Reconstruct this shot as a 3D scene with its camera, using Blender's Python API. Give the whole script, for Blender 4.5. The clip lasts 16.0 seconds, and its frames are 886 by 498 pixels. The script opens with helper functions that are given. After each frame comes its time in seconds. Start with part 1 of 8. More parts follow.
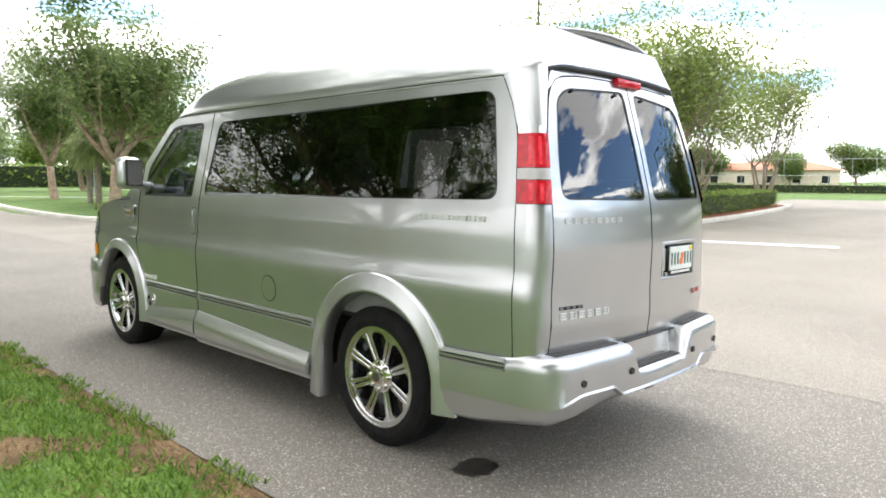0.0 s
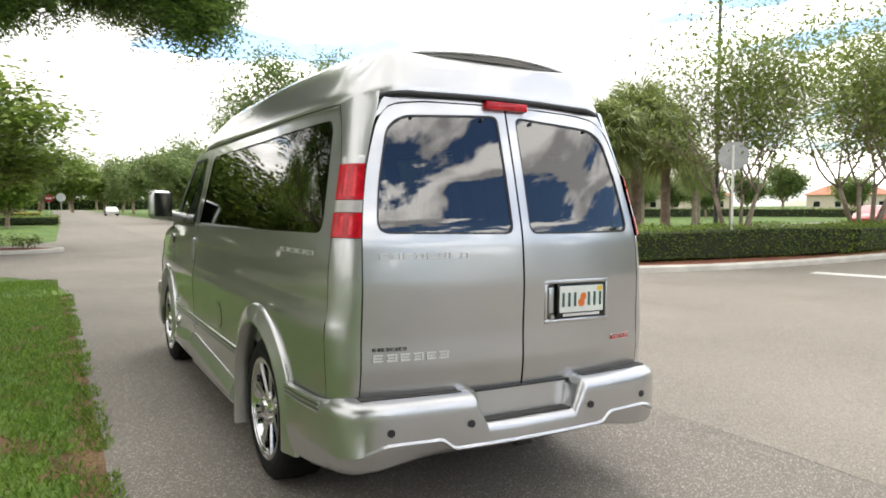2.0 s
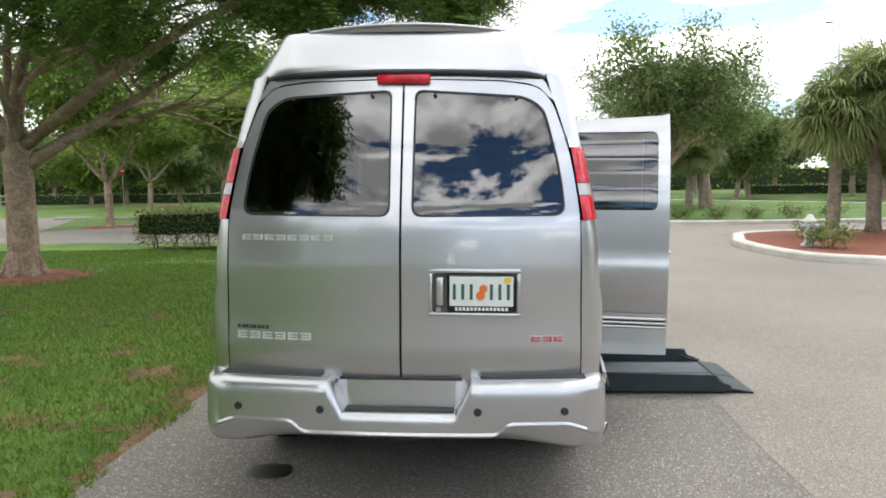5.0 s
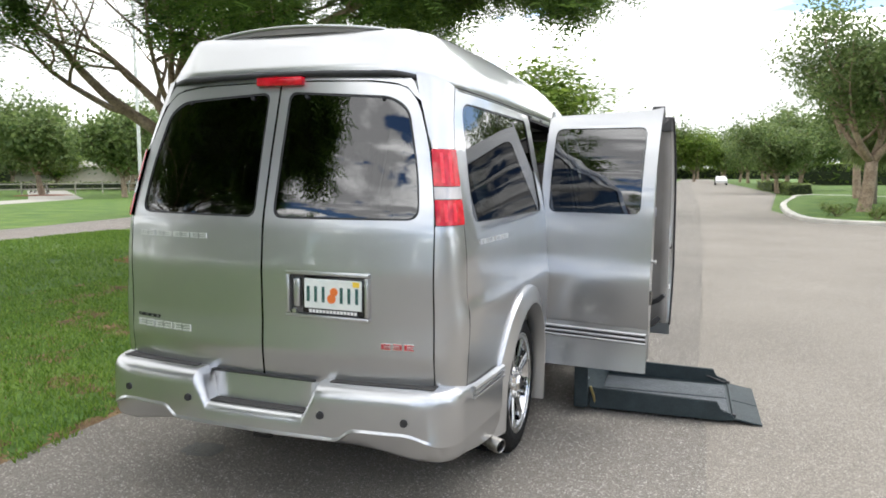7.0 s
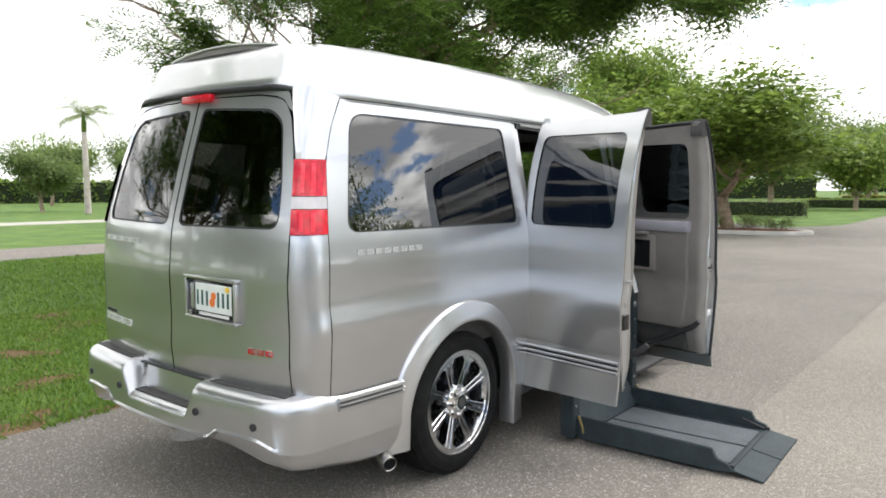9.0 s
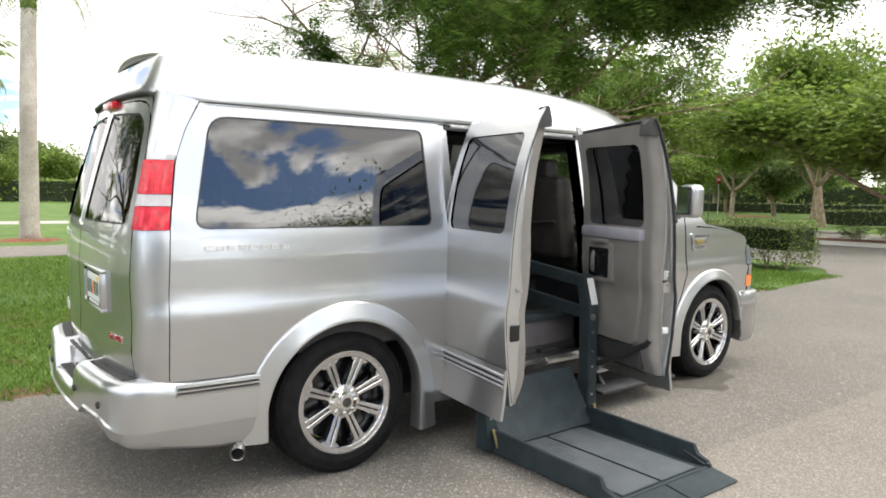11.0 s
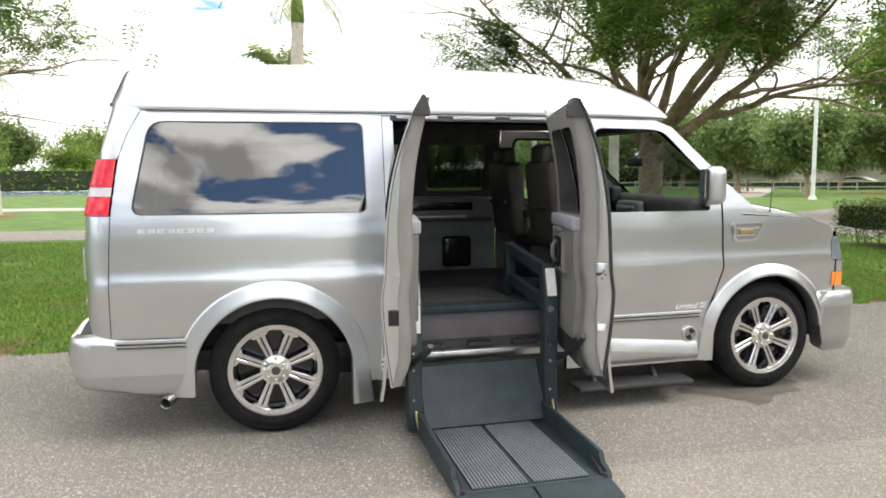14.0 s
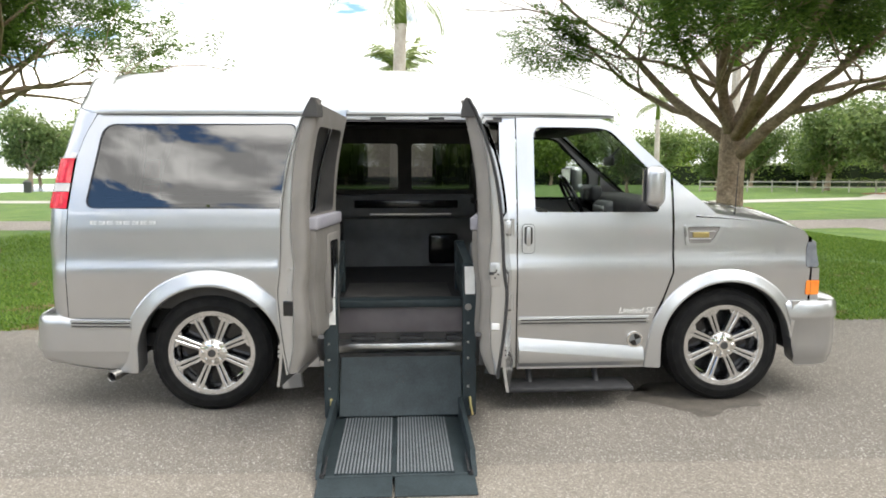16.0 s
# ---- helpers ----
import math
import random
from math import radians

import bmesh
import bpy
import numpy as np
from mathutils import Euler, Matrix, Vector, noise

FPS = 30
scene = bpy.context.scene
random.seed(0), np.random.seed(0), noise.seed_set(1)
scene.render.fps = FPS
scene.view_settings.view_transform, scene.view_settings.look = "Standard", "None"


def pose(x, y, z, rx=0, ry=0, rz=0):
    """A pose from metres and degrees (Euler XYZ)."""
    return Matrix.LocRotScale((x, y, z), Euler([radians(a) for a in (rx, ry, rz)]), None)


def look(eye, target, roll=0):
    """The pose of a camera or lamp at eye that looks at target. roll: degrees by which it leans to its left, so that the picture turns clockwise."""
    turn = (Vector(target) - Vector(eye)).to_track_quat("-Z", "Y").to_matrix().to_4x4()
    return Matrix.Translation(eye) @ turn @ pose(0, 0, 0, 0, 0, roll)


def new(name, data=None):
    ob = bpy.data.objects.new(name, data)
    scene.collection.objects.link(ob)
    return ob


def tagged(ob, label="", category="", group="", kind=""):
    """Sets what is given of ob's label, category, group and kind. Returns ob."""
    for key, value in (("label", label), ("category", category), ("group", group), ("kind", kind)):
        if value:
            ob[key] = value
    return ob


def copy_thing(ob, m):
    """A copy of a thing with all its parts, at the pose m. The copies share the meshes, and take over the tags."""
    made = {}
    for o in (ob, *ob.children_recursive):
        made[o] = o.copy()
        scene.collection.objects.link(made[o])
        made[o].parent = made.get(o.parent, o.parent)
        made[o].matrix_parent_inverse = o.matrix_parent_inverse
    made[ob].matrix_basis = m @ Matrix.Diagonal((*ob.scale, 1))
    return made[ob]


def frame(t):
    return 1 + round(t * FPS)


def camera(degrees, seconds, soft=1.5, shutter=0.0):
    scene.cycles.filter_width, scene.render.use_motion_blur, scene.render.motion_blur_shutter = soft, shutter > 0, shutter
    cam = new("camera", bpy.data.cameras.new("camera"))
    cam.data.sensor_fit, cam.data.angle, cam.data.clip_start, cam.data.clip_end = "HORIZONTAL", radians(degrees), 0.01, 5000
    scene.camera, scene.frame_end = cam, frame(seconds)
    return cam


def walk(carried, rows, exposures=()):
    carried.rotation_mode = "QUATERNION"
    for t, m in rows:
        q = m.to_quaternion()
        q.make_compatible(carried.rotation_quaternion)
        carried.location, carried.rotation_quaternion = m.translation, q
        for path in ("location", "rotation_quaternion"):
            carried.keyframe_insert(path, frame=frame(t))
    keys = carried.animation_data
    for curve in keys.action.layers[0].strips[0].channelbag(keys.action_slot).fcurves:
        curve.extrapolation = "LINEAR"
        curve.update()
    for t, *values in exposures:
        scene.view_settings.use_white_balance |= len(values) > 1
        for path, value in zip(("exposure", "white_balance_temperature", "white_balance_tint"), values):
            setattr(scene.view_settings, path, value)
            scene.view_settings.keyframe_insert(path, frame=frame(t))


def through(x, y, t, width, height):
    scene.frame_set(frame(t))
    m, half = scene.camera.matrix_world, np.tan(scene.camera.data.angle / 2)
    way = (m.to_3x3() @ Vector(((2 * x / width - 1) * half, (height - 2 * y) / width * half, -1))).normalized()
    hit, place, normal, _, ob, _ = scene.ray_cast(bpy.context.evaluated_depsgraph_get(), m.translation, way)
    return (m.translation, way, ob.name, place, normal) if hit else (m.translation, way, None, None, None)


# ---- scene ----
cam = camera(64.71, 16.0, soft=1.8)
PATH = [
    (0, (-3.342, -2.785, 1.452), (-1.904, -1.408, 1.253), 0.2),
    (0.5, (-2.998, -2.995, 1.442), (-1.626, -1.548, 1.295), -0.53),
    (1, (-2.629, -3.27, 1.44), (-1.378, -1.715, 1.302), -0.19),
    (1.5, (-2.251, -3.444, 1.444), (-1.175, -1.765, 1.295), -0.11),
    (2, (-1.897, -3.699, 1.479), (-0.919, -1.959, 1.355), -0.13),
    (2.5, (-1.578, -3.832, 1.511), (-0.75, -2.016, 1.376), 0.69),
    (3, (-1.214, -3.913, 1.497), (-0.522, -2.043, 1.335), 0.31),
    (3.5, (-0.829, -4.039, 1.457), (-0.335, -2.106, 1.317), 0.23),
    (3.7, (-0.67, -4.046, 1.456), (-0.275, -2.093, 1.291), 0.3),
    (5.8, (0.957, -3.977, 1.534), (0.637, -2.013, 1.332), -0.09),
    (6, (1.09, -3.944, 1.546), (0.724, -1.993, 1.306), 0.37),
    (6.5, (1.394, -3.799, 1.542), (0.853, -1.891, 1.28), 0.48),
    (7, (1.769, -3.682, 1.522), (1.111, -1.805, 1.316), -0.2),
    (7.5, (2.112, -3.522, 1.519), (1.297, -1.708, 1.315), 0.09),
    (8, (2.418, -3.318, 1.508), (1.502, -1.552, 1.303), 0),
    (8.2, (2.571, -3.247, 1.496), (1.601, -1.507, 1.318), -0.47),
    (10.3, (3.743, -2.133, 1.506), (2.235, -0.836, 1.295), 0.62),
    (10.5, (3.857, -2.025, 1.494), (2.335, -0.74, 1.309), 0.35),
    (11, (4.129, -1.766, 1.486), (2.539, -0.562, 1.333), 0.47),
    (11.5, (4.315, -1.496, 1.481), (2.673, -0.376, 1.253), 0.82),
    (12, (4.586, -1.211, 1.487), (2.912, -0.145, 1.238), -0.06),
    (12.5, (4.76, -0.915, 1.487), (2.989, -0.021, 1.235), -0.09),
    (13, (4.863, -0.614, 1.505), (3.047, 0.178, 1.235), 0.47),
    (13.5, (5.045, -0.302, 1.53), (3.177, 0.38, 1.318), 0.23),
    (14, (5.108, 0.007, 1.514), (3.178, 0.492, 1.314), -0.41),
    (14.5, (5.19, 0.342, 1.509), (3.253, 0.794, 1.296), 0.01),
    (15, (5.301, 0.644, 1.498), (3.331, 0.934, 1.303), -0.47),
    (15.5, (5.32, 0.92, 1.5), (3.338, 1.062, 1.272), -0.03),
    (16, (5.418, 1.257, 1.52), (3.432, 1.375, 1.313), -0.05),
]
# the clip's camera meters by itself as it walks round
METER = [(0.0, 1.17, 6200, 10), (0.5, 1.08, 6250, 10), (1.0, 0.9, 6350, 10), (2.0, 0.63, 6480, 10), (3.0, 0.5, 6400, 10), (3.7, 0.49, 6300, 10), (5.8, 0.62, 6120, 10), (7.0, 0.66, 6120, 10), (8.2, 0.68, 6160, 10), (10.3, 0.77, 6350, 10), (12.5, 0.88, 6420, 9), (14.0, 0.88, 6400, 9), (16.0, 0.84, 6380, 9)]
walk(cam, [(t, look(eye, target, roll)) for t, eye, target, roll in PATH], METER)

# ---- daylight: a hazy, bright sky with broken clouds ----
world = bpy.data.worlds.new("sky")
scene.world = world
world.use_nodes = True
wn, wl = world.node_tree.nodes, world.node_tree.links
wn.clear()
w_out = wn.new("ShaderNodeOutputWorld")
w_bg = wn.new("ShaderNodeBackground")
w_sky = wn.new("ShaderNodeTexSky")
w_sky.sky_type = "NISHITA"
w_sky.sun_disc = False
w_sky.sun_elevation = radians(52)
w_sky.sun_rotation = radians(32)
w_sky.air_density, w_sky.dust_density = 1.1, 1.0
w_co = wn.new("ShaderNodeTexCoord")
w_map = wn.new("ShaderNodeMapping")
w_map.inputs["Scale"].default_value = (1.0, 1.0, 4.4)
w_map.inputs["Location"].default_value = (3.1, 0.7, 0.2)
w_n1 = wn.new("ShaderNodeTexNoise")
w_n1.inputs["Scale"].default_value, w_n1.inputs["Detail"].default_value, w_n1.inputs["Roughness"].default_value = 3.4, 12.0, 0.54
w_r1 = wn.new("ShaderNodeValToRGB")
w_r1.color_ramp.elements[0].position, w_r1.color_ramp.elements[1].position = 0.438, 0.484
w_r2 = wn.new("ShaderNodeValToRGB")
w_r2.color_ramp.elements[0].position, w_r2.color_ramp.elements[1].position = 0.41, 0.545
w_r2.color_ramp.elements[0].color, w_r2.color_ramp.elements[1].color = (19.5, 18.9, 17.8, 1), (7.2, 7.0, 6.7, 1)
w_mix = wn.new("ShaderNodeMix")
w_mix.data_type = "RGBA"
wl.new(w_co.outputs["Generated"], w_map.inputs["Vector"])
wl.new(w_map.outputs["Vector"], w_n1.inputs["Vector"])
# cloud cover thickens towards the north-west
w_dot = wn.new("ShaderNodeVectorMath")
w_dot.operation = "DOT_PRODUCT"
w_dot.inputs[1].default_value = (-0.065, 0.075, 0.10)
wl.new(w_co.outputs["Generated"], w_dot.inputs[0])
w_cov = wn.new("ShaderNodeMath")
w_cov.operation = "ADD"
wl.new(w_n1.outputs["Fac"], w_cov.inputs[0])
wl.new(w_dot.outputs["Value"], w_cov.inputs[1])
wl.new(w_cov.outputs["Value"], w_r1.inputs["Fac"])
# what lies above a place in a cloud greys it: bright tops, grey undersides
w_up = wn.new("ShaderNodeVectorMath")
w_up.operation = "ADD"
w_up.inputs[1].default_value = (0.0, 0.0, 0.16)
wl.new(w_map.outputs["Vector"], w_up.inputs[0])
w_n2 = wn.new("ShaderNodeTexNoise")
w_n2.inputs["Scale"].default_value, w_n2.inputs["Detail"].default_value, w_n2.inputs["Roughness"].default_value = 3.4, 8.0, 0.5
wl.new(w_up.outputs["Vector"], w_n2.inputs["Vector"])
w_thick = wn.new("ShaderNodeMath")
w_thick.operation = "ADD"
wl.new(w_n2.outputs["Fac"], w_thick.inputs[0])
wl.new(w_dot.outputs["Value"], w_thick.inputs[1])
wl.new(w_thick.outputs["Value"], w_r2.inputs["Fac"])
wl.new(w_r1.outputs["Color"], w_mix.inputs[0])
w_tint = wn.new("ShaderNodeVectorMath")
w_tint.operation = "MULTIPLY"
w_tint.inputs[1].default_value = (0.74, 0.86, 1.02)
wl.new(w_sky.outputs["Color"], w_tint.inputs[0])
wl.new(w_tint.outputs["Vector"], w_mix.inputs[6])
wl.new(w_r2.outputs["Color"], w_mix.inputs[7])
wl.new(w_mix.outputs[2], w_bg.inputs["Color"])
w_bg.inputs["Strength"].default_value = 0.15
wl.new(w_bg.outputs["Background"], w_out.inputs["Surface"])

SUN_DIR = Vector((-0.32, -0.52, -0.80))
sun_lamp = new("sun", bpy.data.lights.new("sun", "SUN"))
sun_lamp.data.energy, sun_lamp.data.angle, sun_lamp.data.color = 1.25, radians(35), (1.0, 0.95, 0.88)
sun_lamp.matrix_world = SUN_DIR.to_track_quat("-Z", "Y").to_matrix().to_4x4()


# ---- materials ----
def shade(name, c1, c2=None, scale=6.0, rough=0.6, metal=0.0, bump=0.0, bscale=60.0, coat=0.0, fine=0.0, rvar=0.0, detail=5.0, island=0.0, obrandom=0.0, emit=None, spec=0.5):
    """A surface with two scales of colour variation, relief and gloss variation."""
    m = bpy.data.materials.new(name)
    m.use_nodes = True
    n, l = m.node_tree.nodes, m.node_tree.links
    b = n["Principled BSDF"]
    b.inputs["Metallic"].default_value = metal
    b.inputs["Roughness"].default_value = rough
    b.inputs["Coat Weight"].default_value = coat
    b.inputs["Specular IOR Level"].default_value = spec
    b.inputs["Coat Roughness"].default_value = 0.02
    b.inputs["Coat IOR"].default_value = 1.6
    co = n.new("ShaderNodeTexCoord")
    n1 = n.new("ShaderNodeTexNoise")
    n1.inputs["Scale"].default_value, n1.inputs["Detail"].default_value = scale, detail
    l.new(co.outputs["Object"], n1.inputs["Vector"])
    ramp = n.new("ShaderNodeValToRGB")
    ramp.color_ramp.elements[0].position, ramp.color_ramp.elements[1].position = 0.35, 0.65
    ramp.color_ramp.elements[0].color = (*c1, 1)
    ramp.color_ramp.elements[1].color = (*(c2 or c1), 1)
    l.new(n1.outputs["Fac"], ramp.inputs["Fac"])
    col = ramp.outputs["Color"]
    if fine:
        n2 = n.new("ShaderNodeTexNoise")
        n2.inputs["Scale"].default_value, n2.inputs["Detail"].default_value = bscale, 3.0
        l.new(co.outputs["Object"], n2.inputs["Vector"])
        mr = n.new("ShaderNodeMapRange")
        mr.inputs["From Min"].default_value, mr.inputs["From Max"].default_value = 0.3, 0.7
        mr.inputs["To Min"].default_value, mr.inputs["To Max"].default_value = 1 - fine, 1 + fine
        l.new(n2.outputs["Fac"], mr.inputs["Value"])
        mx = n.new("ShaderNodeVectorMath")
        mx.operation = "SCALE"
        l.new(col, mx.inputs[0])
        l.new(mr.outputs["Result"], mx.inputs["Scale"])
        col = mx.outputs["Vector"]
    if island or obrandom:
        src = n.new("ShaderNodeNewGeometry").outputs["Random Per Island"] if island else n.new("ShaderNodeObjectInfo").outputs["Random"]
        mr = n.new("ShaderNodeMapRange")
        k = island or obrandom
        mr.inputs["To Min"].default_value, mr.inputs["To Max"].default_value = 1 - k, 1 + k
        l.new(src, mr.inputs["Value"])
        mx = n.new("ShaderNodeVectorMath")
        mx.operation = "SCALE"
        l.new(col, mx.inputs[0])
        l.new(mr.outputs["Result"], mx.inputs["Scale"])
        col = mx.outputs["Vector"]
    l.new(col, b.inputs["Base Color"])
    if rvar:
        mr = n.new("ShaderNodeMapRange")
        mr.inputs["To Min"].default_value, mr.inputs["To Max"].default_value = max(rough - rvar, 0.02), rough + rvar
        l.new(n1.outputs["Fac"], mr.inputs["Value"])
        l.new(mr.outputs["Result"], b.inputs["Roughness"])
    if bump:
        n3 = n.new("ShaderNodeTexNoise")
        n3.inputs["Scale"].default_value, n3.inputs["Detail"].default_value = bscale, 6.0
        l.new(co.outputs["Object"], n3.inputs["Vector"])
        bp = n.new("ShaderNodeBump")
        bp.inputs["Strength"].default_value, bp.inputs["Distance"].default_value = bump, 0.02
        l.new(n3.outputs["Fac"], bp.inputs["Height"])
        l.new(bp.outputs["Normal"], b.inputs["Normal"])
    if emit:
        b.inputs["Emission Color"].default_value = (*emit[0], 1)
        b.inputs["Emission Strength"].default_value = emit[1]
    return m


def leaf_shade(name, c1, c2, var=0.35, through=0.42):
    """A leaf: gloss on top, light passing through."""
    m = bpy.data.materials.new(name)
    m.use_nodes = True
    n, l = m.node_tree.nodes, m.node_tree.links
    b = n["Principled BSDF"]
    b.inputs["Roughness"].default_value = 0.5
    b.inputs["Specular IOR Level"].default_value = 0.35
    ge = n.new("ShaderNodeNewGeometry")
    ramp = n.new("ShaderNodeValToRGB")
    ramp.color_ramp.elements[0].color, ramp.color_ramp.elements[1].color = (*c1, 1), (*c2, 1)
    l.new(ge.outputs["Random Per Island"], ramp.inputs["Fac"])
    tr = n.new("ShaderNodeBsdfTranslucent")
    mx = n.new("ShaderNodeMixShader")
    mx.inputs["Fac"].default_value = through
    l.new(ramp.outputs["Color"], b.inputs["Base Color"])
    l.new(ramp.outputs["Color"], tr.inputs["Color"])
    l.new(b.outputs["BSDF"], mx.inputs[1])
    l.new(tr.outputs["BSDF"], mx.inputs[2])
    l.new(mx.outputs["Shader"], n["Material Output"].inputs["Surface"])
    return m


def glass_shade(name, tint, ior=1.55, rough=0.0):
    """Sheet glass: tinted to look through, mirror-like by its angle."""
    m = bpy.data.materials.new(name)
    m.use_nodes = True
    n, l = m.node_tree.nodes, m.node_tree.links
    n.remove(n["Principled BSDF"])
    tr = n.new("ShaderNodeBsdfTransparent")
    tr.inputs["Color"].default_value = (*tint, 1)
    gl = n.new("ShaderNodeBsdfAnisotropic")
    gl.inputs["Roughness"].default_value = rough
    fr = n.new("ShaderNodeFresnel")
    fr.inputs["IOR"].default_value = ior
    mx = n.new("ShaderNodeMixShader")
    l.new(fr.outputs["Fac"], mx.inputs["Fac"])
    l.new(tr.outputs["BSDF"], mx.inputs[1])
    l.new(gl.outputs["BSDF"], mx.inputs[2])
    l.new(mx.outputs["Shader"], n["Material Output"].inputs["Surface"])
    return m


def asphalt_shade(name, c1, c2, speck=(0.46, 0.43, 0.39), relief=0.7):
    """Worn asphalt: fine stone grains of several tones, broad stains and slight relief."""
    m = bpy.data.materials.new(name)
    m.use_nodes = True
    n, l = m.node_tree.nodes, m.node_tree.links
    b = n["Principled BSDF"]
    b.inputs["Roughness"].default_value = 0.85
    co = n.new("ShaderNodeTexCoord")
    big = n.new("ShaderNodeTexNoise")
    big.inputs["Scale"].default_value, big.inputs["Detail"].default_value = 0.45, 6.0
    l.new(co.outputs["Object"], big.inputs["Vector"])
    ramp = n.new("ShaderNodeValToRGB")
    ramp.color_ramp.elements[0].position, ramp.color_ramp.elements[1].position = 0.3, 0.7
    ramp.color_ramp.elements[0].color, ramp.color_ramp.elements[1].color = (*c1, 1), (*c2, 1)
    l.new(big.outputs["Fac"], ramp.inputs["Fac"])
    vo = n.new("ShaderNodeTexVoronoi")
    vo.inputs["Scale"].default_value = 140.0
    l.new(co.outputs["Object"], vo.inputs["Vector"])
    sep = n.new("ShaderNodeSeparateColor")
    l.new(vo.outputs["Color"], sep.inputs["Color"])
    cr = n.new("ShaderNodeValToRGB")
    cr.color_ramp.elements[0].position, cr.color_ramp.elements[1].position = 0.87, 0.98
    l.new(sep.outputs["Red"], cr.inputs["Fac"])
    mr = n.new("ShaderNodeMapRange")
    mr.inputs["To Min"].default_value, mr.inputs["To Max"].default_value = 0.70, 1.22
    l.new(sep.outputs["Green"], mr.inputs["Value"])
    sc = n.new("ShaderNodeVectorMath")
    sc.operation = "SCALE"
    l.new(ramp.outputs["Color"], sc.inputs[0])
    l.new(mr.outputs["Result"], sc.inputs["Scale"])
    mx = n.new("ShaderNodeMix")
    mx.data_type = "RGBA"
    l.new(cr.outputs["Color"], mx.inputs[0])
    l.new(sc.outputs["Vector"], mx.inputs[6])
    mx.inputs[7].default_value = (*speck, 1)
    l.new(mx.outputs[2], b.inputs["Base Color"])
    bp = n.new("ShaderNodeBump")
    bp.inputs["Strength"].default_value, bp.inputs["Distance"].default_value = relief, 0.006
    l.new(vo.outputs["Distance"], bp.inputs["Height"])
    l.new(bp.outputs["Normal"], b.inputs["Normal"])
    return m


M_ASPHALT = asphalt_shade("asphalt", (0.16, 0.144, 0.122), (0.215, 0.194, 0.166))
M_ASPHALT2 = asphalt_shade("pale_asphalt", (0.198, 0.176, 0.147), (0.256, 0.229, 0.193), (0.41, 0.375, 0.33), 0.5)
M_KERB = shade("kerb_concrete", (0.5, 0.48, 0.43), (0.64, 0.615, 0.56), 2.0, 0.85, bump=0.3, bscale=90, fine=0.15)
M_PATH = asphalt_shade("path_asphalt", (0.17, 0.15, 0.13), (0.22, 0.19, 0.165))
M_CONCRETE = shade("concrete", (0.33, 0.31, 0.27), (0.44, 0.42, 0.37), 1.2, 0.85, bump=0.3, bscale=90, fine=0.1)
M_GRASS = shade("lawn", (0.052, 0.118, 0.012), (0.115, 0.185, 0.024), 0.8, 0.9, bump=0.8, bscale=45, fine=0.4)
M_SOIL = shade("soil", (0.12, 0.072, 0.032), (0.21, 0.135, 0.065), 5.0, 0.95, bump=0.8, bscale=60, fine=0.4)
M_MULCH = shade("red_mulch", (0.16, 0.05, 0.025), (0.28, 0.1, 0.055), 9.0, 0.95, bump=1.0, bscale=55, fine=0.4)
M_WHITE_LINE = shade("road_paint", (0.62, 0.61, 0.57), (0.75, 0.74, 0.7), 8.0, 0.75, bump=0.3, bscale=120, fine=0.15)
M_BARK = shade("bark", (0.23, 0.165, 0.11), (0.37, 0.28, 0.195), 5.0, 0.9, bump=0.9, bscale=22, fine=0.3)
M_PALMBARK = shade("palm_bark", (0.2, 0.16, 0.12), (0.31, 0.26, 0.2), 4.0, 0.9, bump=0.8, bscale=18, fine=0.25)
M_ROYALBARK = shade("royal_palm_bark", (0.33, 0.29, 0.24), (0.45, 0.41, 0.35), 2.0, 0.85, bump=0.4, bscale=20, fine=0.15)
M_LEAF_BIG = leaf_shade("feathery_leaf", (0.06, 0.115, 0.024), (0.2, 0.31, 0.06), through=0.48)
M_LEAF_OAK = leaf_shade("oak_leaf", (0.095, 0.15, 0.045), (0.25, 0.32, 0.11), through=0.48)
M_LEAF_AIRY = leaf_shade("airy_leaf", (0.13, 0.19, 0.045), (0.30, 0.37, 0.10))
M_LEAF_LIGHT = leaf_shade("light_leaf", (0.10, 0.17, 0.03), (0.28, 0.37, 0.07), through=0.48)
M_LEAF_PALM = leaf_shade("palm_leaf", (0.13, 0.17, 0.055), (0.34, 0.40, 0.15))
M_LEAF_HEDGE = leaf_shade("hedge_leaf", (0.06, 0.105, 0.022), (0.25, 0.31, 0.065), through=0.25)
M_BLADE = leaf_shade("grass_blade", (0.07, 0.15, 0.014), (0.22, 0.33, 0.05), through=0.35)
M_STRAW = leaf_shade("dry_blade", (0.2, 0.15, 0.06), (0.34, 0.27, 0.13), through=0.3)
# near-black green: the shade among a hedge's inner leaves, put into colour
M_CORE_SHADE = shade("hedge_core_shade", (0.014, 0.022, 0.008), (0.03, 0.04, 0.015), 6.0, 0.95)


# ---- helpers to build things ----
def thing(name, label, category, group="", kind="", at=(0, 0, 0), turn=0.0):
    ob = new(name)
    ob.empty_display_size = 0.2
    ob.matrix_basis = pose(*at, 0, 0, turn)
    return tagged(ob, label, category, group, kind)


def part(name, bm, material, parent, label="", smooth=None):
    """Links a bmesh as one mesh object under a thing or a part."""
    me = bpy.data.meshes.new(name)
    bmesh.ops.recalc_face_normals(bm, faces=bm.faces)
    if smooth is not None:
        for f in bm.faces:
            f.smooth = True
        for e in bm.edges:
            if len(e.link_faces) == 2 and e.calc_face_angle(0.0) > radians(smooth):
                e.smooth = False
    bm.to_mesh(me)
    bm.free()
    return part_mesh(name, me, material, parent, label)


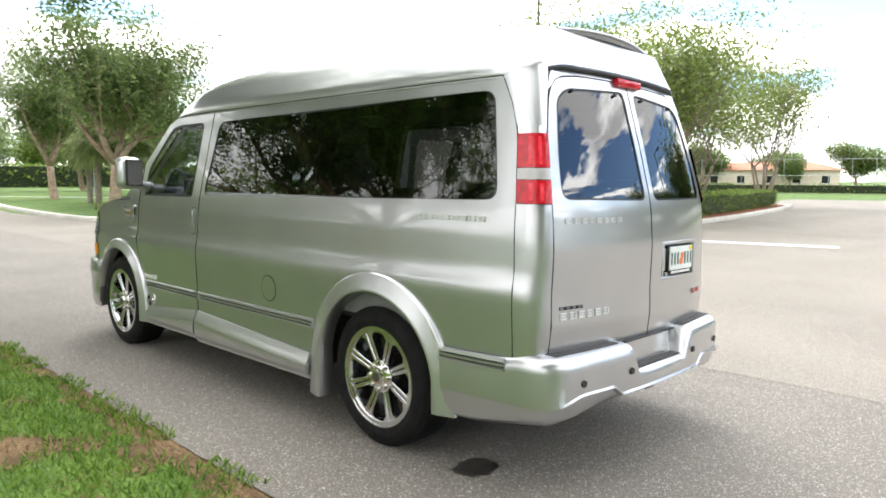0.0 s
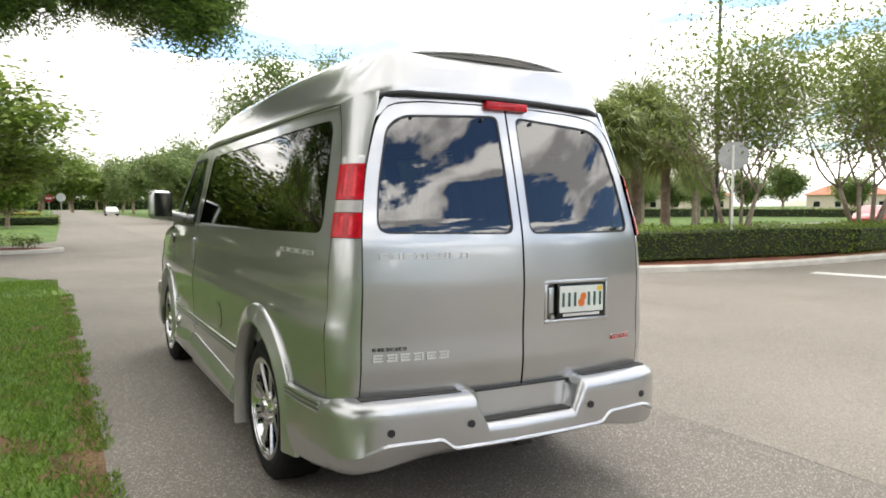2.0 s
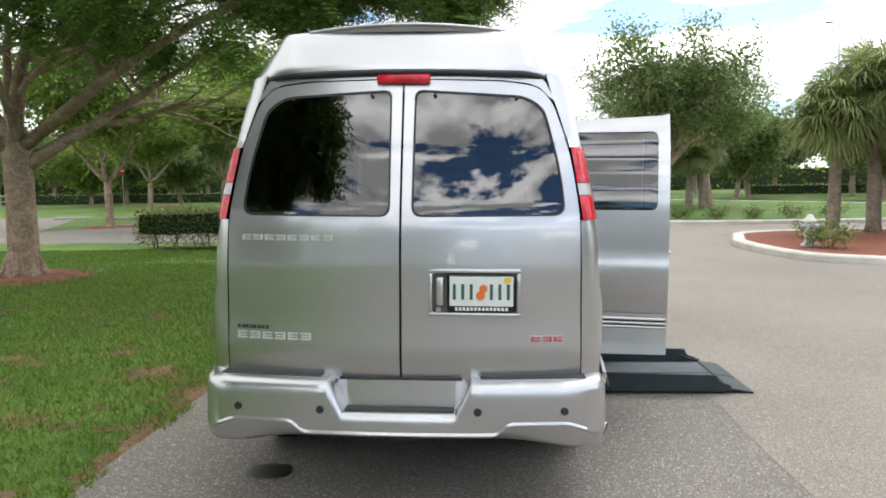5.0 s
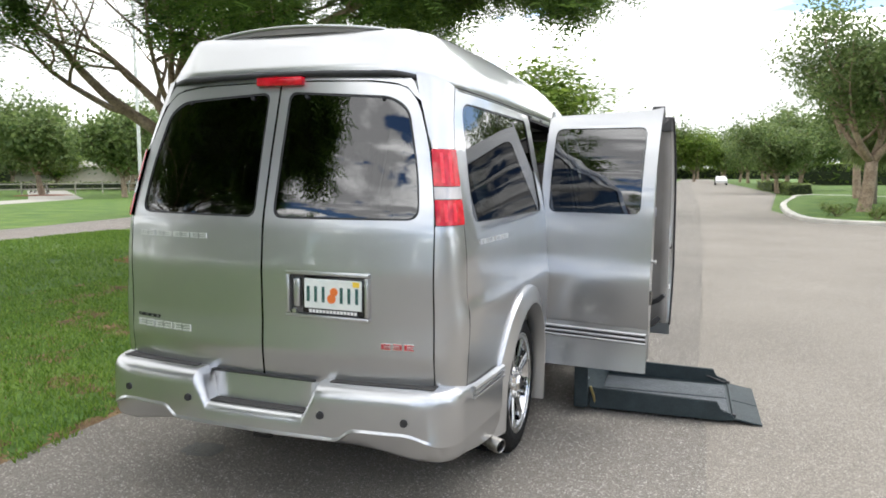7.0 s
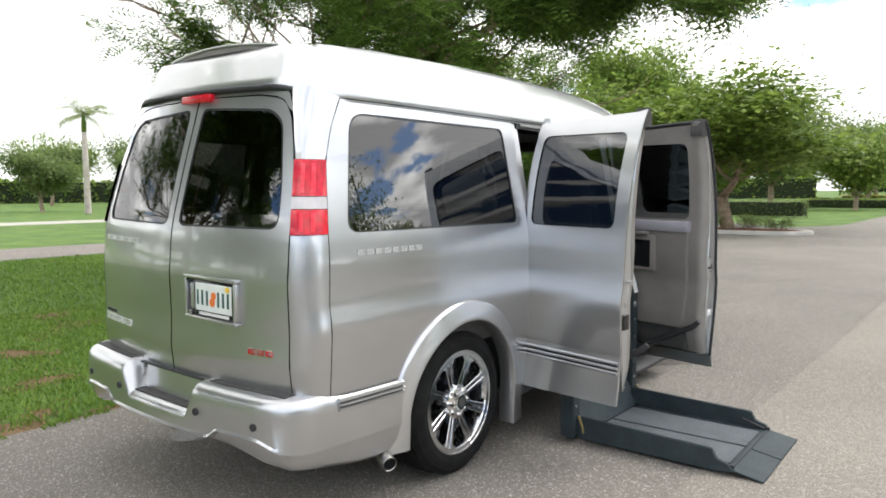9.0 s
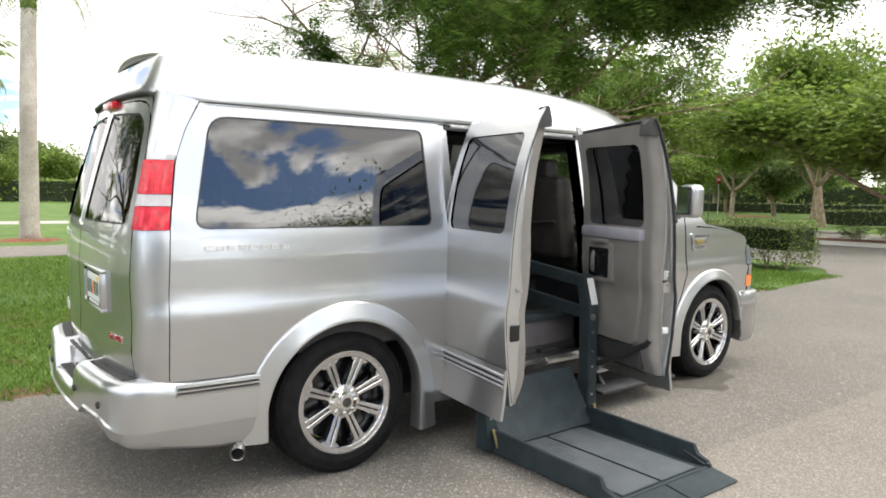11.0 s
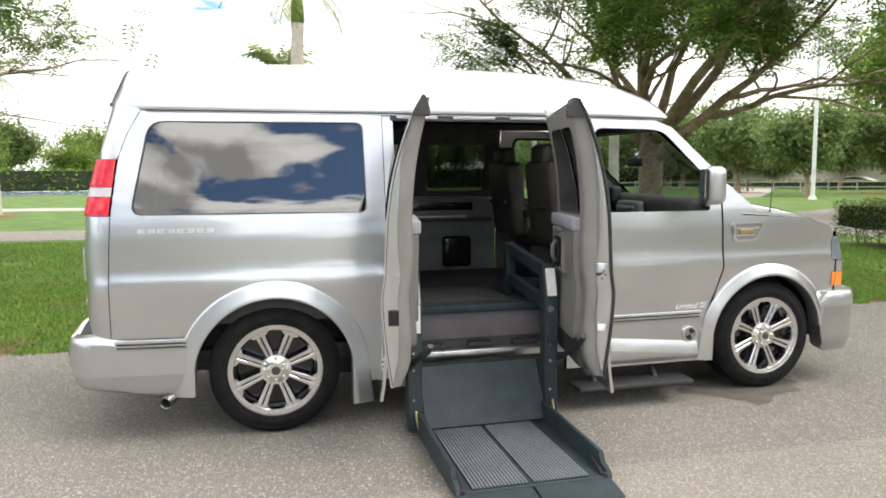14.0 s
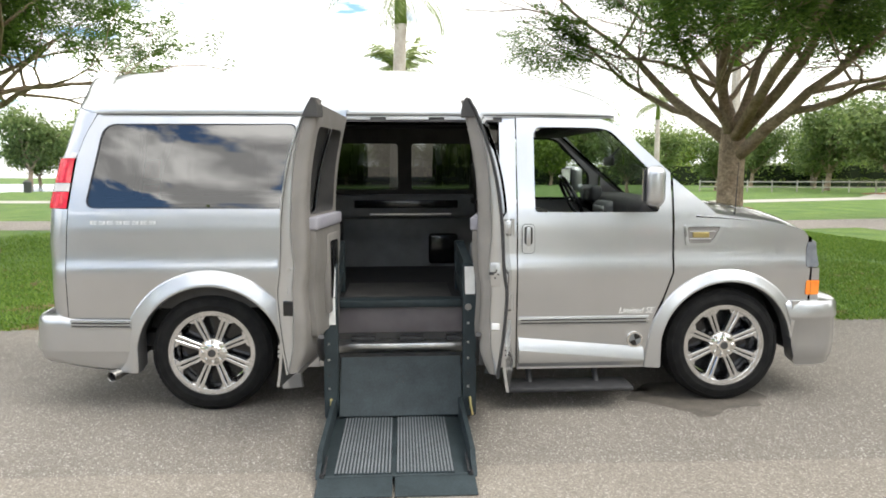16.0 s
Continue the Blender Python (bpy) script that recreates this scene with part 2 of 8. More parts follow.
def part_mesh(name, me, material, parent, label=""):
    me.materials.append(material)
    ob = new(name, me)
    if parent is not None:
        ob.parent = parent
    return tagged(ob, label)


def raw(name, verts, faces, material, parent, label="", smooth=False):
    me = bpy.data.meshes.new(name)
    me.from_pydata([tuple(v) for v in verts], [], faces)
    if smooth:
        me.polygons.foreach_set("use_smooth", [True] * len(me.polygons))
    me.update()
    return part_mesh(name, me, material, parent, label)


def boxy(bm, x0, x1, y0, y1, z0, z1, bevel=0.0, seg=2, m=None):
    """A box with rounded edges."""
    made = bmesh.ops.create_cube(bm, size=1.0)
    vs = made["verts"]
    for v in vs:
        v.co = Vector(((x0 + x1) / 2 + v.co.x * (x1 - x0), (y0 + y1) / 2 + v.co.y * (y1 - y0), (z0 + z1) / 2 + v.co.z * (z1 - z0)))
        if m is not None:
            v.co = m @ v.co
    if bevel:
        es = list({e for v in vs for e in v.link_edges})
        bmesh.ops.bevel(bm, geom=es, offset=bevel, segments=seg, affect="EDGES", profile=0.5)
    return bm


def tube_data(path, radii, sides=8):
    """Vertices and faces of a tapered tube along a path."""
    vs, fs = [], []
    path = [Vector(p) for p in path]
    up = Vector((0.3, 0.2, 1)).normalized()
    last = None
    for i, p in enumerate(path):
        d = (path[min(i + 1, len(path) - 1)] - path[max(i - 1, 0)]).normalized()
        if last is None:
            a = d.cross(Vector((1, 0, 0)) if abs(d.x) < 0.8 else Vector((0, 1, 0))).normalized()
        else:
            a = (last - d * last.dot(d)).normalized()
        last = a
        b = d.cross(a)
        for k in range(sides):
            th = 2 * math.pi * k / sides
            vs.append(p + (a * math.cos(th) + b * math.sin(th)) * radii[i])
    n = len(path)
    for i in range(n - 1):
        for k in range(sides):
            k2 = (k + 1) % sides
            fs.append((i * sides + k, i * sides + k2, (i + 1) * sides + k2, (i + 1) * sides + k))
    fs.append(tuple(range(sides))[::-1])
    fs.append(tuple((n - 1) * sides + k for k in range(sides)))
    return vs, fs


def tube(bm, path, radii, sides=8):
    vs, fs = tube_data(path, radii if hasattr(radii, "__len__") else [radii] * len(path), sides)
    bv = [bm.verts.new(v) for v in vs]
    for f in fs:
        bm.faces.new([bv[i] for i in f])
    return bm


def disc(bm, m, r0, r1, depth, seg=24):
    """A round plate or cone along local z, from 0 to depth."""
    made = bmesh.ops.create_cone(bm, cap_ends=True, segments=seg, radius1=r0, radius2=r1, depth=depth, matrix=m @ pose(0, 0, depth / 2))
    return made["verts"]


def sheet(name, loops_xy, z, material, label, kind="structure", category="", step=None):
    """A flat polygon lying on the ground."""
    bm = bmesh.new()
    vs = [bm.verts.new((x, y, z)) for x, y in loops_xy]
    f = bm.faces.new(vs)
    if f.normal.z < 0:
        f.normal_flip()
    bmesh.ops.triangulate(bm, faces=bm.faces)
    ob = part(name, bm, material, None)
    return tagged(ob, label, category or name, "", kind)


def smooth_loop(pts, n=6):
    """A closed curve through points."""
    out, k = [], len(pts)
    for i in range(k):
        p0, p1, p2, p3 = (Vector(pts[(i + j - 1) % k]) for j in range(4))
        for s in range(n):
            t = s / n
            out.append(tuple(0.5 * ((2 * p1) + (p2 - p0) * t + (2 * p0 - 5 * p1 + 4 * p2 - p3) * t * t + (3 * p1 - p0 - 3 * p2 + p3) * t ** 3)))
    return out


# ---- ground ----
GR = 700.0
tagged(raw("ground", [(-GR, -GR, -0.012), (GR, -GR, -0.012), (GR, GR, -0.012), (-GR, GR, -0.012)], [(0, 1, 2, 3)], M_GRASS, None),
       "green mown lawn stretching away flat to the trees", "lawn", "", "structure")
edge_w = [(-1.66 + 0.035 * noise.noise((0, y * 1.3, 0)) + 0.02 * noise.noise((3, y * 5.0, 0)), y) for y in np.arange(-60, 8.4, 0.12)]
ROAD = edge_w + [(-1.66, 9.5), (-1.72, 10.4), (-1.85, 11.3), (-2.15, 12.4), (-2.7, 13.5), (-3.5, 14.2), (-5, 14.6), (-14.6, 14.8), (-15.4, 20), (-14.6, 30), (-6, 30), (-3.2, 27), (-1.7, 30), (-1.2, 60), (-1.0, 300), (9.5, 300), (8.6, 60), (5.2, 30),
                 (5.6, 21.5), (7.5, 20), (60, 34), (60, 28), (31, 12), (54, 15), (75, -60)]
sheet("road", ROAD, 0.0, M_ASPHALT, "pale worn asphalt road with light stone specks", category="road")
# the paler lane of the drive beside the van
lane_w = [(1.86 + 0.0006 * (y + 60) + 0.03 * noise.noise((7, y * 0.8, 0)) + 0.012 * noise.noise((9, y * 5.0, 0)), y) for y in np.arange(-60, 2.6, 0.15)]
sheet("road_lane", lane_w + [(1.9, 2.7), (2.08, 11.9), (2.3, 30), (1.7, 300), (9.4, 300), (8.4, 60), (5.1, 30), (5.5, 21.5), (7.4, 20), (59, 33), (59, 28), (31, 12), (53, 15), (74, -60)], 0.002, M_ASPHALT2,
      "paler smooth driving lane of asphalt", category="road")


def kerb_island(name, loop, fill, label, h=0.14):
    """A raised bed: a rounded concrete kerb round a filled middle."""
    root = thing(name, label, "traffic island", "", "structure")
    k = len(loop)
    cx, cy = sum(p[0] for p in loop) / k, sum(p[1] for p in loop) / k
    prof = [(0.0, -0.05), (0.0, h - 0.03), (0.03, h), (0.25, h), (0.28, h - 0.03), (0.28, -0.05)]
    vs, fs = [], []
    for i in range(k):
        a, b = Vector(loop[i - 1]), Vector(loop[(i + 1) % k])
        d = (b - a).normalized()
        nn = Vector((-d.y, d.x))
        for o, z in prof:
            p = Vector(loop[i]) + nn * o
            vs.append((p.x, p.y, z))
    q = len(prof)
    for i in range(k):
        j = (i + 1) % k
        for s in range(q - 1):
            fs.append((i * q + s, j * q + s, j * q + s + 1, i * q + s + 1))
    raw("kerb", vs, fs, M_KERB, root, "pale concrete kerb")
    bm = bmesh.new()
    f = bm.faces.new([bm.verts.new((vs[i * q + 4][0], vs[i * q + 4][1], h - 0.02)) for i in range(k)])
    bmesh.ops.triangulate(bm, faces=[f])
    part("bed", bm, fill, root)
    return root


# loops run anticlockwise
kerb_island("kerbed_island", smooth_loop([(6.0, 10.6), (6.5, 8.7), (9.0, 7.55), (12.0, 6.85), (17, 6.85), (24, 7.5), (32, 8.7), (37.5, 10.0), (37.5, 11.6), (32, 12.2), (24, 13.5), (15, 15.5), (8, 15.2), (6.3, 13.0)], 6), M_MULCH,
            "long traffic island with kerb, red mulch and shrubs")
kerb_island("kerbed_island", smooth_loop([(5.3, 24), (6.2, 20.8), (9, 20), (16, 20.6), (24, 23), (26, 28), (20, 40), (12, 52), (9.2, 52), (7.6, 44), (6.0, 34)], 6), M_GRASS,
            "grassed traffic island with kerb and shade trees")
kerb_island("kerbed_island", smooth_loop([(-1.5, 22.8), (-2.4, 23.9), (-5, 24.3), (-9, 24.2), (-9.4, 23), (-9, 22.0), (-4, 21.6), (-2.2, 21.8)], 5), M_MULCH,
            "narrow traffic island with red mulch and low shrubs", 0.12)
# path, walk and lake across the lawn
sheet("path", [(-15.4, -60), (-15.2, -11), (-14.6, 0.2), (-14.0, 12), (-15.5, 20), (-21, 32), (-26, 32), (-19, 20), (-17.5, 12), (-18.2, 0.6), (-19.4, -12), (-20, -60)], -0.004, M_PATH, "brown-grey asphalt footpath crossing the lawn", category="path")
sheet("walk", [(-37.5, -70), (-36.5, -24), (-33.5, 2), (-33, 19), (-40, 36), (-70, 62), (-74, 60), (-43, 34), (-36.6, 19), (-37.5, 2), (-41, -28), (-42, -70)], -0.004, M_CONCRETE, "pale concrete walk across the lawn", category="path")
M_WATER = shade("water", (0.25, 0.33, 0.4), (0.3, 0.38, 0.46), 0.2, 0.12, bump=0.15, bscale=3)
sheet("water", [(-66, -300), (-62, -60), (-66, -38), (-80, -20), (-140, -12), (-140, -300)], -0.006, M_WATER, "calm pale blue pond water", category="pond")
# white stop line
sheet("stop_line", [(12.3, 5.5), (13.25, 1.4), (13.75, 1.5), (12.8, 5.65)], 0.008, M_WHITE_LINE, "worn white stop line painted on the road", category="road marking")


# ---- plants ----
def leaf_quads(centres, normals_seed, size, aspect, droop=0.3, rs=None):
    """Many small folded leaves at the given places."""
    rs = rs or np.random.RandomState(normals_seed)
    n = len(centres)
    c = np.asarray(centres)
    a = rs.uniform(0, 2 * np.pi, n)
    el = rs.normal(-droop, 0.5, n)
    d = np.stack([np.cos(a) * np.cos(el), np.sin(a) * np.cos(el), np.sin(el)], 1)
    up = np.stack([rs.normal(0, 0.45, n), rs.normal(0, 0.45, n), np.ones(n)], 1)
    s = np.cross(d, up)
    s /= np.linalg.norm(s, axis=1)[:, None]
    L = size * rs.uniform(0.6, 1.3, n)[:, None]
    w = L * aspect
    v = np.stack([c, c + d * L * 0.5 + s * w * 0.5, c + d * L, c + d * L * 0.5 - s * w * 0.5], 1).reshape(-1, 3)
    return v


def quads_mesh(name, v, material, parent, label=""):
    n = len(v) // 4
    me = bpy.data.meshes.new(name)
    me.vertices.add(len(v))
    me.vertices.foreach_set("co", np.asarray(v, dtype=np.float32).ravel())
    me.loops.add(4 * n)
    me.loops.foreach_set("vertex_index", np.arange(4 * n, dtype=np.int32))
    me.polygons.add(n)
    me.polygons.foreach_set("loop_start", np.arange(0, 4 * n, 4, dtype=np.int32))
    me.polygons.foreach_set("loop_total", np.full(n, 4, dtype=np.int32))
    me.update(calc_edges=True)
    return part_mesh(name, me, material, parent, label)


def grow(rs, start, way, length, radius, levels, out_b, tips, spread=0.7, rise=0.12, kids=(3, 5), bend=0.16, flat=1.0, ratio=0.68):
    """A limb that bends, thins and forks; writes tubes to out_b and twig places to tips."""
    n = 6
    p, d = Vector(start), Vector(way).normalized()
    path, rr = [p.copy()], [radius]
    for i in range(n):
        d = (d + Vector((rs.uniform(-1, 1), rs.uniform(-1, 1), rs.uniform(-1, 1))) * bend + Vector((0, 0, rise))).normalized()
        p = p + d * (length / n)
        path.append(p.copy())
        rr.append(radius * (1 - 0.62 * (i + 1) / n))
    out_b.append((path, rr))
    if levels == 0:
        tips.extend((path[j], d) for j in range(2, n + 1))
        return
    for c in range(rs.randint(*kids)):
        j = rs.randint(2, n)
        ang = rs.uniform(0, 2 * math.pi)
        side = Vector((math.cos(ang), math.sin(ang), rs.uniform(-0.2, 0.55) * flat))
        grow(rs, path[j], d * (1 - spread) + side * spread, length * ratio * rs.uniform(0.75, 1.15), rr[j] * 0.72, levels - 1, out_b, tips, spread, rise * 0.8, kids, bend, flat, ratio)
    grow(rs, path[-1], d, length * ratio, rr[-1], levels - 1, out_b, tips, spread, rise * 0.8, kids, bend, flat, ratio)


def broadleaf(name, label, category, seed, stems, trunk_h, trunk_r, length, levels, leaf_n, leaf_size, aspect, cloud, leaf_mat, bark=None, group="", rise=0.12, spread=0.7, kids=(3, 5), droop=0.3, flat=1.0, lean=0.15, at=(0, 0, 0), ratio=0.68):
    rs = random.Random(seed)
    nr = np.random.RandomState(seed)
    root = thing(name, label, category, group, "", at)
    limbs, tips = [], []
    for s in range(stems):
        a = 2 * math.pi * (s + rs.random() * 0.6) / stems
        off = Vector((math.cos(a), math.sin(a), 0)) * (0.0 if stems == 1 else trunk_r * 1.6)
        base = Vector((off.x, off.y, -0.1))
        ln = lean if stems == 1 else 0.28
        top = base + Vector((math.cos(a) * ln * trunk_h, math.sin(a) * ln * trunk_h, trunk_h + 0.1))
        mid = base.lerp(top, 0.5) + Vector((rs.uniform(-0.08, 0.08), rs.uniform(-0.08, 0.08), 0)) * trunk_h * 0.4
        limbs.append(([base, base.lerp(mid, 0.18), mid, top], [trunk_r * 1.45, trunk_r * 1.05, trunk_r * 0.92, trunk_r * 0.8]))
        forks = rs.randint(3, 5) if stems == 1 else 2
        for f in range(forks):
            b = 2 * math.pi * (f + rs.random() * 0.5) / forks + a
            grow(rs, top - Vector((0, 0, trunk_r * 0.3)), Vector((math.cos(b) * 0.8, math.sin(b) * 0.8, rs.uniform(0.5, 1.1))), length * rs.uniform(0.8, 1.1), trunk_r * 0.6, levels, limbs, tips, spread, rise, kids, 0.16, flat, ratio)
    vs, fs = [], []
    for path, rr in limbs:
        v, f = tube_data(path if rr[0] > 0.03 else path[::2], rr if rr[0] > 0.03 else rr[::2], 8 if rr[0] > 0.08 else 4)
        o = len(vs)
        vs += v
        fs += [tuple(i + o for i in g) for g in f]
    raw("trunk", vs, fs, bark or M_BARK, root, smooth=True)
    pts = np.array([tuple(p) for p, _ in tips])
    idx = nr.randint(0, len(pts), leaf_n)
    c = pts[idx] + np.clip(nr.normal(0, cloud, (leaf_n, 3)), -1.7 * cloud, 1.7 * cloud) * np.array([1, 1, 0.75])
    quads_mesh("crown", leaf_quads(c, seed, leaf_size, aspect, droop), leaf_mat, root)
    return root


def frond(rs, base, ang, el, length, n, lw, ll, droopk):
    """One feather palm leaf: curved midrib with narrow leaflets on both sides."""
    p = Vector(base)
    out, rib = [], [p.copy()]
    d0 = Vector((math.cos(ang), math.sin(ang), 0))
    for i in range(n):
        t = i / n
        e = el - droopk * t * t
        d = d0 * math.cos(e) + Vector((0, 0, math.sin(e)))
        p = p + d * (length / n)
        rib.append(p.copy())
        side = d0.cross(Vector((0, 0, 1)))
        k = ll * (0.35 + 1.0 * math.sin(math.pi * min(t + 0.12, 1.0)) ** 0.8)
        for s in (-1, 1):
            tipv = (side * s * 0.85 + d * 0.55 + Vector((0, 0, -0.35 - 0.3 * rs.random()))).normalized() * k
            w = d * lw
            out += [p - w, p + tipv * 0.5 - w * 0.7, p + tipv, p + tipv * 0.5 + w * 0.9]
    return out, rib


def palm(name, label, seed, height, r0, crown_n, flen, ll, bark, kind_fan=False, at=(0, 0, 0), group="", shaft=False, lw=0.035):
    rs = random.Random(seed)
    root = thing(name, label, "palm tree", group, "", at)
    lean = Vector((rs.uniform(-0.03, 0.03), rs.uniform(-0.03, 0.03), 0)) * height
    path = [Vector((0, 0, -0.1)), Vector((0, 0, 0.25)), lean * 0.3 + Vector((0, 0, height * 0.45)), lean + Vector((0, 0, height))]
    vs, fs = tube_data([path[0].lerp(path[1], 0), path[1], path[2], path[3]], [r0 * 1.35, r0 * 1.05, r0 * 0.95, r0 * 0.8], 10)
    raw("trunk", vs, fs, bark, root, smooth=True)
    top = lean + Vector((0, 0, height))
    if shaft:
        v, f = tube_data([top - Vector((0, 0, 0.05)), top + Vector((0, 0, 0.7)), top + Vector((0, 0, 1.5))], [r0 * 0.85, r0 * 0.8, r0 * 0.35], 10)
        raw("crownshaft", v, f, M_LEAF_LIGHT, root, "smooth green crownshaft", smooth=True)
        top = top + Vector((0, 0, 1.4))
    out, rv, rf = [], [], []
    for i in range(crown_n):
        ang = 2.4 * i + rs.uniform(-0.3, 0.3)
        el = rs.uniform(-0.85, 1.3) if kind_fan else rs.uniform(-0.55, 1.25)
        if kind_fan:
            st = flen * rs.uniform(0.45, 0.65)
            d = Vector((math.cos(ang) * math.cos(el), math.sin(ang) * math.cos(el), math.sin(el)))
            c = top + d * st
            v, f = tube_data([top, top + d * st * 0.6, c], [0.03, 0.02, 0.012], 4)
            rf += [tuple(q + len(rv) for q in g) for g in f]
            rv += v
            s = d.cross(Vector((0, 0, 1))).normalized()
            u = s.cross(d)
            for k in range(30):
                th = -2.3 + 4.6 * k / 29
                w = (d * math.cos(th) + s * math.sin(th))
                L = ll * (0.75 + 0.25 * math.cos(th)) * rs.uniform(0.85, 1.1)
                dr = Vector((0, 0, -1)) * L * rs.uniform(0.25, 0.8)
                q = w.cross(u) * 0.024
                out += [c, c + w * L * 0.55 + q + dr * 0.2, c + w * L + dr, c + w * L * 0.55 - q + dr * 0.2]
        else:
            o, rib = frond(rs, top, ang, el, flen * rs.uniform(0.85, 1.1), 22, lw, ll, 1.6)
            out += o
            v, f = tube_data(rib[::3], [0.03 * (1 - 0.8 * j / len(rib[::3])) for j in range(len(rib[::3]))], 4)
            rf += [tuple(q + len(rv) for q in g) for g in f]
            rv += v
    raw("stalk_crown", rv, rf, M_LEAF_LIGHT, root)
    quads_mesh("crown", np.array([tuple(v) for v in out]), M_LEAF_PALM, root)
    return root


def hedge(label, x0, x1, y0, y1, h, seed, n, at=(0, 0, 0), turn=0.0, stems=False, leaf=0.055, mat=None, group="clipped hedges"):
    """A clipped hedge: uneven near-black core for the shade inside, a skin of small leaves, bare stems below where they
    show.
    """
    nr = np.random.RandomState(seed)
    root = thing("hedge", label, "hedge", group, "", at, turn)
    zb = 0.1 if stems else 0.02
    nx, ny = max(2, int((x1 - x0) / 0.35)), max(2, int((y1 - y0) / 0.35))
    bm = bmesh.new()
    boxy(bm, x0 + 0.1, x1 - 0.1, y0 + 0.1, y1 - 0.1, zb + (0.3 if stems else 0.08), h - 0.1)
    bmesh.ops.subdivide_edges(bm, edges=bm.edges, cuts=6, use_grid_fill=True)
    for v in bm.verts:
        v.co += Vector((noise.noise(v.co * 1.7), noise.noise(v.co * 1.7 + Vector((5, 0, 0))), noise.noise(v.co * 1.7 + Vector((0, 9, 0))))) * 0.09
    part("core", bm, M_CORE_SHADE, root, smooth=80)
    per = np.array([(x1 - x0) * (y1 - y0), 2 * (x1 - x0) * (h - zb), 2 * (y1 - y0) * (h - zb)])
    cnt = (n * per / per.sum()).astype(int)
    u = nr.rand(cnt[0], 3)
    top = np.stack([x0 + u[:, 0] * (x1 - x0), y0 + u[:, 1] * (y1 - y0), h - 0.12 * u[:, 2] ** 2], 1)
    u = nr.rand(cnt[1], 3)
    s1 = np.stack([x0 + u[:, 0] * (x1 - x0), np.where(nr.rand(cnt[1]) < 0.5, y0 + 0.1 * u[:, 2], y1 - 0.1 * u[:, 2]), zb + u[:, 1] * (h - zb)], 1)
    u = nr.rand(cnt[2], 3)
    s2 = np.stack([np.where(nr.rand(cnt[2]) < 0.5, x0 + 0.1 * u[:, 2], x1 - 0.1 * u[:, 2]), y0 + u[:, 0] * (y1 - y0), zb + u[:, 1] * (h - zb)], 1)
    c = np.concatenate([top, s1, s2])
    wob = np.array([noise.noise((p[0] * 1.1, p[1] * 1.1, p[2] * 1.6 + seed)) for p in c])
    ctr = np.array([(x0 + x1) / 2, (y0 + y1) / 2, h * 0.55])
    c = c + nr.normal(0, 0.03, c.shape) + np.stack([np.zeros(len(c)), np.sign(c[:, 1] - ctr[1]) * wob * 0.07, (c[:, 2] > h - 0.2) * wob * 0.1], 1)
    quads_mesh("foliage", leaf_quads(c, seed, leaf, 0.6, 0.0), mat or M_LEAF_HEDGE, root)
    if stems:
        vs, fs = [], []
        for i in range(int((x1 - x0) * 4)):
            bx, by = x0 + (i + nr.rand()) / 4, (y0 + y1) / 2 + nr.uniform(-0.35, 0.35)
            for k in range(3):
                v, f = tube_data([(bx, by, -0.02), (bx + nr.uniform(-0.08, 0.08), by + nr.uniform(-0.1, 0.1), 0.2), (bx + nr.uniform(-0.25, 0.25), by + nr.uniform(-0.25, 0.25), 0.5)], [0.014, 0.011, 0.008], 5)
                fs += [tuple(q + len(vs) for q in g) for g in f]
                vs += v
        raw("stem_base", vs, fs, M_BARK, root)["kind"] = "stuff"
    return root


# ---- trees and planting ----
def copies(ob, places, rs):
    for x, y, s, a in places:
        c = copy_thing(ob, pose(x, y, 0, 0, 0, a))
        c.scale = (s, s, s * rs.uniform(0.92, 1.08))


rp = random.Random(11)
oak = broadleaf("oak_tree", "spreading evergreen oak with small grey-green leaves", "tree", 21, 1, 1.9, 0.22, 2.9, 3, 27000, 0.17, 0.5, 0.40, M_LEAF_OAK, group="evergreen oaks", at=(8.1, 27.0, 0), kids=(2, 4))
copies(oak, [(12.6, 34.5, 1.0, 130), (11.5, 45, 1.15, 70), (-16, 54, 1.05, 300), (-20, 50, 1.1, 60)], rp)
oak.scale = (1.15, 1.15, 1.08)
shade_tree = broadleaf("shade_tree", "round-crowned shade tree with fresh green leaves", "tree", 34, 1, 1.5, 0.15, 2.2, 3, 30000, 0.17, 0.55, 0.43, M_LEAF_LIGHT, group="green shade trees", at=(-14.3, 22.6, 0), kids=(2, 4))
copies(shade_tree, [(-13, 36, 1.45, 120), (-24, 46, 1.3, 200)], rp)
shade_tree.scale = (1.15, 1.15, 1.2)
broad = copy_thing(shade_tree, pose(-4.3, 23.2, 0, 0, 0, 40))
broad.scale = (1.7, 1.7, 0.84)
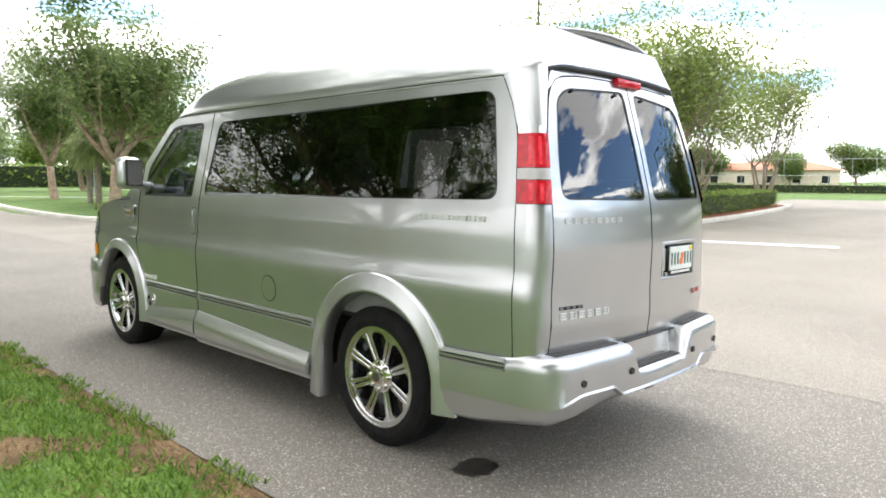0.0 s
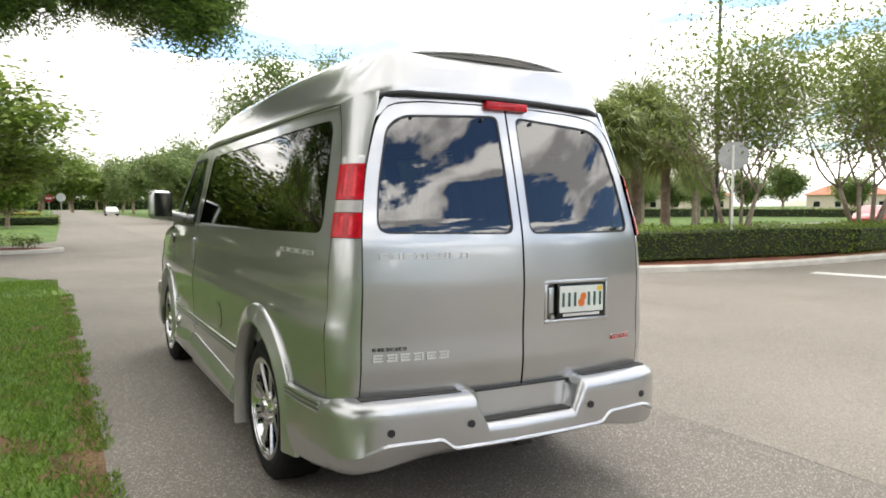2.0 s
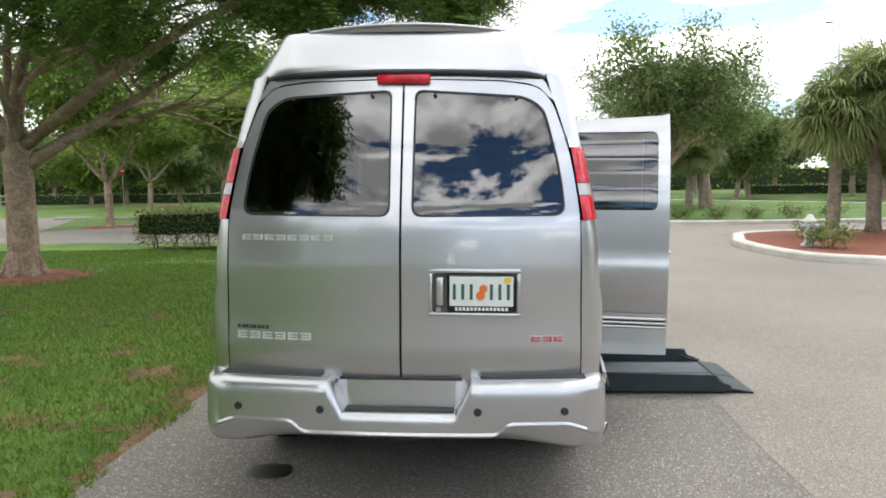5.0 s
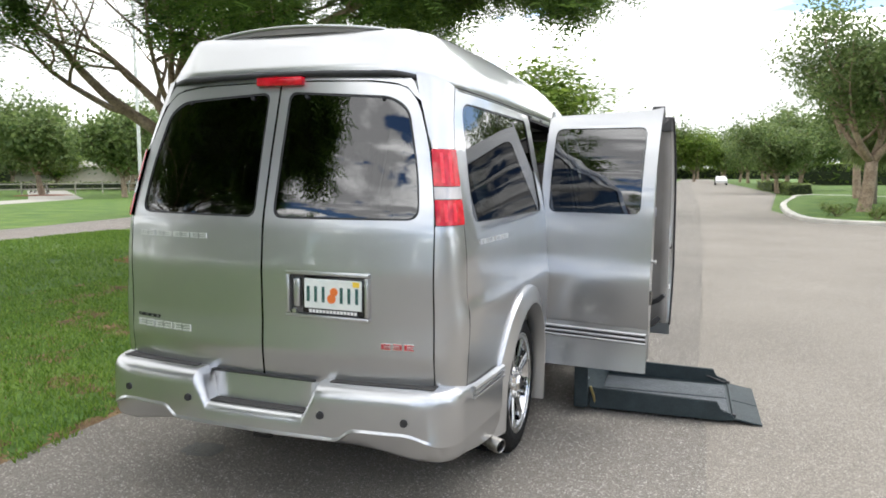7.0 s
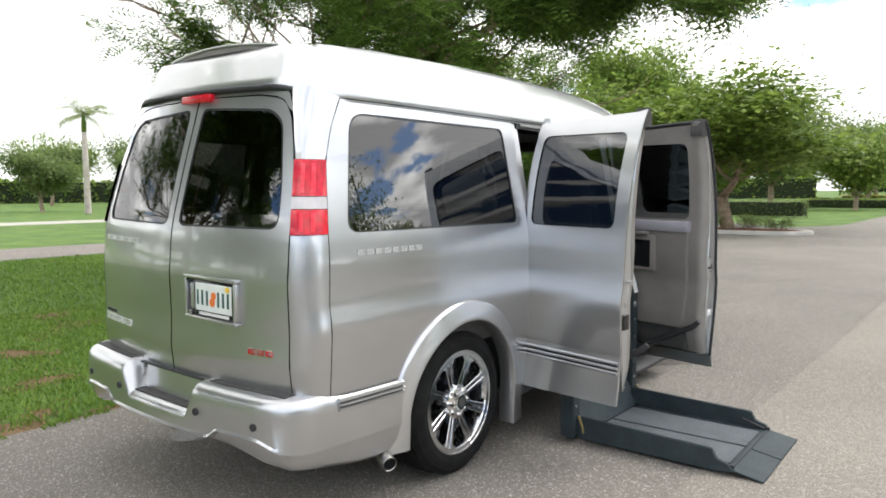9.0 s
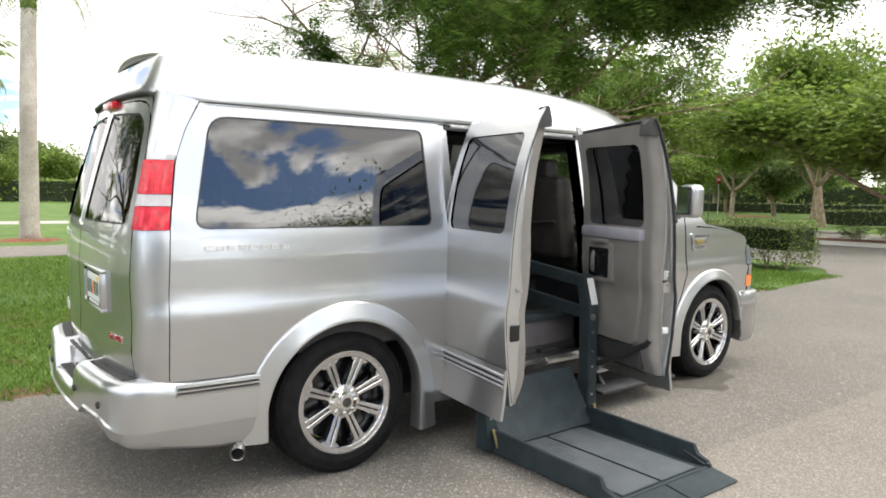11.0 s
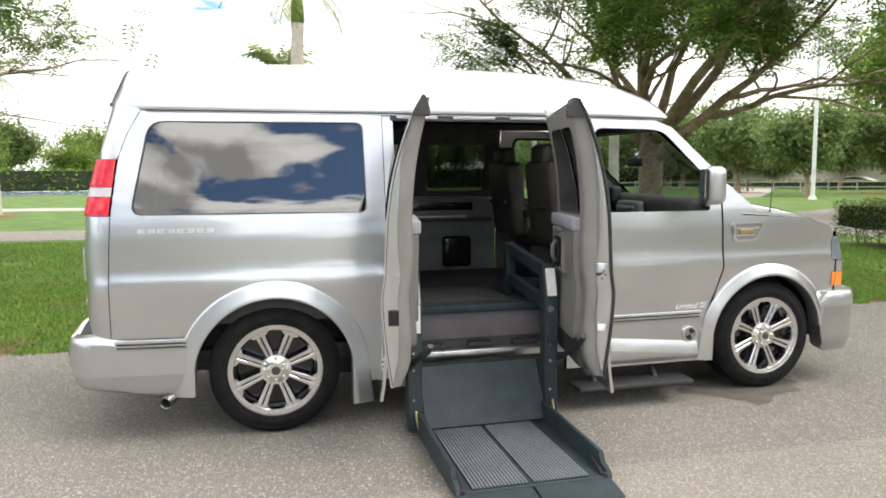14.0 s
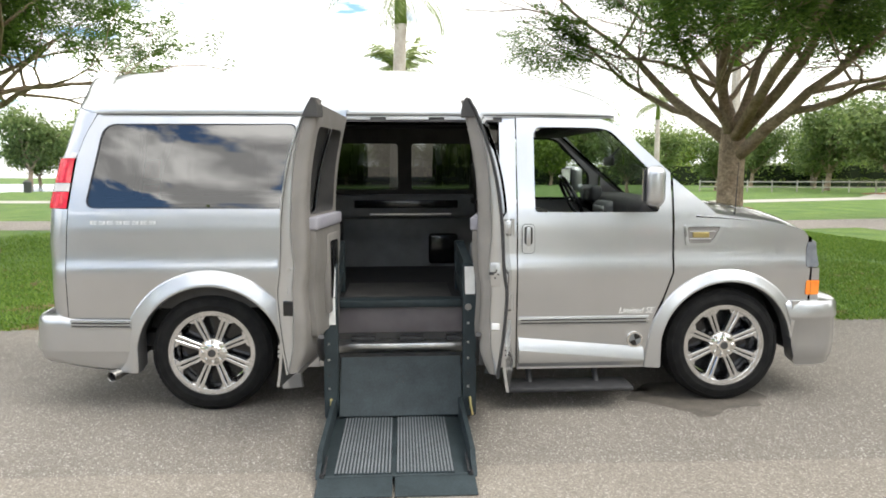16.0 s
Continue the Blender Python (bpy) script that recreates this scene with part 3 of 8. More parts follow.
# lighter-built ones that stay far off
far_oak = broadleaf("oak_tree", "far-off evergreen oak with a broad grey-green crown", "tree", 52, 1, 1.3, 0.2, 2.6, 2, 11000, 0.3, 0.6, 0.62, M_LEAF_OAK, group="far oaks", at=(8.9, 62, 0), kids=(3, 5))
ring = [(12.5, 76, 1.2), (13, 92, 1.3), (12.5, 108, 1.3), (14, 130, 1.4), (13, 150, 1.4), (13, 175, 1.4), (-5.5, 70, 1.15), (-7, 88, 1.2), (-6, 108, 1.4), (-8, 130, 1.5), (-7, 155, 1.5), (-7, 180, 1.5), (5, 300, 2.4), (-4, 310, 2.4), (14, 295, 2.2), (24, 300, 2.2), (-14, 300, 2.2),
        (-26, 56, 1.1), (-34, 62, 1.1), (-44, 52, 1.35), (-52, 43, 1.45), (-60, 62, 1.5), (-66, 46, 1.6), (-40, 40, 1.2), (-75, 50, 1.2), (-85, 34, 1.2), (-66, 34, 1.0), (-12, 62, 1.2), (-20, 70, 1.2), (-58, 22, 0.9),
        (90, 66, 1.2), (72, 64, 1.1), (110, 52, 1.2), (120, 36, 1.2), (130, 74, 1.3), (56, 66, 1.2), (44, 68, 1.1), (32, 74, 1.2), (150, 26, 1.2), (160, 54, 1.4), (24, 60, 1.1), (20, 52, 1.0), (140, 4, 1.0), (62, 50, 0.9)]
copies(far_oak, [(x, y, q * (0.95 if x < -20 else 0.8 if x > 60 else 1.15), rp.uniform(0, 360)) for x, y, q in ring], rp)
far_shade = broadleaf("shade_tree", "far-off green tree at the edge of the lawn", "tree", 63, 1, 1.0, 0.18, 2.4, 2, 11000, 0.28, 0.6, 0.6, M_LEAF_LIGHT, group="far trees", at=(-32.5, 53, 0), kids=(3, 5))
ring = [(-95, 62, 1.6), (-110, 26, 1.7), (-118, 8, 1.5), (-115, -8, 1.6), (-120, -30, 1.6), (-112, 44, 1.6), (-118, -60, 1.8), (-105, -85, 1.8), (-90, 85, 1.7), (-70, 95, 1.6), (-50, 100, 1.6), (-30, 95, 1.5), (-125, -45, 1.7), (-100, 76, 1.6), (-40, 84, 1.4), (-22, 84, 1.3), (-80, 70, 1.3), (-128, 18, 1.7), (-126, -18, 1.7), (-4.5, 54, 1.1), (-108, -100, 1.8), (-122, -76, 1.8)]
copies(far_shade, [(x, y, q * 0.9, rp.uniform(0, 360)) for x, y, q in ring], rp)
myrtle = broadleaf("crape_myrtle", "multi-stemmed slender tree with light airy leaves", "tree", 45, 6, 1.9, 0.06, 2.7, 2, 14500, 0.14, 0.5, 0.48, M_LEAF_AIRY, bark=M_PALMBARK, group="multi-stemmed trees", rise=0.14, spread=0.78, at=(20.8, 9.2, 0))
myrtle.scale = (1.3, 1.3, 1.08)
copies(myrtle, [(27, 10.8, 1.2, 200), (35, 10.6, 1.2, 50), (14.6, 9.2, 0.95, 10)], rp)
sabal = palm("cabbage_palm", "stout palm with a dense crown of fan leaves", 3, 3.7, 0.17, 84, 1.5, 0.85, M_PALMBARK, True, (10.3, 14.4, 0.1), "fan palms")
copies(sabal, [(11.0, 13.6, 1.0, 40), (12.4, 14.6, 1.05, 80), (13.2, 13.0, 1.0, 120), (15.6, 14.0, 1.15, 160), (9.2, 14.2, 0.9, 200), (11.7, 15.0, 1.05, 240), (17.5, 14.4, 1.0, 10), (24.6, 26.5, 1.0, 240), (27, 30, 1.1, 10), (30, 28, 0.95, 60), (33, 32, 1.05, 100), (37, 30, 1.1, 150), (42, 34, 1.0, 190),
               (10.2, 30.0, 0.8, 15), (11.2, 31.5, 0.85, 70), (9.0, 31.0, 0.8, 110), (12.4, 38, 0.9, 150), (10.4, 36, 0.85, 20)], rp)
royal = palm("royal_palm", "tall smooth grey royal palm in a mulch ring", 8, 7.1, 0.27, 22, 3.0, 0.62, M_ROYALBARK, False, (-20.8, 1.08, 0), "royal palms", True)
copies(royal, [(-29.5, -11.5, 0.72, 90), (-27.5, 17.2, 0.95, 45), (-48, 21, 0.8, 45), (-42, -36, 0.8, 300)], rp)

palm("royal_palm", "far-off royal palm with arching fronds", 15, 8.4, 0.24, 26, 3.3, 0.8, M_ROYALBARK, False, (-49.6, 1.5, 0), "royal palms", True, 0.09)

# the great spreading tree on the lawn
BT = (-7.5, 7.45)
bt = thing("spreading_shade_tree", "large spreading tree with stout limbs and feathery dark green leaves", "tree", at=(*BT, 0))
rs = random.Random(77)
limbs, tips = [], []
trunk = [Vector((0, 0, -0.1)), Vector((0, 0, 0.12)), Vector((0.01, 0, 0.5)), Vector((0.02, 0.0, 1.3)), Vector((0.0, 0.02, 2.1)), Vector((-0.02, 0.03, 2.55))]
limbs.append((trunk, [0.40, 0.30, 0.255, 0.235, 0.235, 0.19]))
for k in range(7):
    a = 2 * math.pi * k / 7 + 0.3
    limbs.append(([Vector((math.cos(a) * 0.18, math.sin(a) * 0.18, 0.4)), Vector((math.cos(a) * 0.3, math.sin(a) * 0.3, 0.1)), Vector((math.cos(a) * 0.5, math.sin(a) * 0.5, -0.06))], [0.1, 0.09, 0.05]))
for az, el, z0, ln, r in ((38, 42, 1.8, 3.0, 0.135), (95, 60, 2.35, 2.8, 0.11), (165, 42, 2.3, 2.8, 0.11), (222, 40, 2.1, 3.1, 0.125), (272, 62, 2.4, 2.7, 0.10), (318, 44, 2.2, 2.9, 0.115), (20, 24, 2.15, 3.9, 0.12), (292, 44, 2.3, 2.6, 0.085)):
    a, e = radians(az), radians(el)
    grow(rs, (0, 0, z0), (math.cos(a) * math.cos(e), math.sin(a) * math.cos(e), math.sin(e)), ln, r, 3, limbs, tips, 0.6, 0.04, (3, 3), 0.23, 0.7, 0.76)
# one long limb reaches out over the drive
reach = [Vector(p) for p in ((0.1, 0, 2.2), (1.5, -0.05, 3.2), (3.2, -0.1, 4.15), (4.9, -0.2, 4.75), (6.3, -0.2, 5.0))]
limbs.append((reach, [0.11, 0.09, 0.07, 0.045, 0.025]))
for k, f, az, el in ((2, 0.0, 45, 15), (2, 0.3, -50, 10), (2, 0.7, 35, 25), (3, 0.0, -40, 5), (3, 0.3, 50, 5), (3, 0.6, -25, 20), (3, 0.85, 30, -5), (3, 1.0, 0, 0), (3, 1.0, -35, -12), (3, 0.9, 72, 5), (3, 1.0, 42, -4), (2, 0.8, 75, 10), (3, 0.5, 80, 0)):
    a, e = radians(az), radians(el)
    grow(rs, tuple(reach[k].lerp(reach[k + 1], f)), (math.cos(a) * math.cos(e), math.sin(a) * math.cos(e), math.sin(e)), 1.0, 0.03, 2, limbs, tips, 0.6, 0.0, (3, 4), 0.2, 0.7, 0.72)
vs, fs = [], []
for path, rr in limbs:
    v, f = tube_data(path if rr[0] > 0.03 else path[::2], rr if rr[0] > 0.03 else rr[::2], 10 if rr[0] > 0.1 else 4)
    fs += [tuple(i + len(vs) for i in g) for g in f]
    vs += v
raw("trunk", vs, fs, M_BARK, bt, smooth=True)


def feathers(tips, seed, n, length, leaflets, ll):
    """Compound leaves: a drooping midrib with pairs of leaflets."""
    nr = np.random.RandomState(seed)
    pts = np.array([tuple(p) for p, _ in tips])
    i = nr.randint(0, len(pts), n)
    base = pts[i] + nr.normal(0, 0.16, (n, 3))
    a = nr.uniform(0, 2 * np.pi, n)
    e = nr.normal(-0.15, 0.4, n)
    d = np.stack([np.cos(a) * np.cos(e), np.sin(a) * np.cos(e), np.sin(e)], 1)
    side = np.stack([-np.sin(a), np.cos(a), nr.normal(0, 0.25, n)], 1)
    L = length * nr.uniform(0.6, 1.2, n)[:, None]
    out = []
    for k in range(leaflets):
        t = (k + 0.6) / leaflets
        p = base + d * L * t + np.array([0, 0, -0.25]) * L * t * t
        w = ll * (0.4 + 0.8 * math.sin(math.pi * min(t + 0.1, 1)))
        for s in (-1, 1):
            q = side * s * w + d * w * 0.35 + np.array([0, 0, -0.12]) * w
            out.append(np.stack([p, p + q * 0.5 - d * 0.02, p + q, p + q * 0.5 + d * 0.02], 1))
    return np.concatenate(out).reshape(-1, 3)


clumps = [q for q in tips if (q[0].x > -1.0 or noise.noise(q[0] * 0.7) > 0.2) and noise.noise(q[0] * 0.9) > -0.13 and q[0].z > 3.5 + 0.08 * q[0].y + 0.5 * max(0.0, 1 - math.hypot(q[0].x, q[0].y) / 3.2)]
quads_mesh("crown", feathers(clumps, 4, 28000, 0.5, 6, 0.12), M_LEAF_BIG, bt)
bt["group"] = "spreading trees"
copies(bt, [(-9.1, -7.3, 0.95, 20), (-9.8, -19.0, 0.9, 150), (-15.5, -25, 1.0, 140), (-5.2, -28, 0.85, 20)], rp)


def mulch_ring(x, y, r, seed):
    rr = random.Random(seed)
    bm = bmesh.new()
    top = bm.verts.new((0, 0, 0.05))
    rim = []
    n = 26
    for k in range(n):
        a = 2 * math.pi * k / n
        q = r * (1 + 0.1 * rr.uniform(-1, 1))
        rim.append((bm.verts.new((math.cos(a) * q * 0.7, math.sin(a) * q * 0.7, 0.045)), bm.verts.new((math.cos(a) * q, math.sin(a) * q, -0.01))))
    for k in range(n):
        b = rim[(k + 1) % n]
        bm.faces.new((top, rim[k][0], b[0]))
        bm.faces.new((rim[k][0], rim[k][1], b[1], b[0]))
    ob = part("mulch_bed", bm, M_MULCH, None, smooth=60)
    ob.location = (x, y, 0)
    tagged(ob, "round bed of red-brown wood mulch round a trunk", "mulch bed", "mulch beds", "structure")


for i, (x, y, r) in enumerate(((BT[0], BT[1], 1.15), (-20.8, 1.08, 0.9), (-27.5, 17.2, 0.9), (-29.5, -11.5, 0.9), (-44, 50, 2.4), (-52, 43, 2.4), (-26, 52, 2.0), (-14.3, 22.6, 1.1))):
    mulch_ring(x, y, r, i)

hedge("long clipped green hedge with bare stems at its foot", -8.1, -2.9, 12.4, 13.7, 0.95, 3, 17000, stems=True)
hedge("clipped hedge of small yellow-green leaves on the island", 0, 8.4, -0.75, 0.75, 0.85, 4, 13000, at=(9.2, 9.1, 0.08), turn=-6, leaf=0.065, mat=M_LEAF_LIGHT)
hedge("clipped hedge of small yellow-green leaves on the island", 0, 18, -0.75, 0.75, 0.85, 5, 17000, at=(17.6, 8.25, 0.08), turn=8, leaf=0.075, mat=M_LEAF_LIGHT)
hedge("low clipped hedge beside the drive", -13.5, -4.5, 37.0, 38.2, 0.9, 6, 4000, leaf=0.09)
hedge("low clipped hedge along the far lawn", -60, 60, -0.8, 0.8, 1.0, 7, 7000, at=(78, 30, 0), turn=100, leaf=0.22)
hedge("low clipped hedge along the far lawn", -45, 45, -0.8, 0.8, 1.0, 8, 6000, at=(70, 55, 0), turn=165, leaf=0.22)
hedge("square clipped hedge at the roadside", -3, 3, -0.8, 0.8, 0.9, 9, 3000, at=(9.6, 57, 0), turn=90, leaf=0.1)
hedge("square clipped hedge at the roadside", -12, 3, -0.8, 0.8, 0.9, 12, 3000, at=(9.6, 78, 0), turn=90, leaf=0.12)
hedge("low ground-cover shrubs beside the drive", -9, -1.2, 60.0, 66, 0.7, 10, 4000, leaf=0.12, mat=M_LEAF_LIGHT)
hedge("low clipped hedge before the far trees", -110, -20, 62, 63.5, 1.0, 14, 5000, leaf=0.25)


def shrub(label, x, y, r, h, seed, n=900, z=0.1):
    nr = np.random.RandomState(seed)
    root = thing("shrub", label, "shrub", "low shrubs", "", (x, y, z))
    vs, fs = [], []
    tips = []
    for k in range(9):
        a = nr.uniform(0, 6.28)
        e = Vector((math.cos(a) * r * nr.uniform(0.4, 0.9), math.sin(a) * r * nr.uniform(0.4, 0.9), h * nr.uniform(0.5, 0.95)))
        v, f = tube_data([(0, 0, -0.06), e * 0.5 + Vector((0, 0, 0.05)), e], [0.012, 0.009, 0.004], 4)
        fs += [tuple(q + len(vs) for q in g) for g in f]
        vs += v
        tips += [e, e * 0.75, e * 0.55]
    raw("stem_base", vs, fs, M_BARK, root)["kind"] = "stuff"
    t = np.array([tuple(p) for p in tips])
    c = t[nr.randint(0, len(t), n)] + nr.normal(0, r * 0.22, (n, 3)) * np.array([1, 1, 0.6])
    c[:, 2] = np.abs(c[:, 2])
    quads_mesh("foliage", leaf_quads(c, seed, 0.075, 0.5, 0.0), M_LEAF_HEDGE, root)
    return root


for i, (x, y) in enumerate(((-2.6, 23.0), (-3.6, 23.2), (-4.8, 22.9), (-6.1, 23.1), (7.4, 21.8), (8.6, 21.2), (10, 21.4), (11.4, 21.6), (6.6, 23.4), (13, 22), (7.2, 10.2), (8.0, 12.6))):
    shrub("low leafy shrub in a mulched bed", x, y, 0.55, 0.5, 30 + i)

# thick undergrowth along the far edge of the lawns
for i in range(18):
    a = 360.0 * (i + 0.5) / 18
    if abs(a - 90) > 8 and not 195 < a < 235 and 50 < a < 350:
        hedge("dark band of undergrowth beneath the far trees", -23, 23, -2.0, 2.0, 3.2, 60 + i, 2600, at=(118 * math.cos(radians(a)), 118 * math.sin(radians(a)), 0), turn=a + 90, leaf=0.75, mat=M_LEAF_LIGHT, group="far undergrowth")
hedge("dark band of undergrowth at the far end of the drive", -45, 45, -2.5, 2.5, 4.5, 91, 4200, at=(4, 318, 0), leaf=1.1, mat=M_LEAF_LIGHT, group="far undergrowth")
# the far belt of trees that closes the view all round
belt = []
for i in range(64):
    a = 2 * math.pi * (i + rp.uniform(-0.3, 0.3)) / 64
    d = rp.uniform(125, 165)
    if not (abs(math.degrees(a) - 90) < 6):
        belt.append((d * math.cos(a) * 1.0, d * math.sin(a), rp.uniform(1.7, 2.3) * (0.65 if a < 0.8 else 1.0), rp.uniform(0, 360)))
belt += [(3, 186, 2.2, 10), (-4, 190, 2.2, 130), (10, 190, 2.2, 250)]
copies(far_oak, belt[::2], rp)
copies(far_shade, belt[1::2], rp)
copies(far_oak, [(-40, 70, 1.3, 20), (-50, 76, 1.3, 70), (-60, 80, 1.4, 120), (-72, 74, 1.4, 160), (-84, 66, 1.4, 200), (-94, 52, 1.4, 240), (-30, 72, 1.3, 280), (26, 82, 1.6, 320), (34, 62, 1.4, 30), (42, 56, 1.4, 80), (52, 58, 1.4, 140), (64, 62, 1.5, 190), (28, 46, 1.2, 250)], rp)
# trees that close the place behind the camera
copies(far_oak, [(-6, -33, 0.8, 20), (3, -38, 0.65, 90), (11, -36, 0.6, 160), (23, -33, 0.65, 230), (28, -5, 1.25, 40), (27, -13, 1.2, 110), (30, -20, 1.0, 10), (8, -40, 0.65, 33), (-2, -42, 0.8, 200), (-12, -34, 1.0, 100), (20, -38, 0.8, 150), (33, -24, 1.1, 80), (40, -12, 1.1, 10), (-18, -22, 1.0, 10), (46, 0, 1.1, 10), (30, -36, 1.3, 10), (-34, -30, 1.2, 10), (-60, -80, 1.5, 10), (-40, -60, 1.3, 10)], rp)

# ---- lawn: blades of grass near the drive ----
nr = np.random.RandomState(2)


def blades(name, n, x0, x1, y0, y1, mat, lo, hi, label, dens):
    x = nr.uniform(x0, x1, int(n * 2.2))
    y = nr.uniform(y0, y1, int(n * 2.2))
    k = np.array([noise.noise((a * 1.9, b * 1.9, 1.0)) + 0.5 * noise.noise((a * 5.1, b * 5.1, 4.0)) for a, b in zip(x, y)])
    # thins out raggedly to the south, where the mown lawn takes over
    keep = dens(k) & (y - y0 + 0.8 * k > 1.8 * nr.rand(len(y)) ** 1.5)
    x, y = x[keep][:n], y[keep][:n]
    m = len(x)
    h = nr.uniform(lo, hi, m)
    a = nr.uniform(0, 2 * np.pi, m)
    lean = nr.uniform(0.2, 1.1, m) * h
    w = 0.0035 + 0.0025 * nr.rand(m)
    b = np.stack([x, y, np.full(m, -0.013)], 1)
    s = np.stack([-np.sin(a), np.cos(a), np.zeros(m)], 1) * w[:, None]
    mid = b + np.stack([np.cos(a) * lean * 0.4, np.sin(a) * lean * 0.4, h * 0.65], 1)
    tip = b + np.stack([np.cos(a) * lean, np.sin(a) * lean, h], 1)
    v = np.stack([b - s, b + s, mid + s * 0.8, tip], 1).reshape(-1, 3)
    ob = quads_mesh(name, v, mat, None)
    tagged(ob, label, "grass", "", "stuff")


blades("grass", 120000, -6.5, -1.76, -6.0, 9.5, M_BLADE, 0.02, 0.055, "green blades of lawn grass by the road", lambda k: k > -0.58)
blades("dry_grass", 14000, -6.5, -1.70, -6.0, 9.5, M_STRAW, 0.015, 0.035, "dry straw-coloured blades in worn lawn patches", lambda k: k < 0.0)
blades("grass_edge", 3500, -1.75, -1.60, -4.5, 10.0, M_BLADE, 0.02, 0.06, "ragged grass creeping over the asphalt edge", lambda k: k > -0.1)

blades("lawn_tufts", 70000, -14.0, -6.5, -9.0, 12.2, M_BLADE, 0.035, 0.08, "green lawn grass farther from the road", lambda k: k > -0.5)
blades("lawn_tufts", 30000, -14.0, -1.8, 9.5, 12.3, M_BLADE, 0.03, 0.07, "green lawn grass before the hedge", lambda k: k > -0.5)


# bare soil: worn patches in the lawn and a ragged strip along the asphalt
vs, fs = [], []
cell = 0.05
for i in range(int(4.9 / cell)):
    for j in range(int(14 / cell)):
        x, y = -6.5 + (i + 0.5) * cell, -4.5 + (j + 0.5) * cell
        k = noise.noise((x * 1.9, y * 1.9, 1.0)) + 0.5 * noise.noise((x * 5.1, y * 5.1, 4.0)) + 0.15 * noise.noise((x * 17, y * 17, 2.0))
        rim = -1.68 - 0.10 - 0.12 * noise.noise((7.0, y * 1.7, 0)) - 0.05 * noise.noise((x * 9, y * 9, 5.0))
        if k < -0.35 - 0.3 * max(0.0, -3.2 - y) - 0.4 * max(0.0, -5.7 - x) or x > rim:
            c = len(vs)
            q = cell * 0.62
            w = [0.012 * noise.noise((x * 40, y * 40, m * 3.0)) for m in range(8)]
            z = -0.009 + 0.002 * ((i + j) % 2)
            vs += [(x - q + w[0], y - q + w[1], z), (x + q + w[2], y - q + w[3], z), (x + q + w[4], y + q + w[5], z), (x - q + w[6], y + q + w[7], z)]
            fs.append((c, c + 1, c + 2, c + 3))
tagged(raw("bare_soil", vs, fs, M_SOIL, None), "bare brown soil showing through the worn lawn edge", "soil", "", "stuff")


# ---- the van: surfaces ----
M_PAINT = shade("pewter_paint", (0.485, 0.49, 0.498), (0.515, 0.52, 0.528), 3.0, 0.31, metal=0.91, coat=1.0, bscale=900, fine=0.06)
M_SILVER = shade("light_silver_paint", (0.525, 0.53, 0.536), (0.555, 0.56, 0.566), 3.0, 0.31, metal=0.90, coat=1.0, bscale=900, fine=0.05)
M_CHROME = shade("chrome", (0.78, 0.77, 0.75), None, 3.0, 0.08, metal=1.0)
M_RIM = shade("machined_alloy", (0.60, 0.605, 0.615), (0.68, 0.685, 0.695), 9.0, 0.13, metal=1.0, rvar=0.05)
M_BLACK = shade("black_plastic", (0.018, 0.018, 0.02), (0.03, 0.03, 0.032), 20.0, 0.55, bump=0.1, bscale=300)
M_GLOSSBLACK = shade("gloss_black", (0.012, 0.012, 0.013), None, 5.0, 0.15)
M_RUBBER = shade("tyre_rubber", (0.006, 0.006, 0.0065), (0.012, 0.012, 0.0115), 14.0, 0.8, bump=0.25, bscale=120, spec=0.2)
M_RED = shade("red_lens", (0.42, 0.004, 0.012), (0.68, 0.012, 0.028), 26.0, 0.22, coat=0.5, spec=0.2, bump=0.15, bscale=70)
M_CLEARLENS = shade("clear_lens", (0.42, 0.4, 0.4), (0.55, 0.52, 0.52), 12.0, 0.15, coat=0.5, bump=0.15, bscale=70)
M_LAMPGREY = shade("headlamp_lens", (0.13, 0.14, 0.155), (0.2, 0.21, 0.23), 14.0, 0.18, coat=0.6)
M_AMBER = shade("amber_lens", (0.85, 0.2, 0.01), (0.9, 0.26, 0.02), 12.0, 0.12, coat=1.0)
M_TINT = glass_shade("dark_tinted_glass", (0.06, 0.066, 0.067), 2.15)
M_GLASS = glass_shade("clear_glass", (0.5, 0.55, 0.53), 1.5)
M_TRIMGREY = shade("grey_trim", (0.185, 0.173, 0.158), (0.215, 0.202, 0.187), 6.0, 0.6, bump=0.2, bscale=250)
M_STEPPAD = shade("grey_step_pad", (0.042, 0.04, 0.038), (0.06, 0.057, 0.054), 40.0, 0.7, bump=0.25, bscale=320)
M_DARKTRIM = shade("dark_trim", (0.035, 0.034, 0.034), (0.055, 0.053, 0.05), 8.0, 0.7, bump=0.2, bscale=250)
M_CARPET = shade("carpet", (0.016, 0.016, 0.018), (0.03, 0.029, 0.029), 12.0, 0.95, bump=0.7, bscale=300)
M_LEATHER = shade("dark_leather", (0.045, 0.038, 0.033), (0.07, 0.06, 0.052), 8.0, 0.45, bump=0.3, bscale=140)
M_PANELGREY = shade("grey_panel", (0.13, 0.135, 0.135), (0.16, 0.165, 0.165), 8.0, 0.7, bump=0.15, bscale=200)
M_LEDGE = shade("lilac_grey_plastic", (0.27, 0.265, 0.30), (0.31, 0.305, 0.335), 8.0, 0.6, bump=0.15, bscale=200)
M_RISER = shade("mauve_grey_panel", (0.125, 0.112, 0.118), (0.15, 0.136, 0.142), 8.0, 0.7, bump=0.15, bscale=200)
M_LIFT = shade("blue_grey_steel", (0.022, 0.032, 0.036), (0.032, 0.045, 0.050), 8.0, 0.6, bump=0.1, bscale=90, fine=0.15, spec=0.35)
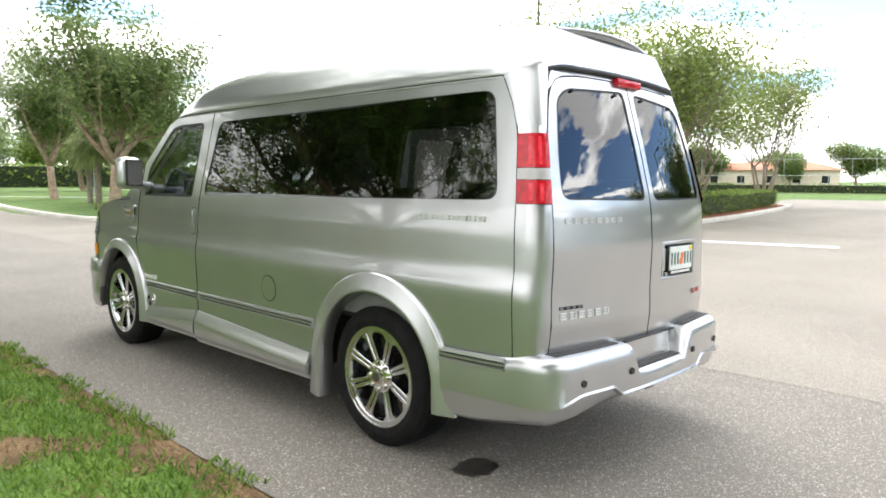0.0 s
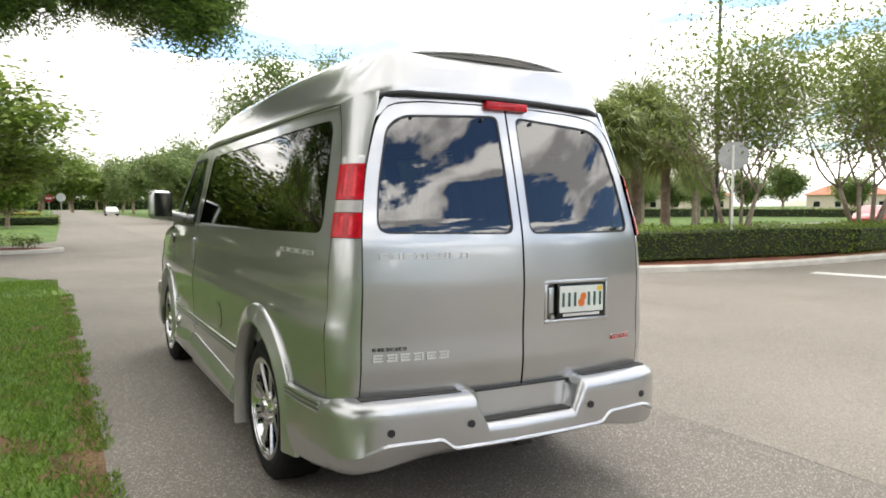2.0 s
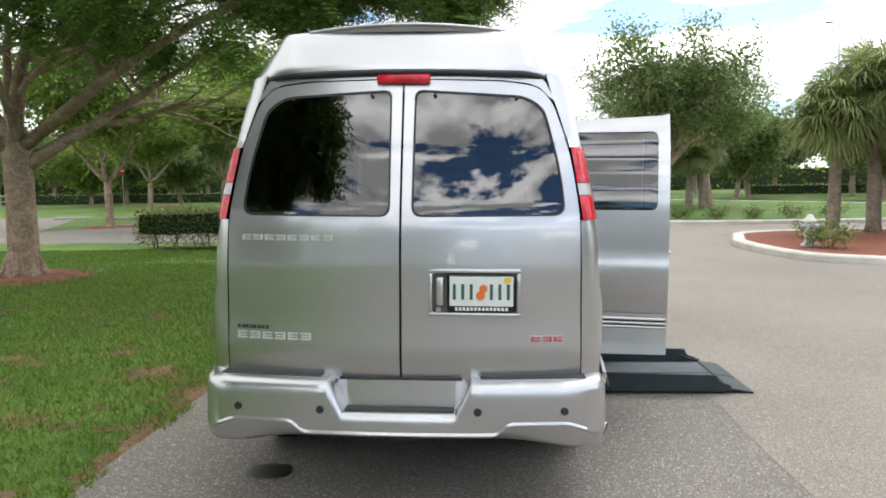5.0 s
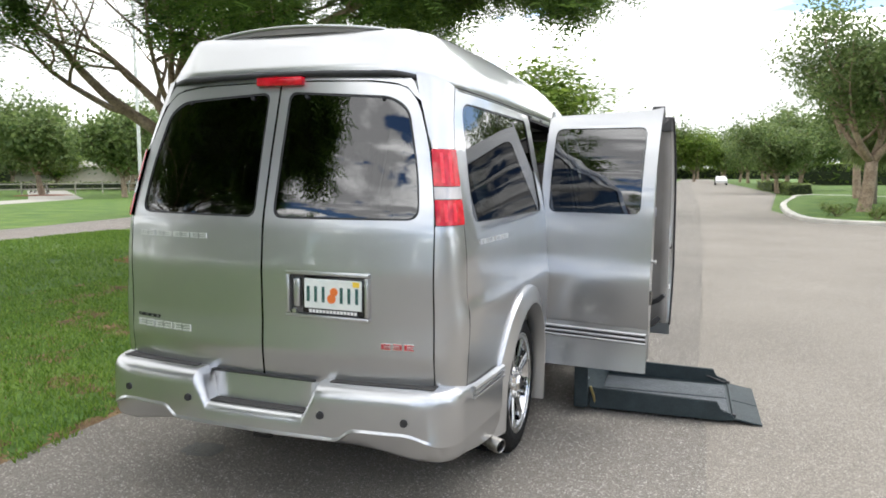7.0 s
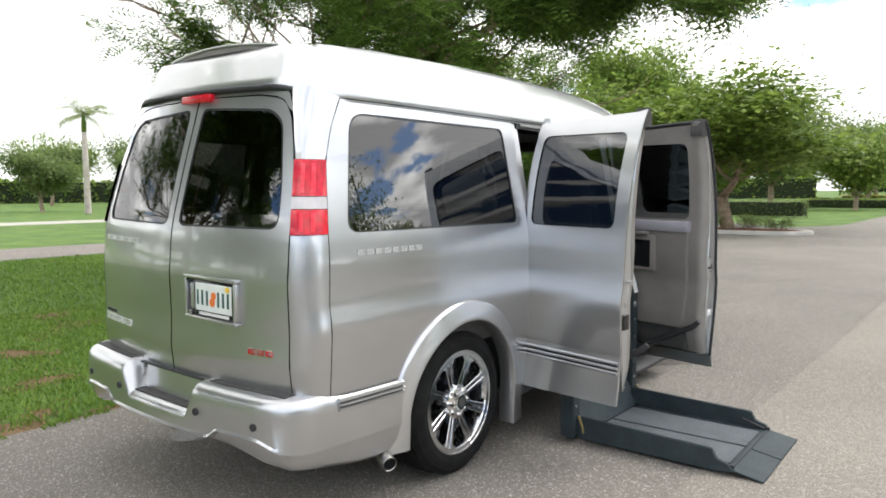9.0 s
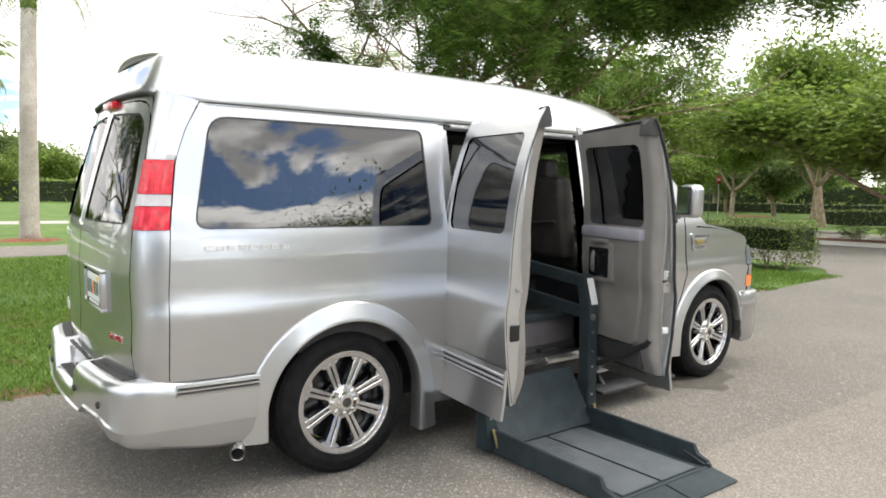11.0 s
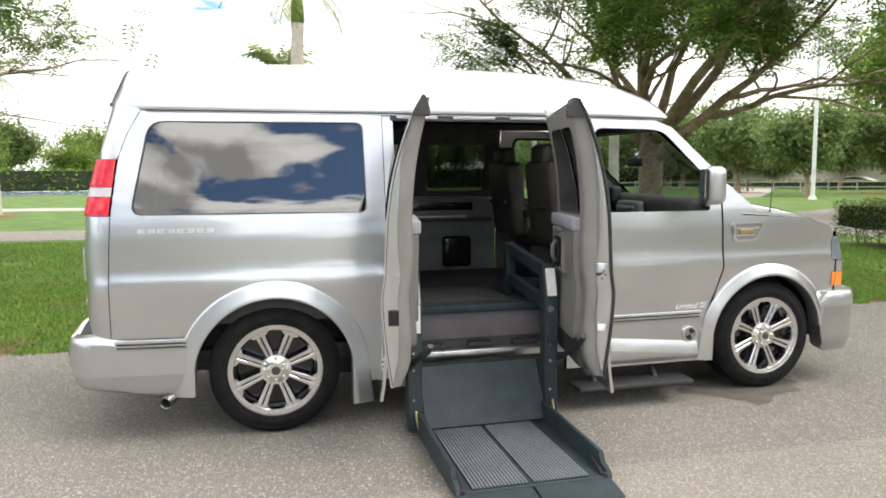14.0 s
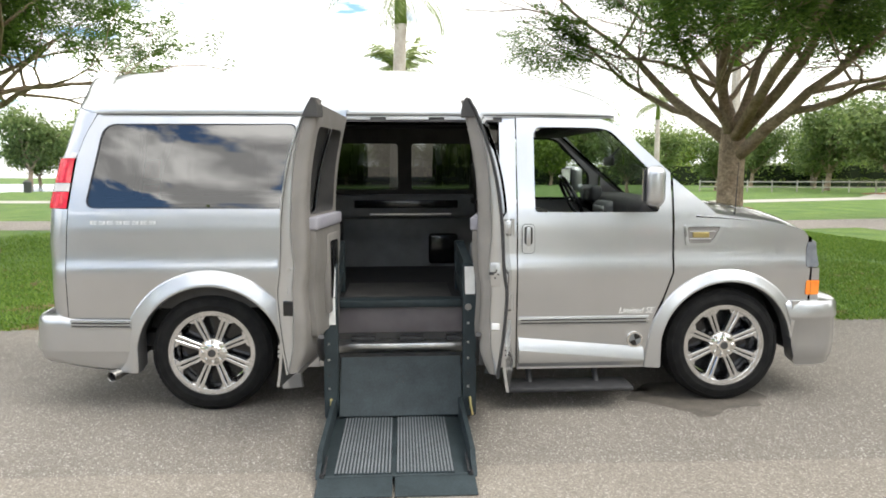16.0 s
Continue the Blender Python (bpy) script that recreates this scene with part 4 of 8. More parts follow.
M_TREAD = shade("grit_tread", (0.165, 0.18, 0.19), (0.205, 0.222, 0.235), 6.0, 0.6, bump=0.4, bscale=400, fine=0.15)
M_STEEL = shade("bare_steel", (0.5, 0.5, 0.5), (0.62, 0.62, 0.61), 9.0, 0.3, metal=1.0)
M_LABEL = shade("white_label", (0.72, 0.72, 0.7), (0.8, 0.8, 0.78), 20.0, 0.5)
M_GOLD = shade("brass_insert", (0.55, 0.45, 0.2), None, 8.0, 0.3, metal=1.0)
M_PLATE = shade("plate_white", (0.7, 0.74, 0.7), (0.78, 0.8, 0.76), 30.0, 0.4)
M_PLATEGREEN = shade("plate_green", (0.03, 0.1, 0.085), None, 5.0, 0.4)
M_ORANGE = shade("plate_orange", (0.8, 0.2, 0.04), None, 5.0, 0.4)
M_YELLOW = shade("plate_yellow", (0.8, 0.55, 0.05), None, 5.0, 0.4)
M_BADGE = shade("silver_badge", (0.7, 0.7, 0.7), (0.78, 0.78, 0.78), 8.0, 0.28, metal=0.5, coat=0.5)
M_REDBRIGHT = shade("bright_red_lens", (0.74, 0.03, 0.05), (0.85, 0.09, 0.12), 30.0, 0.2, spec=0.25)
M_BADGERED = shade("badge_red", (0.45, 0.02, 0.03), None, 5.0, 0.25, coat=1.0)

van = thing("van", "silver high-top conversion van with side doors open", "van")
# the body leans a little towards the heavy lift
van.matrix_basis = pose(0, 0, 0.45) @ pose(0, 0, 0, 0, 0.86, 0) @ pose(0, 0, -0.45)


def ease(a, b, v):
    t = max(0.0, min(1.0, (v - a) / (b - a)))
    return t * t * (3 - 2 * t)


def curve_of(pts, width=0.05):
    """A smooth function through (argument, value) pairs."""
    a = np.array(pts, dtype=float)
    g = np.arange(a[0, 0] - 0.4, a[-1, 0] + 0.4, 0.005)
    f = np.interp(g, a[:, 0], a[:, 1])
    k = max(1, int(width / 0.005))
    w = np.hanning(2 * k + 3)
    f = np.convolve(np.pad(f, k + 1, mode="edge"), w / w.sum(), mode="valid")
    return lambda t: float(np.interp(t, g, f))


half_w = curve_of([(0.20, 0.925), (0.45, 0.93), (0.62, 0.934), (0.80, 0.942), (0.90, 0.946), (0.950, 0.944), (0.985, 0.934), (1.03, 0.927), (1.2, 0.919), (1.30, 0.905), (1.40, 0.885), (1.60, 0.842), (1.85, 0.79), (1.97, 0.765)], 0.025)
yrear = curve_of([(0.55, -1.066), (0.68, -1.068), (0.725, -1.069), (0.85, -1.069), (1.12, -1.075), (1.3, -1.06), (1.38, -1.045), (1.62, -0.982), (1.97, -0.88), (2.02, -0.865)], 0.03)
xdoor = curve_of([(0.55, 0.786), (1.35, 0.775), (1.66, 0.725), (1.85, 0.665), (1.95, 0.625)], 0.06)


yseam = curve_of([(0.5, -0.868), (1.0, -0.862), (1.33, -0.842), (1.65, -0.797), (1.80, -0.742), (1.95, -0.655)], 0.05)


def taper(y):
    if y < -0.05:
        return 1 - 0.042 * ((-0.05 - y) / 0.74) ** 2
    if y > 2.0:
        return 1 - 0.05 * ((y - 2.0) / 2.04) ** 2.6
    return 1.0


def side(sx, out=0.0):
    return lambda y, z: Vector((sx * (half_w(z) * taper(y) + out), y, z))


def rear(x, z):
    # a crease runs across the doors below the badges, with the panel tucked in under it
    fold = 0.012 * min(1.0, max(0.0, (0.775 - z) / 0.12)) - 0.008 * min(1.0, max(0.0, (0.91 - z) / 0.135))
    return Vector((x, yrear(z) + fold + 0.072 * (abs(x) / 0.78) ** 2.5, z))


def corner(sx):
    def f(s, z):
        p0 = Vector((half_w(z) * taper(yseam(z)), yseam(z)))
        p2 = Vector((xdoor(z), rear(xdoor(z), z).y))
        p1 = Vector((p0.x - 0.012, p2.y + 0.03))
        p = p0 * (1 - s) ** 2 + p1 * 2 * s * (1 - s) + p2 * s * s
        return Vector((sx * p.x, p.y, z))
    return f


def rounded(pts, r, seg=5, step=0.05):
    """A closed outline with rounded corners, cut into short edges. r: one radius or one for each corner."""
    k = len(pts)
    rad = r if hasattr(r, "__len__") else [r] * k
    out = []
    for i in range(k):
        a, b, c = Vector(pts[i - 1]), Vector(pts[i]), Vector(pts[(i + 1) % k])
        q = min(rad[i], (a - b).length * 0.48, (c - b).length * 0.48)
        if q < 1e-4:
            out.append(b)
            continue
        p0, p2 = b + (a - b).normalized() * q, b + (c - b).normalized() * q
        for s in range(seg + 1):
            t = s / seg
            out.append(p0 * (1 - t) ** 2 + b * 2 * t * (1 - t) + p2 * t * t)
    fine = []
    for i in range(len(out)):
        a, b = out[i], out[(i + 1) % len(out)]
        n = max(1, int((b - a).length / step))
        fine += [a.lerp(b, j / n) for j in range(n)]
    return [(p.x, p.y) for p in fine]


def inside(p, loop):
    x, y = p
    c = False
    j = len(loop) - 1
    for i in range(len(loop)):
        (xi, yi), (xj, yj) = loop[i], loop[j]
        if (yi > y) != (yj > y) and x < (xj - xi) * (y - yi) / (yj - yi) + xi:
            c = not c
        j = i
    return c


from mathutils.geometry import delaunay_2d_cdt


def skin(name, loops, surf, material, parent, label="", flange=0.015, step=0.05, flip=1, inset=0.0, thick=0.0, raised=False):
    """A curved panel: outlines (the first outside, the others holes) laid on a surface, with folded edges. flip: -1 where the surface's own normal points inwards."""
    vs, es, k0 = [], [], 0
    for lp in loops:
        vs += [Vector(p) for p in lp]
        es += [(k0 + i, k0 + (i + 1) % len(lp)) for i in range(len(lp))]
        k0 += len(lp)
    xs, ys = [p[0] for p in loops[0]], [p[1] for p in loops[0]]
    bound = np.array([(p[0], p[1]) for p in vs])
    for gx in np.arange(min(xs) + step / 2, max(xs), step):
        for gy in np.arange(min(ys) + step / 2, max(ys), step):
            if sum(inside((gx, gy), lp) for lp in loops) == 1 and np.min(np.abs(bound - (gx, gy)).max(axis=1)) > step * 0.35:
                vs.append(Vector((gx, gy)))
    v2, _, f2, _, _, _ = delaunay_2d_cdt(vs, es, [], 0, 1e-6)
    tris = []
    for f in f2:
        c = (v2[f[0]] + v2[f[1]] + v2[f[2]]) / 3
        if sum(inside((c.x, c.y), lp) for lp in loops) == 1:
            tris.append(list(f))
    h = 0.004

    def nrm(u, v):
        a = surf(u + h, v) - surf(u - h, v)
        b = surf(u, v + h) - surf(u, v - h)
        return (a.cross(b)).normalized() * flip
    co = [surf(p.x, p.y) for p in v2]
    no = [nrm(p.x, p.y) for p in v2]
    if inset:
        co = [c - m * inset for c, m in zip(co, no)]
    used = sorted({i for f in tris for i in f})
    mp = {i: j for j, i in enumerate(used)}
    verts = [co[i] for i in used]
    norms = [no[i] for i in used]
    faces, lnorm = [], []
    cnt = {}
    for f in tris:
        a, b, c = (co[i] for i in f)
        if (b - a).cross(c - a).dot(no[f[0]]) < 0:
            f.reverse()
        faces.append(tuple(mp[i] for i in f))
        lnorm += [no[i] for i in f]
        for q in range(3):
            e = (f[q], f[(q + 1) % 3])
            cnt[e] = cnt.get(e, 0) + 1
    if flange:
        low = {}
        for (a, b) in list(cnt):
            if (b, a) in cnt:
                continue
            for i in (a, b):
                if i not in low:
                    low[i] = len(verts)
                    verts.append(co[i] - no[i] * flange)
            faces.append((mp[b], mp[a], low[a], low[b]))
            e = (co[a] - co[b])
            m = e.cross(no[a]).normalized() * (-1 if raised else 1)
            lnorm += [m] * 4
    if thick:
        base = len(verts)
        verts += [c - m * thick for c, m in zip([co[i] for i in used], norms)]
        for f in [g for g in faces if len(g) == 3]:
            faces.append((f[2] + base, f[1] + base, f[0] + base))
            lnorm += [-norms[f[2]], -norms[f[1]], -norms[f[0]]]
    me = bpy.data.meshes.new(name)
    me.from_pydata([tuple(v) for v in verts], [], faces)
    me.polygons.foreach_set("use_smooth", [True] * len(me.polygons))
    me.normals_split_custom_set([tuple(n) for n in lnorm])
    me.update()
    return part_mesh(name, me, material, parent, label)


def arc(cx, cz, r, a0, a1, n):
    return [(cx + r * math.cos(radians(a0 + (a1 - a0) * i / n)), cz + r * math.sin(radians(a0 + (a1 - a0) * i / n))) for i in range(n + 1)]


def dense(pts, step=0.05, closed=True):
    out = []
    for i in range(len(pts) if closed else len(pts) - 1):
        a, b = Vector(pts[i]), Vector(pts[(i + 1) % len(pts)])
        n = max(1, int((b - a).length / step))
        out += [tuple(a.lerp(b, j / n)) for j in range(n)]
    return out if closed else out + [tuple(pts[-1])]


WB = 3.42
RA = 0.03
HUB = 0.385
QWIN = rounded([(-0.742, 1.332), (0.592, 1.328), (0.588, 1.87), (-0.632, 1.866)], [0.07, 0.05, 0.05, 0.09])
LWIN = rounded([(-0.745, 1.345), (1.96, 1.315), (1.90, 1.845), (-0.64, 1.862)], 0.07)
FWIN = rounded([(2.125, 1.300), (2.95, 1.298), (2.95, 1.52), (2.64, 1.832), (2.54, 1.850), (2.125, 1.854)], [0.03, 0.03, 0.05, 0.06, 0.06, 0.06])


def window(name, loop, surf, flip, parent, mat, label, seal=0.009):
    """A pane set a little into its opening, with a black rubber seal round it."""
    fr = skin(name, [loop], surf, mat, parent, label, flange=0.0, flip=flip, inset=0.006)
    fr.visible_shadow = True
    cx, cy = sum(p[0] for p in loop) / len(loop), sum(p[1] for p in loop) / len(loop)
    inner = [(p[0] + (cx - p[0]) * min(0.4, seal / max(abs(p[0] - cx), abs(p[1] - cy), 0.05)), p[1] + (cy - p[1]) * min(0.4, seal / max(abs(p[0] - cx), abs(p[1] - cy), 0.05))) for p in loop]
    skin("window_seal", [loop, inner], surf, M_BLACK, fr, flange=0.0, flip=flip, inset=0.003)
    return fr


def flare(sx, cy, r_in, r_out, z_low_front, z_low_rear, name="wheel_arch_flare"):
    """A bulging painted lip round a wheel opening, with legs down to the sills."""
    prof = [(r_out, -0.003), (r_out - 0.002, 0.010), (r_out - 0.007, 0.016), (r_out - 0.014, 0.018), (r_in + 0.022, 0.036), (r_in + 0.012, 0.040), (r_in + 0.004, 0.039), (r_in, 0.034), (r_in, -0.06)]
    stations = []
    a0, a1 = 8, 172
    stations.append((None, z_low_front, 1))
    for i in range(31):
        stations.append((a0 + (a1 - a0) * i / 30, None, 0))
    stations.append((None, z_low_rear, -1))
    vs, fs = [], []
    for ang, zl, sg in stations:
        for r, o in prof:
            if ang is None:
                y, z = cy + sg * (r * math.cos(radians(a0)) + (0.03 if r > r_in + 0.01 else 0.0)), zl
            else:
                y, z = cy + r * math.cos(radians(ang)), HUB + r * math.sin(radians(ang))
            p = side(sx)(y, max(z, 0.22))
            vs.append(Vector((p.x + sx * o, y, z)))
    q = len(prof)
    for i in range(len(stations) - 1):
        for j in range(q - 1):
            fs.append((i * q + j, (i + 1) * q + j, (i + 1) * q + j + 1, i * q + j + 1))
    bm = bmesh.new()
    bv = [bm.verts.new(v) for v in vs]
    for f in fs:
        bm.faces.new([bv[i] for i in f])
    return part(name, bm, M_SILVER, van, "lighter silver wheel-arch flare", smooth=40)


def moulding(sx, y0, y1, z, parent, n=16, name="side_moulding", off=0.0):
    """A raised silver strip with three ribs."""
    prof = [(-0.004, 0.031), (0.012, 0.027), (0.014, 0.014), (0.002, 0.010), (0.002, 0.006), (0.014, 0.002), (0.014, -0.006), (0.002, -0.010), (0.002, -0.014), (0.014, -0.018), (0.012, -0.028), (-0.004, -0.031)]
    bm = bmesh.new()
    rows = []
    for i in range(n + 1):
        y = y0 + (y1 - y0) * i / n
        rows.append([bm.verts.new(side(sx, o + off)(y, z + dz)) for o, dz in prof])
    for a, b in zip(rows, rows[1:]):
        for j in range(len(prof) - 1):
            bm.faces.new((a[j], b[j], b[j + 1], a[j + 1]))
    bm.faces.new(rows[0])
    bm.faces.new(rows[-1])
    strip = part(name, bm, M_SILVER, parent, "raised silver strip with ribs", smooth=35)
    # dark strips laid in both grooves stand for the shade there
    for dz in (0.008, -0.012):
        bm = bmesh.new()
        tube(bm, [side(sx, off + 0.003)(y0 + (y1 - y0) * (0.02 + 0.96 * i / n), z + dz) for i in range(n + 1)], 0.0046, 6)
        part("groove", bm, M_DARKTRIM, strip)
    return strip


def skirt(sx, y0, y1, za, zb, low, parent):
    """A lower panel whose upper face slants out like a shallow step."""
    def surf(y, z):
        t = (y - y0) / (y1 - y0)
        top = za + (zb - za) * t
        o = 0.006 + 0.034 * max(0.0, min(1.0, (top - z) / 0.075)) - 0.02 * max(0.0, min(1.0, (low + 0.045 - z) / 0.03))
        return side(sx, o)(y, z)
    n = 16
    bm = bmesh.new()
    rows = []
    for i in range(n + 1):
        y = y0 + (y1 - y0) * i / n
        top = za + (zb - za) * i / n
        zs = [top + 0.001, top - 0.004, top - 0.074, top - 0.08, low + 0.047, low + 0.043, low + 0.015, low]
        zs = [max(q, low + 0.0005 * (7 - k)) for k, q in enumerate(zs)]
        rows.append([bm.verts.new(side(sx, -0.004)(y, zs[0]))] + [bm.verts.new(surf(y, q)) for q in zs])
    for a, b in zip(rows, rows[1:]):
        for j in range(len(a) - 1):
            bm.faces.new((a[j], b[j], b[j + 1], a[j + 1]))
    bm.faces.new(rows[0])
    bm.faces.new(rows[-1])
    return part("lower_skirt", bm, M_SILVER, parent, "bright silver skirt panel with a slanted step", smooth=25)


for sx in (1, -1):
    fl = sx  # the side's own normal points to +x
    S = side(sx)
    ar = arc(RA, HUB, 0.52, 14, 156, 22)
    # rear quarter panel above the wheel
    seam = [(yseam(z), z) for z in np.linspace(1.925, 1.3, 16)] + [(yseam(1.0), 1.0)]
    if sx == 1:
        outer = dense([(0.53, 0.30), (0.72, 0.30), (0.70, 0.60), (0.705, 1.925)] + seam + [(-0.866, 0.60), (-0.505, 0.60)], closed=False) + ar[::-1]
        skin("quarter_panel", [outer, QWIN], S, M_PAINT, van, flip=fl)
        window("side_window", QWIN, S, fl, van, M_TINT, "dark tinted side window")
    else:
        outer = dense([(0.55, 0.24), (2.0, 0.27), (2.0, 1.925)] + seam + [(-0.866, 0.60), (-0.505, 0.60)], closed=False) + ar[::-1]
        skin("quarter_panel", [outer, LWIN], S, M_PAINT, van, flip=fl)
        window("side_window", LWIN, S, fl, van, M_TINT, "long dark tinted side window")
    # front door
    door_o = dense([(2.012, 0.262), (2.012, 1.915), (2.58, 1.908), (2.70, 1.865), (3.035, 1.555), (3.04, 0.90), (2.985, 0.74), (2.925, 0.60), (2.905, 0.262)])
    fd = skin("front_door", [door_o, FWIN], S, M_PAINT, van, "", flip=fl)
    # the right door's pane is wound down
    if sx == -1:
        window("door_window", FWIN, S, fl, fd, M_GLASS, "clear front door window", seal=0.02)
    moulding(sx, 2.02, 2.89, 0.585, fd)
    # skirt panel with its slanting lower step
    skirt(sx, 2.02, 2.86, 0.475, 0.40, 0.268, fd)
    # handle
    hx = S(2.08, 1.13).x + sx * 0.004
    hd = skin("door_handle", [rounded([(2.040, 1.035), (2.118, 1.035), (2.118, 1.222), (2.040, 1.222)], 0.025, 4, 0.02), rounded([(2.052, 1.092), (2.106, 1.092), (2.106, 1.21), (2.052, 1.21)], 0.018, 4, 0.02)], side(sx, 0.010), M_SILVER, fd, "silver handle plate with a pull", flip=fl, flange=0.014, step=0.02, raised=True)
    # slightly larger dark plate, seen as an outline round the handle
    skin("handle_outline", [rounded([(2.036, 1.031), (2.122, 1.031), (2.122, 1.226), (2.036, 1.226)], 0.028, 4, 0.02)], side(sx, 0.0015), M_DARKTRIM, hd, "dark outline", flip=fl, flange=0)
    # shade inside the handle recess, given by a dark colour
    skin("handle_recess", [rounded([(2.050, 1.090), (2.108, 1.090), (2.108, 1.212), (2.050, 1.212)], 0.018, 4, 0.02)], side(sx, 0.0035), M_STEPPAD, hd, "handle recess coloured dark for its shade", flip=fl, flange=0)
    bm = bmesh.new()
    boxy(bm, hx - 0.006, hx + 0.010, 2.064, 2.094, 1.082, 1.205, 0.006)
    part("handle_pull", bm, M_SILVER, hd, smooth=40)
    bm = bmesh.new()
    disc(bm, pose(hx + sx * 0.007, 2.080, 1.062, 0, 90, 0), 0.011, 0.011, 0.004, 16)
    part("keyhole", bm, M_STEEL, hd, smooth=40)
    # fender
    fo = [(3.955, 0.64), (3.985, 0.70), (3.985, 1.133), (3.955, 1.168), (3.88, 1.195), (3.67, 1.240), (3.40, 1.277), (3.345, 1.284), (3.052, 1.52), (3.052, 0.90), (2.997, 0.74), (2.955, 0.61)]
    fo = dense(fo, closed=False) + arc(WB, HUB, 0.515, 153, 30, 16)
    skin("front_fender", [fo], S, M_PAINT, van, flip=fl)
    # fender vent
    vl = rounded([(3.128, 1.075), (3.315, 1.075), (3.40, 1.218), (3.112, 1.218)], 0.026, 4, 0.03)
    vi = rounded([(3.148, 1.093), (3.300, 1.093), (3.368, 1.202), (3.135, 1.202)], 0.018, 4, 0.03)
    vent = skin("fender_vent", [vl, vi], side(sx, 0.012), M_SILVER, van, "silver-framed fender vent", flip=fl, flange=0.014, raised=True)
    skin("vent_back", [vi], side(sx, 0.003), M_TRIMGREY, vent, flip=fl, flange=0)
    bm = bmesh.new()
    vx = S(3.24, 1.15).x + sx * 0.008
    boxy(bm, vx - 0.004, vx + 0.006, 3.175, 3.285, 1.130, 1.165, 0.004)
    part("vent_insert", bm, M_GOLD, vent, "small brass-coloured insert")
    for z0, z1 in ((1.168, 1.174), (1.118, 1.126)):
        bm = bmesh.new()
        boxy(bm, vx - 0.006, vx + 0.004, 3.155, 3.33 if z0 > 1.15 else 3.30, z0, z1, 0.002)
        part("vent_bar", bm, M_SILVER, vent)
    flare(sx, RA, 0.455, 0.56, 0.17, 0.285)
    flare(sx, WB, 0.45, 0.535, 0.70, 0.265)
    # dark wheel wells
    for cy in (RA, WB):
        bm = bmesh.new()
        pts = arc(cy, HUB, 0.50, -5, 185, 18)
        ring = [[bm.verts.new((sx * x, y, max(z, 0.2))) for y, z in pts] for x in (0.93, 0.60)]
        for i in range(len(pts) - 1):
            bm.faces.new((ring[0][i], ring[0][i + 1], ring[1][i + 1], ring[1][i]))
        bm.faces.new(ring[1])
        part("wheel_well", bm, M_BLACK, van)
    # the trim level's name in script on the door
    txt = bpy.data.curves.new("script_badge", "FONT")
    txt.body, txt.size, txt.shear, txt.extrude, txt.align_x = "Limited SE", 0.055, 0.35, 0.0015, "CENTER"
    txt.materials.append(M_LABEL)
    p = S(2.80, 0.645)
    tb = new("script_badge", txt)
    tb.parent = fd
    tb.matrix_basis = pose(p.x + sx * 0.003, 2.80, 0.632, 90, 0, 90 * sx)
    tagged(tb, "pale script lettering")
    bm = bmesh.new()
    p = S(2.81, 0.455)
    disc(bm, pose(p.x - sx * 0.002, 2.80, 0.455, 0, 90 * sx, 0), 0.056, 0.052, 0.018, 28)
    rb = part("round_badge", bm, M_CHROME, fd, smooth=40)
    bm = bmesh.new()
    disc(bm, pose(p.x + sx * 0.014, 2.80, 0.455, 0, 90 * sx, 0), 0.043, 0.041, 0.005, 28)
    part("badge_face", bm, M_PANELGREY, rb, smooth=40)
    for q in (0, 1):
        bm = bmesh.new()
        pts = [(0.0, 0.0)] + [(0.04 * math.cos(radians(a)), 0.04 * math.sin(radians(a))) for a in np.linspace(20 + 180 * q, 110 + 180 * q, 7)]
        bm.faces.new([bm.verts.new((p.x + sx * 0.0196, 2.80 + u, 0.455 + v)) for u, v in pts])
        part("badge_mark", bm, M_GLOSSBLACK, rb)

# rear quarter corner panels with tail lights
for sx in (1, -1):
    C = corner(sx)
    fl = sx
    body = dense([(0.02, 0.60), (0.985, 0.60), (0.985, 1.330), (0.02, 1.330)], 0.07)
    skin("rear_corner", [body], C, M_PAINT, van, flip=-fl, step=0.08)
    up = dense([(0.02, 1.650), (0.985, 1.650), (0.985, 1.978), (0.6, 1.97), (0.3, 1.95), (0.02, 1.932)], 0.07)
    skin("rear_corner", [up], C, M_PAINT, van, flip=-fl, step=0.08)
    CO = (lambda s, z, C=C, sx=sx: C(s, z) + Vector((sx * 0.008, -0.010, 0)))
    for z0, z1, m, nm in ((1.333, 1.437, M_RED, "tail_light"), (1.440, 1.491, M_CLEARLENS, "reversing_light"), (1.494, 1.648, M_RED, "tail_light")):
        lp = rounded([(0.0, z0), (1.0, z0), (1.0, z1), (0.0, z1)], 0.006, 3, 0.06)
        lens = skin(nm, [lp], CO, m, van, "ribbed red lamp lens" if m is M_RED else "clear reversing lamp lens", flip=-fl, flange=0.02, step=0.06)
        # two brighter red strips run down each red lens
        if m is M_RED:
            for s0, s1 in ((0.30, 0.42), (0.62, 0.74)):
                st = rounded([(s0, z0 + 0.014), (s1, z0 + 0.014), (s1, z1 - 0.014), (s0, z1 - 0.014)], 0.01, 3, 0.06)
                skin("lamp_strip", [st], (lambda s, z, CO=CO, sx=sx: CO(s, z) + Vector((sx * 0.001, -0.001, 0))), M_REDBRIGHT, lens, "brighter red strip", flip=-fl, flange=0.0, step=0.06)

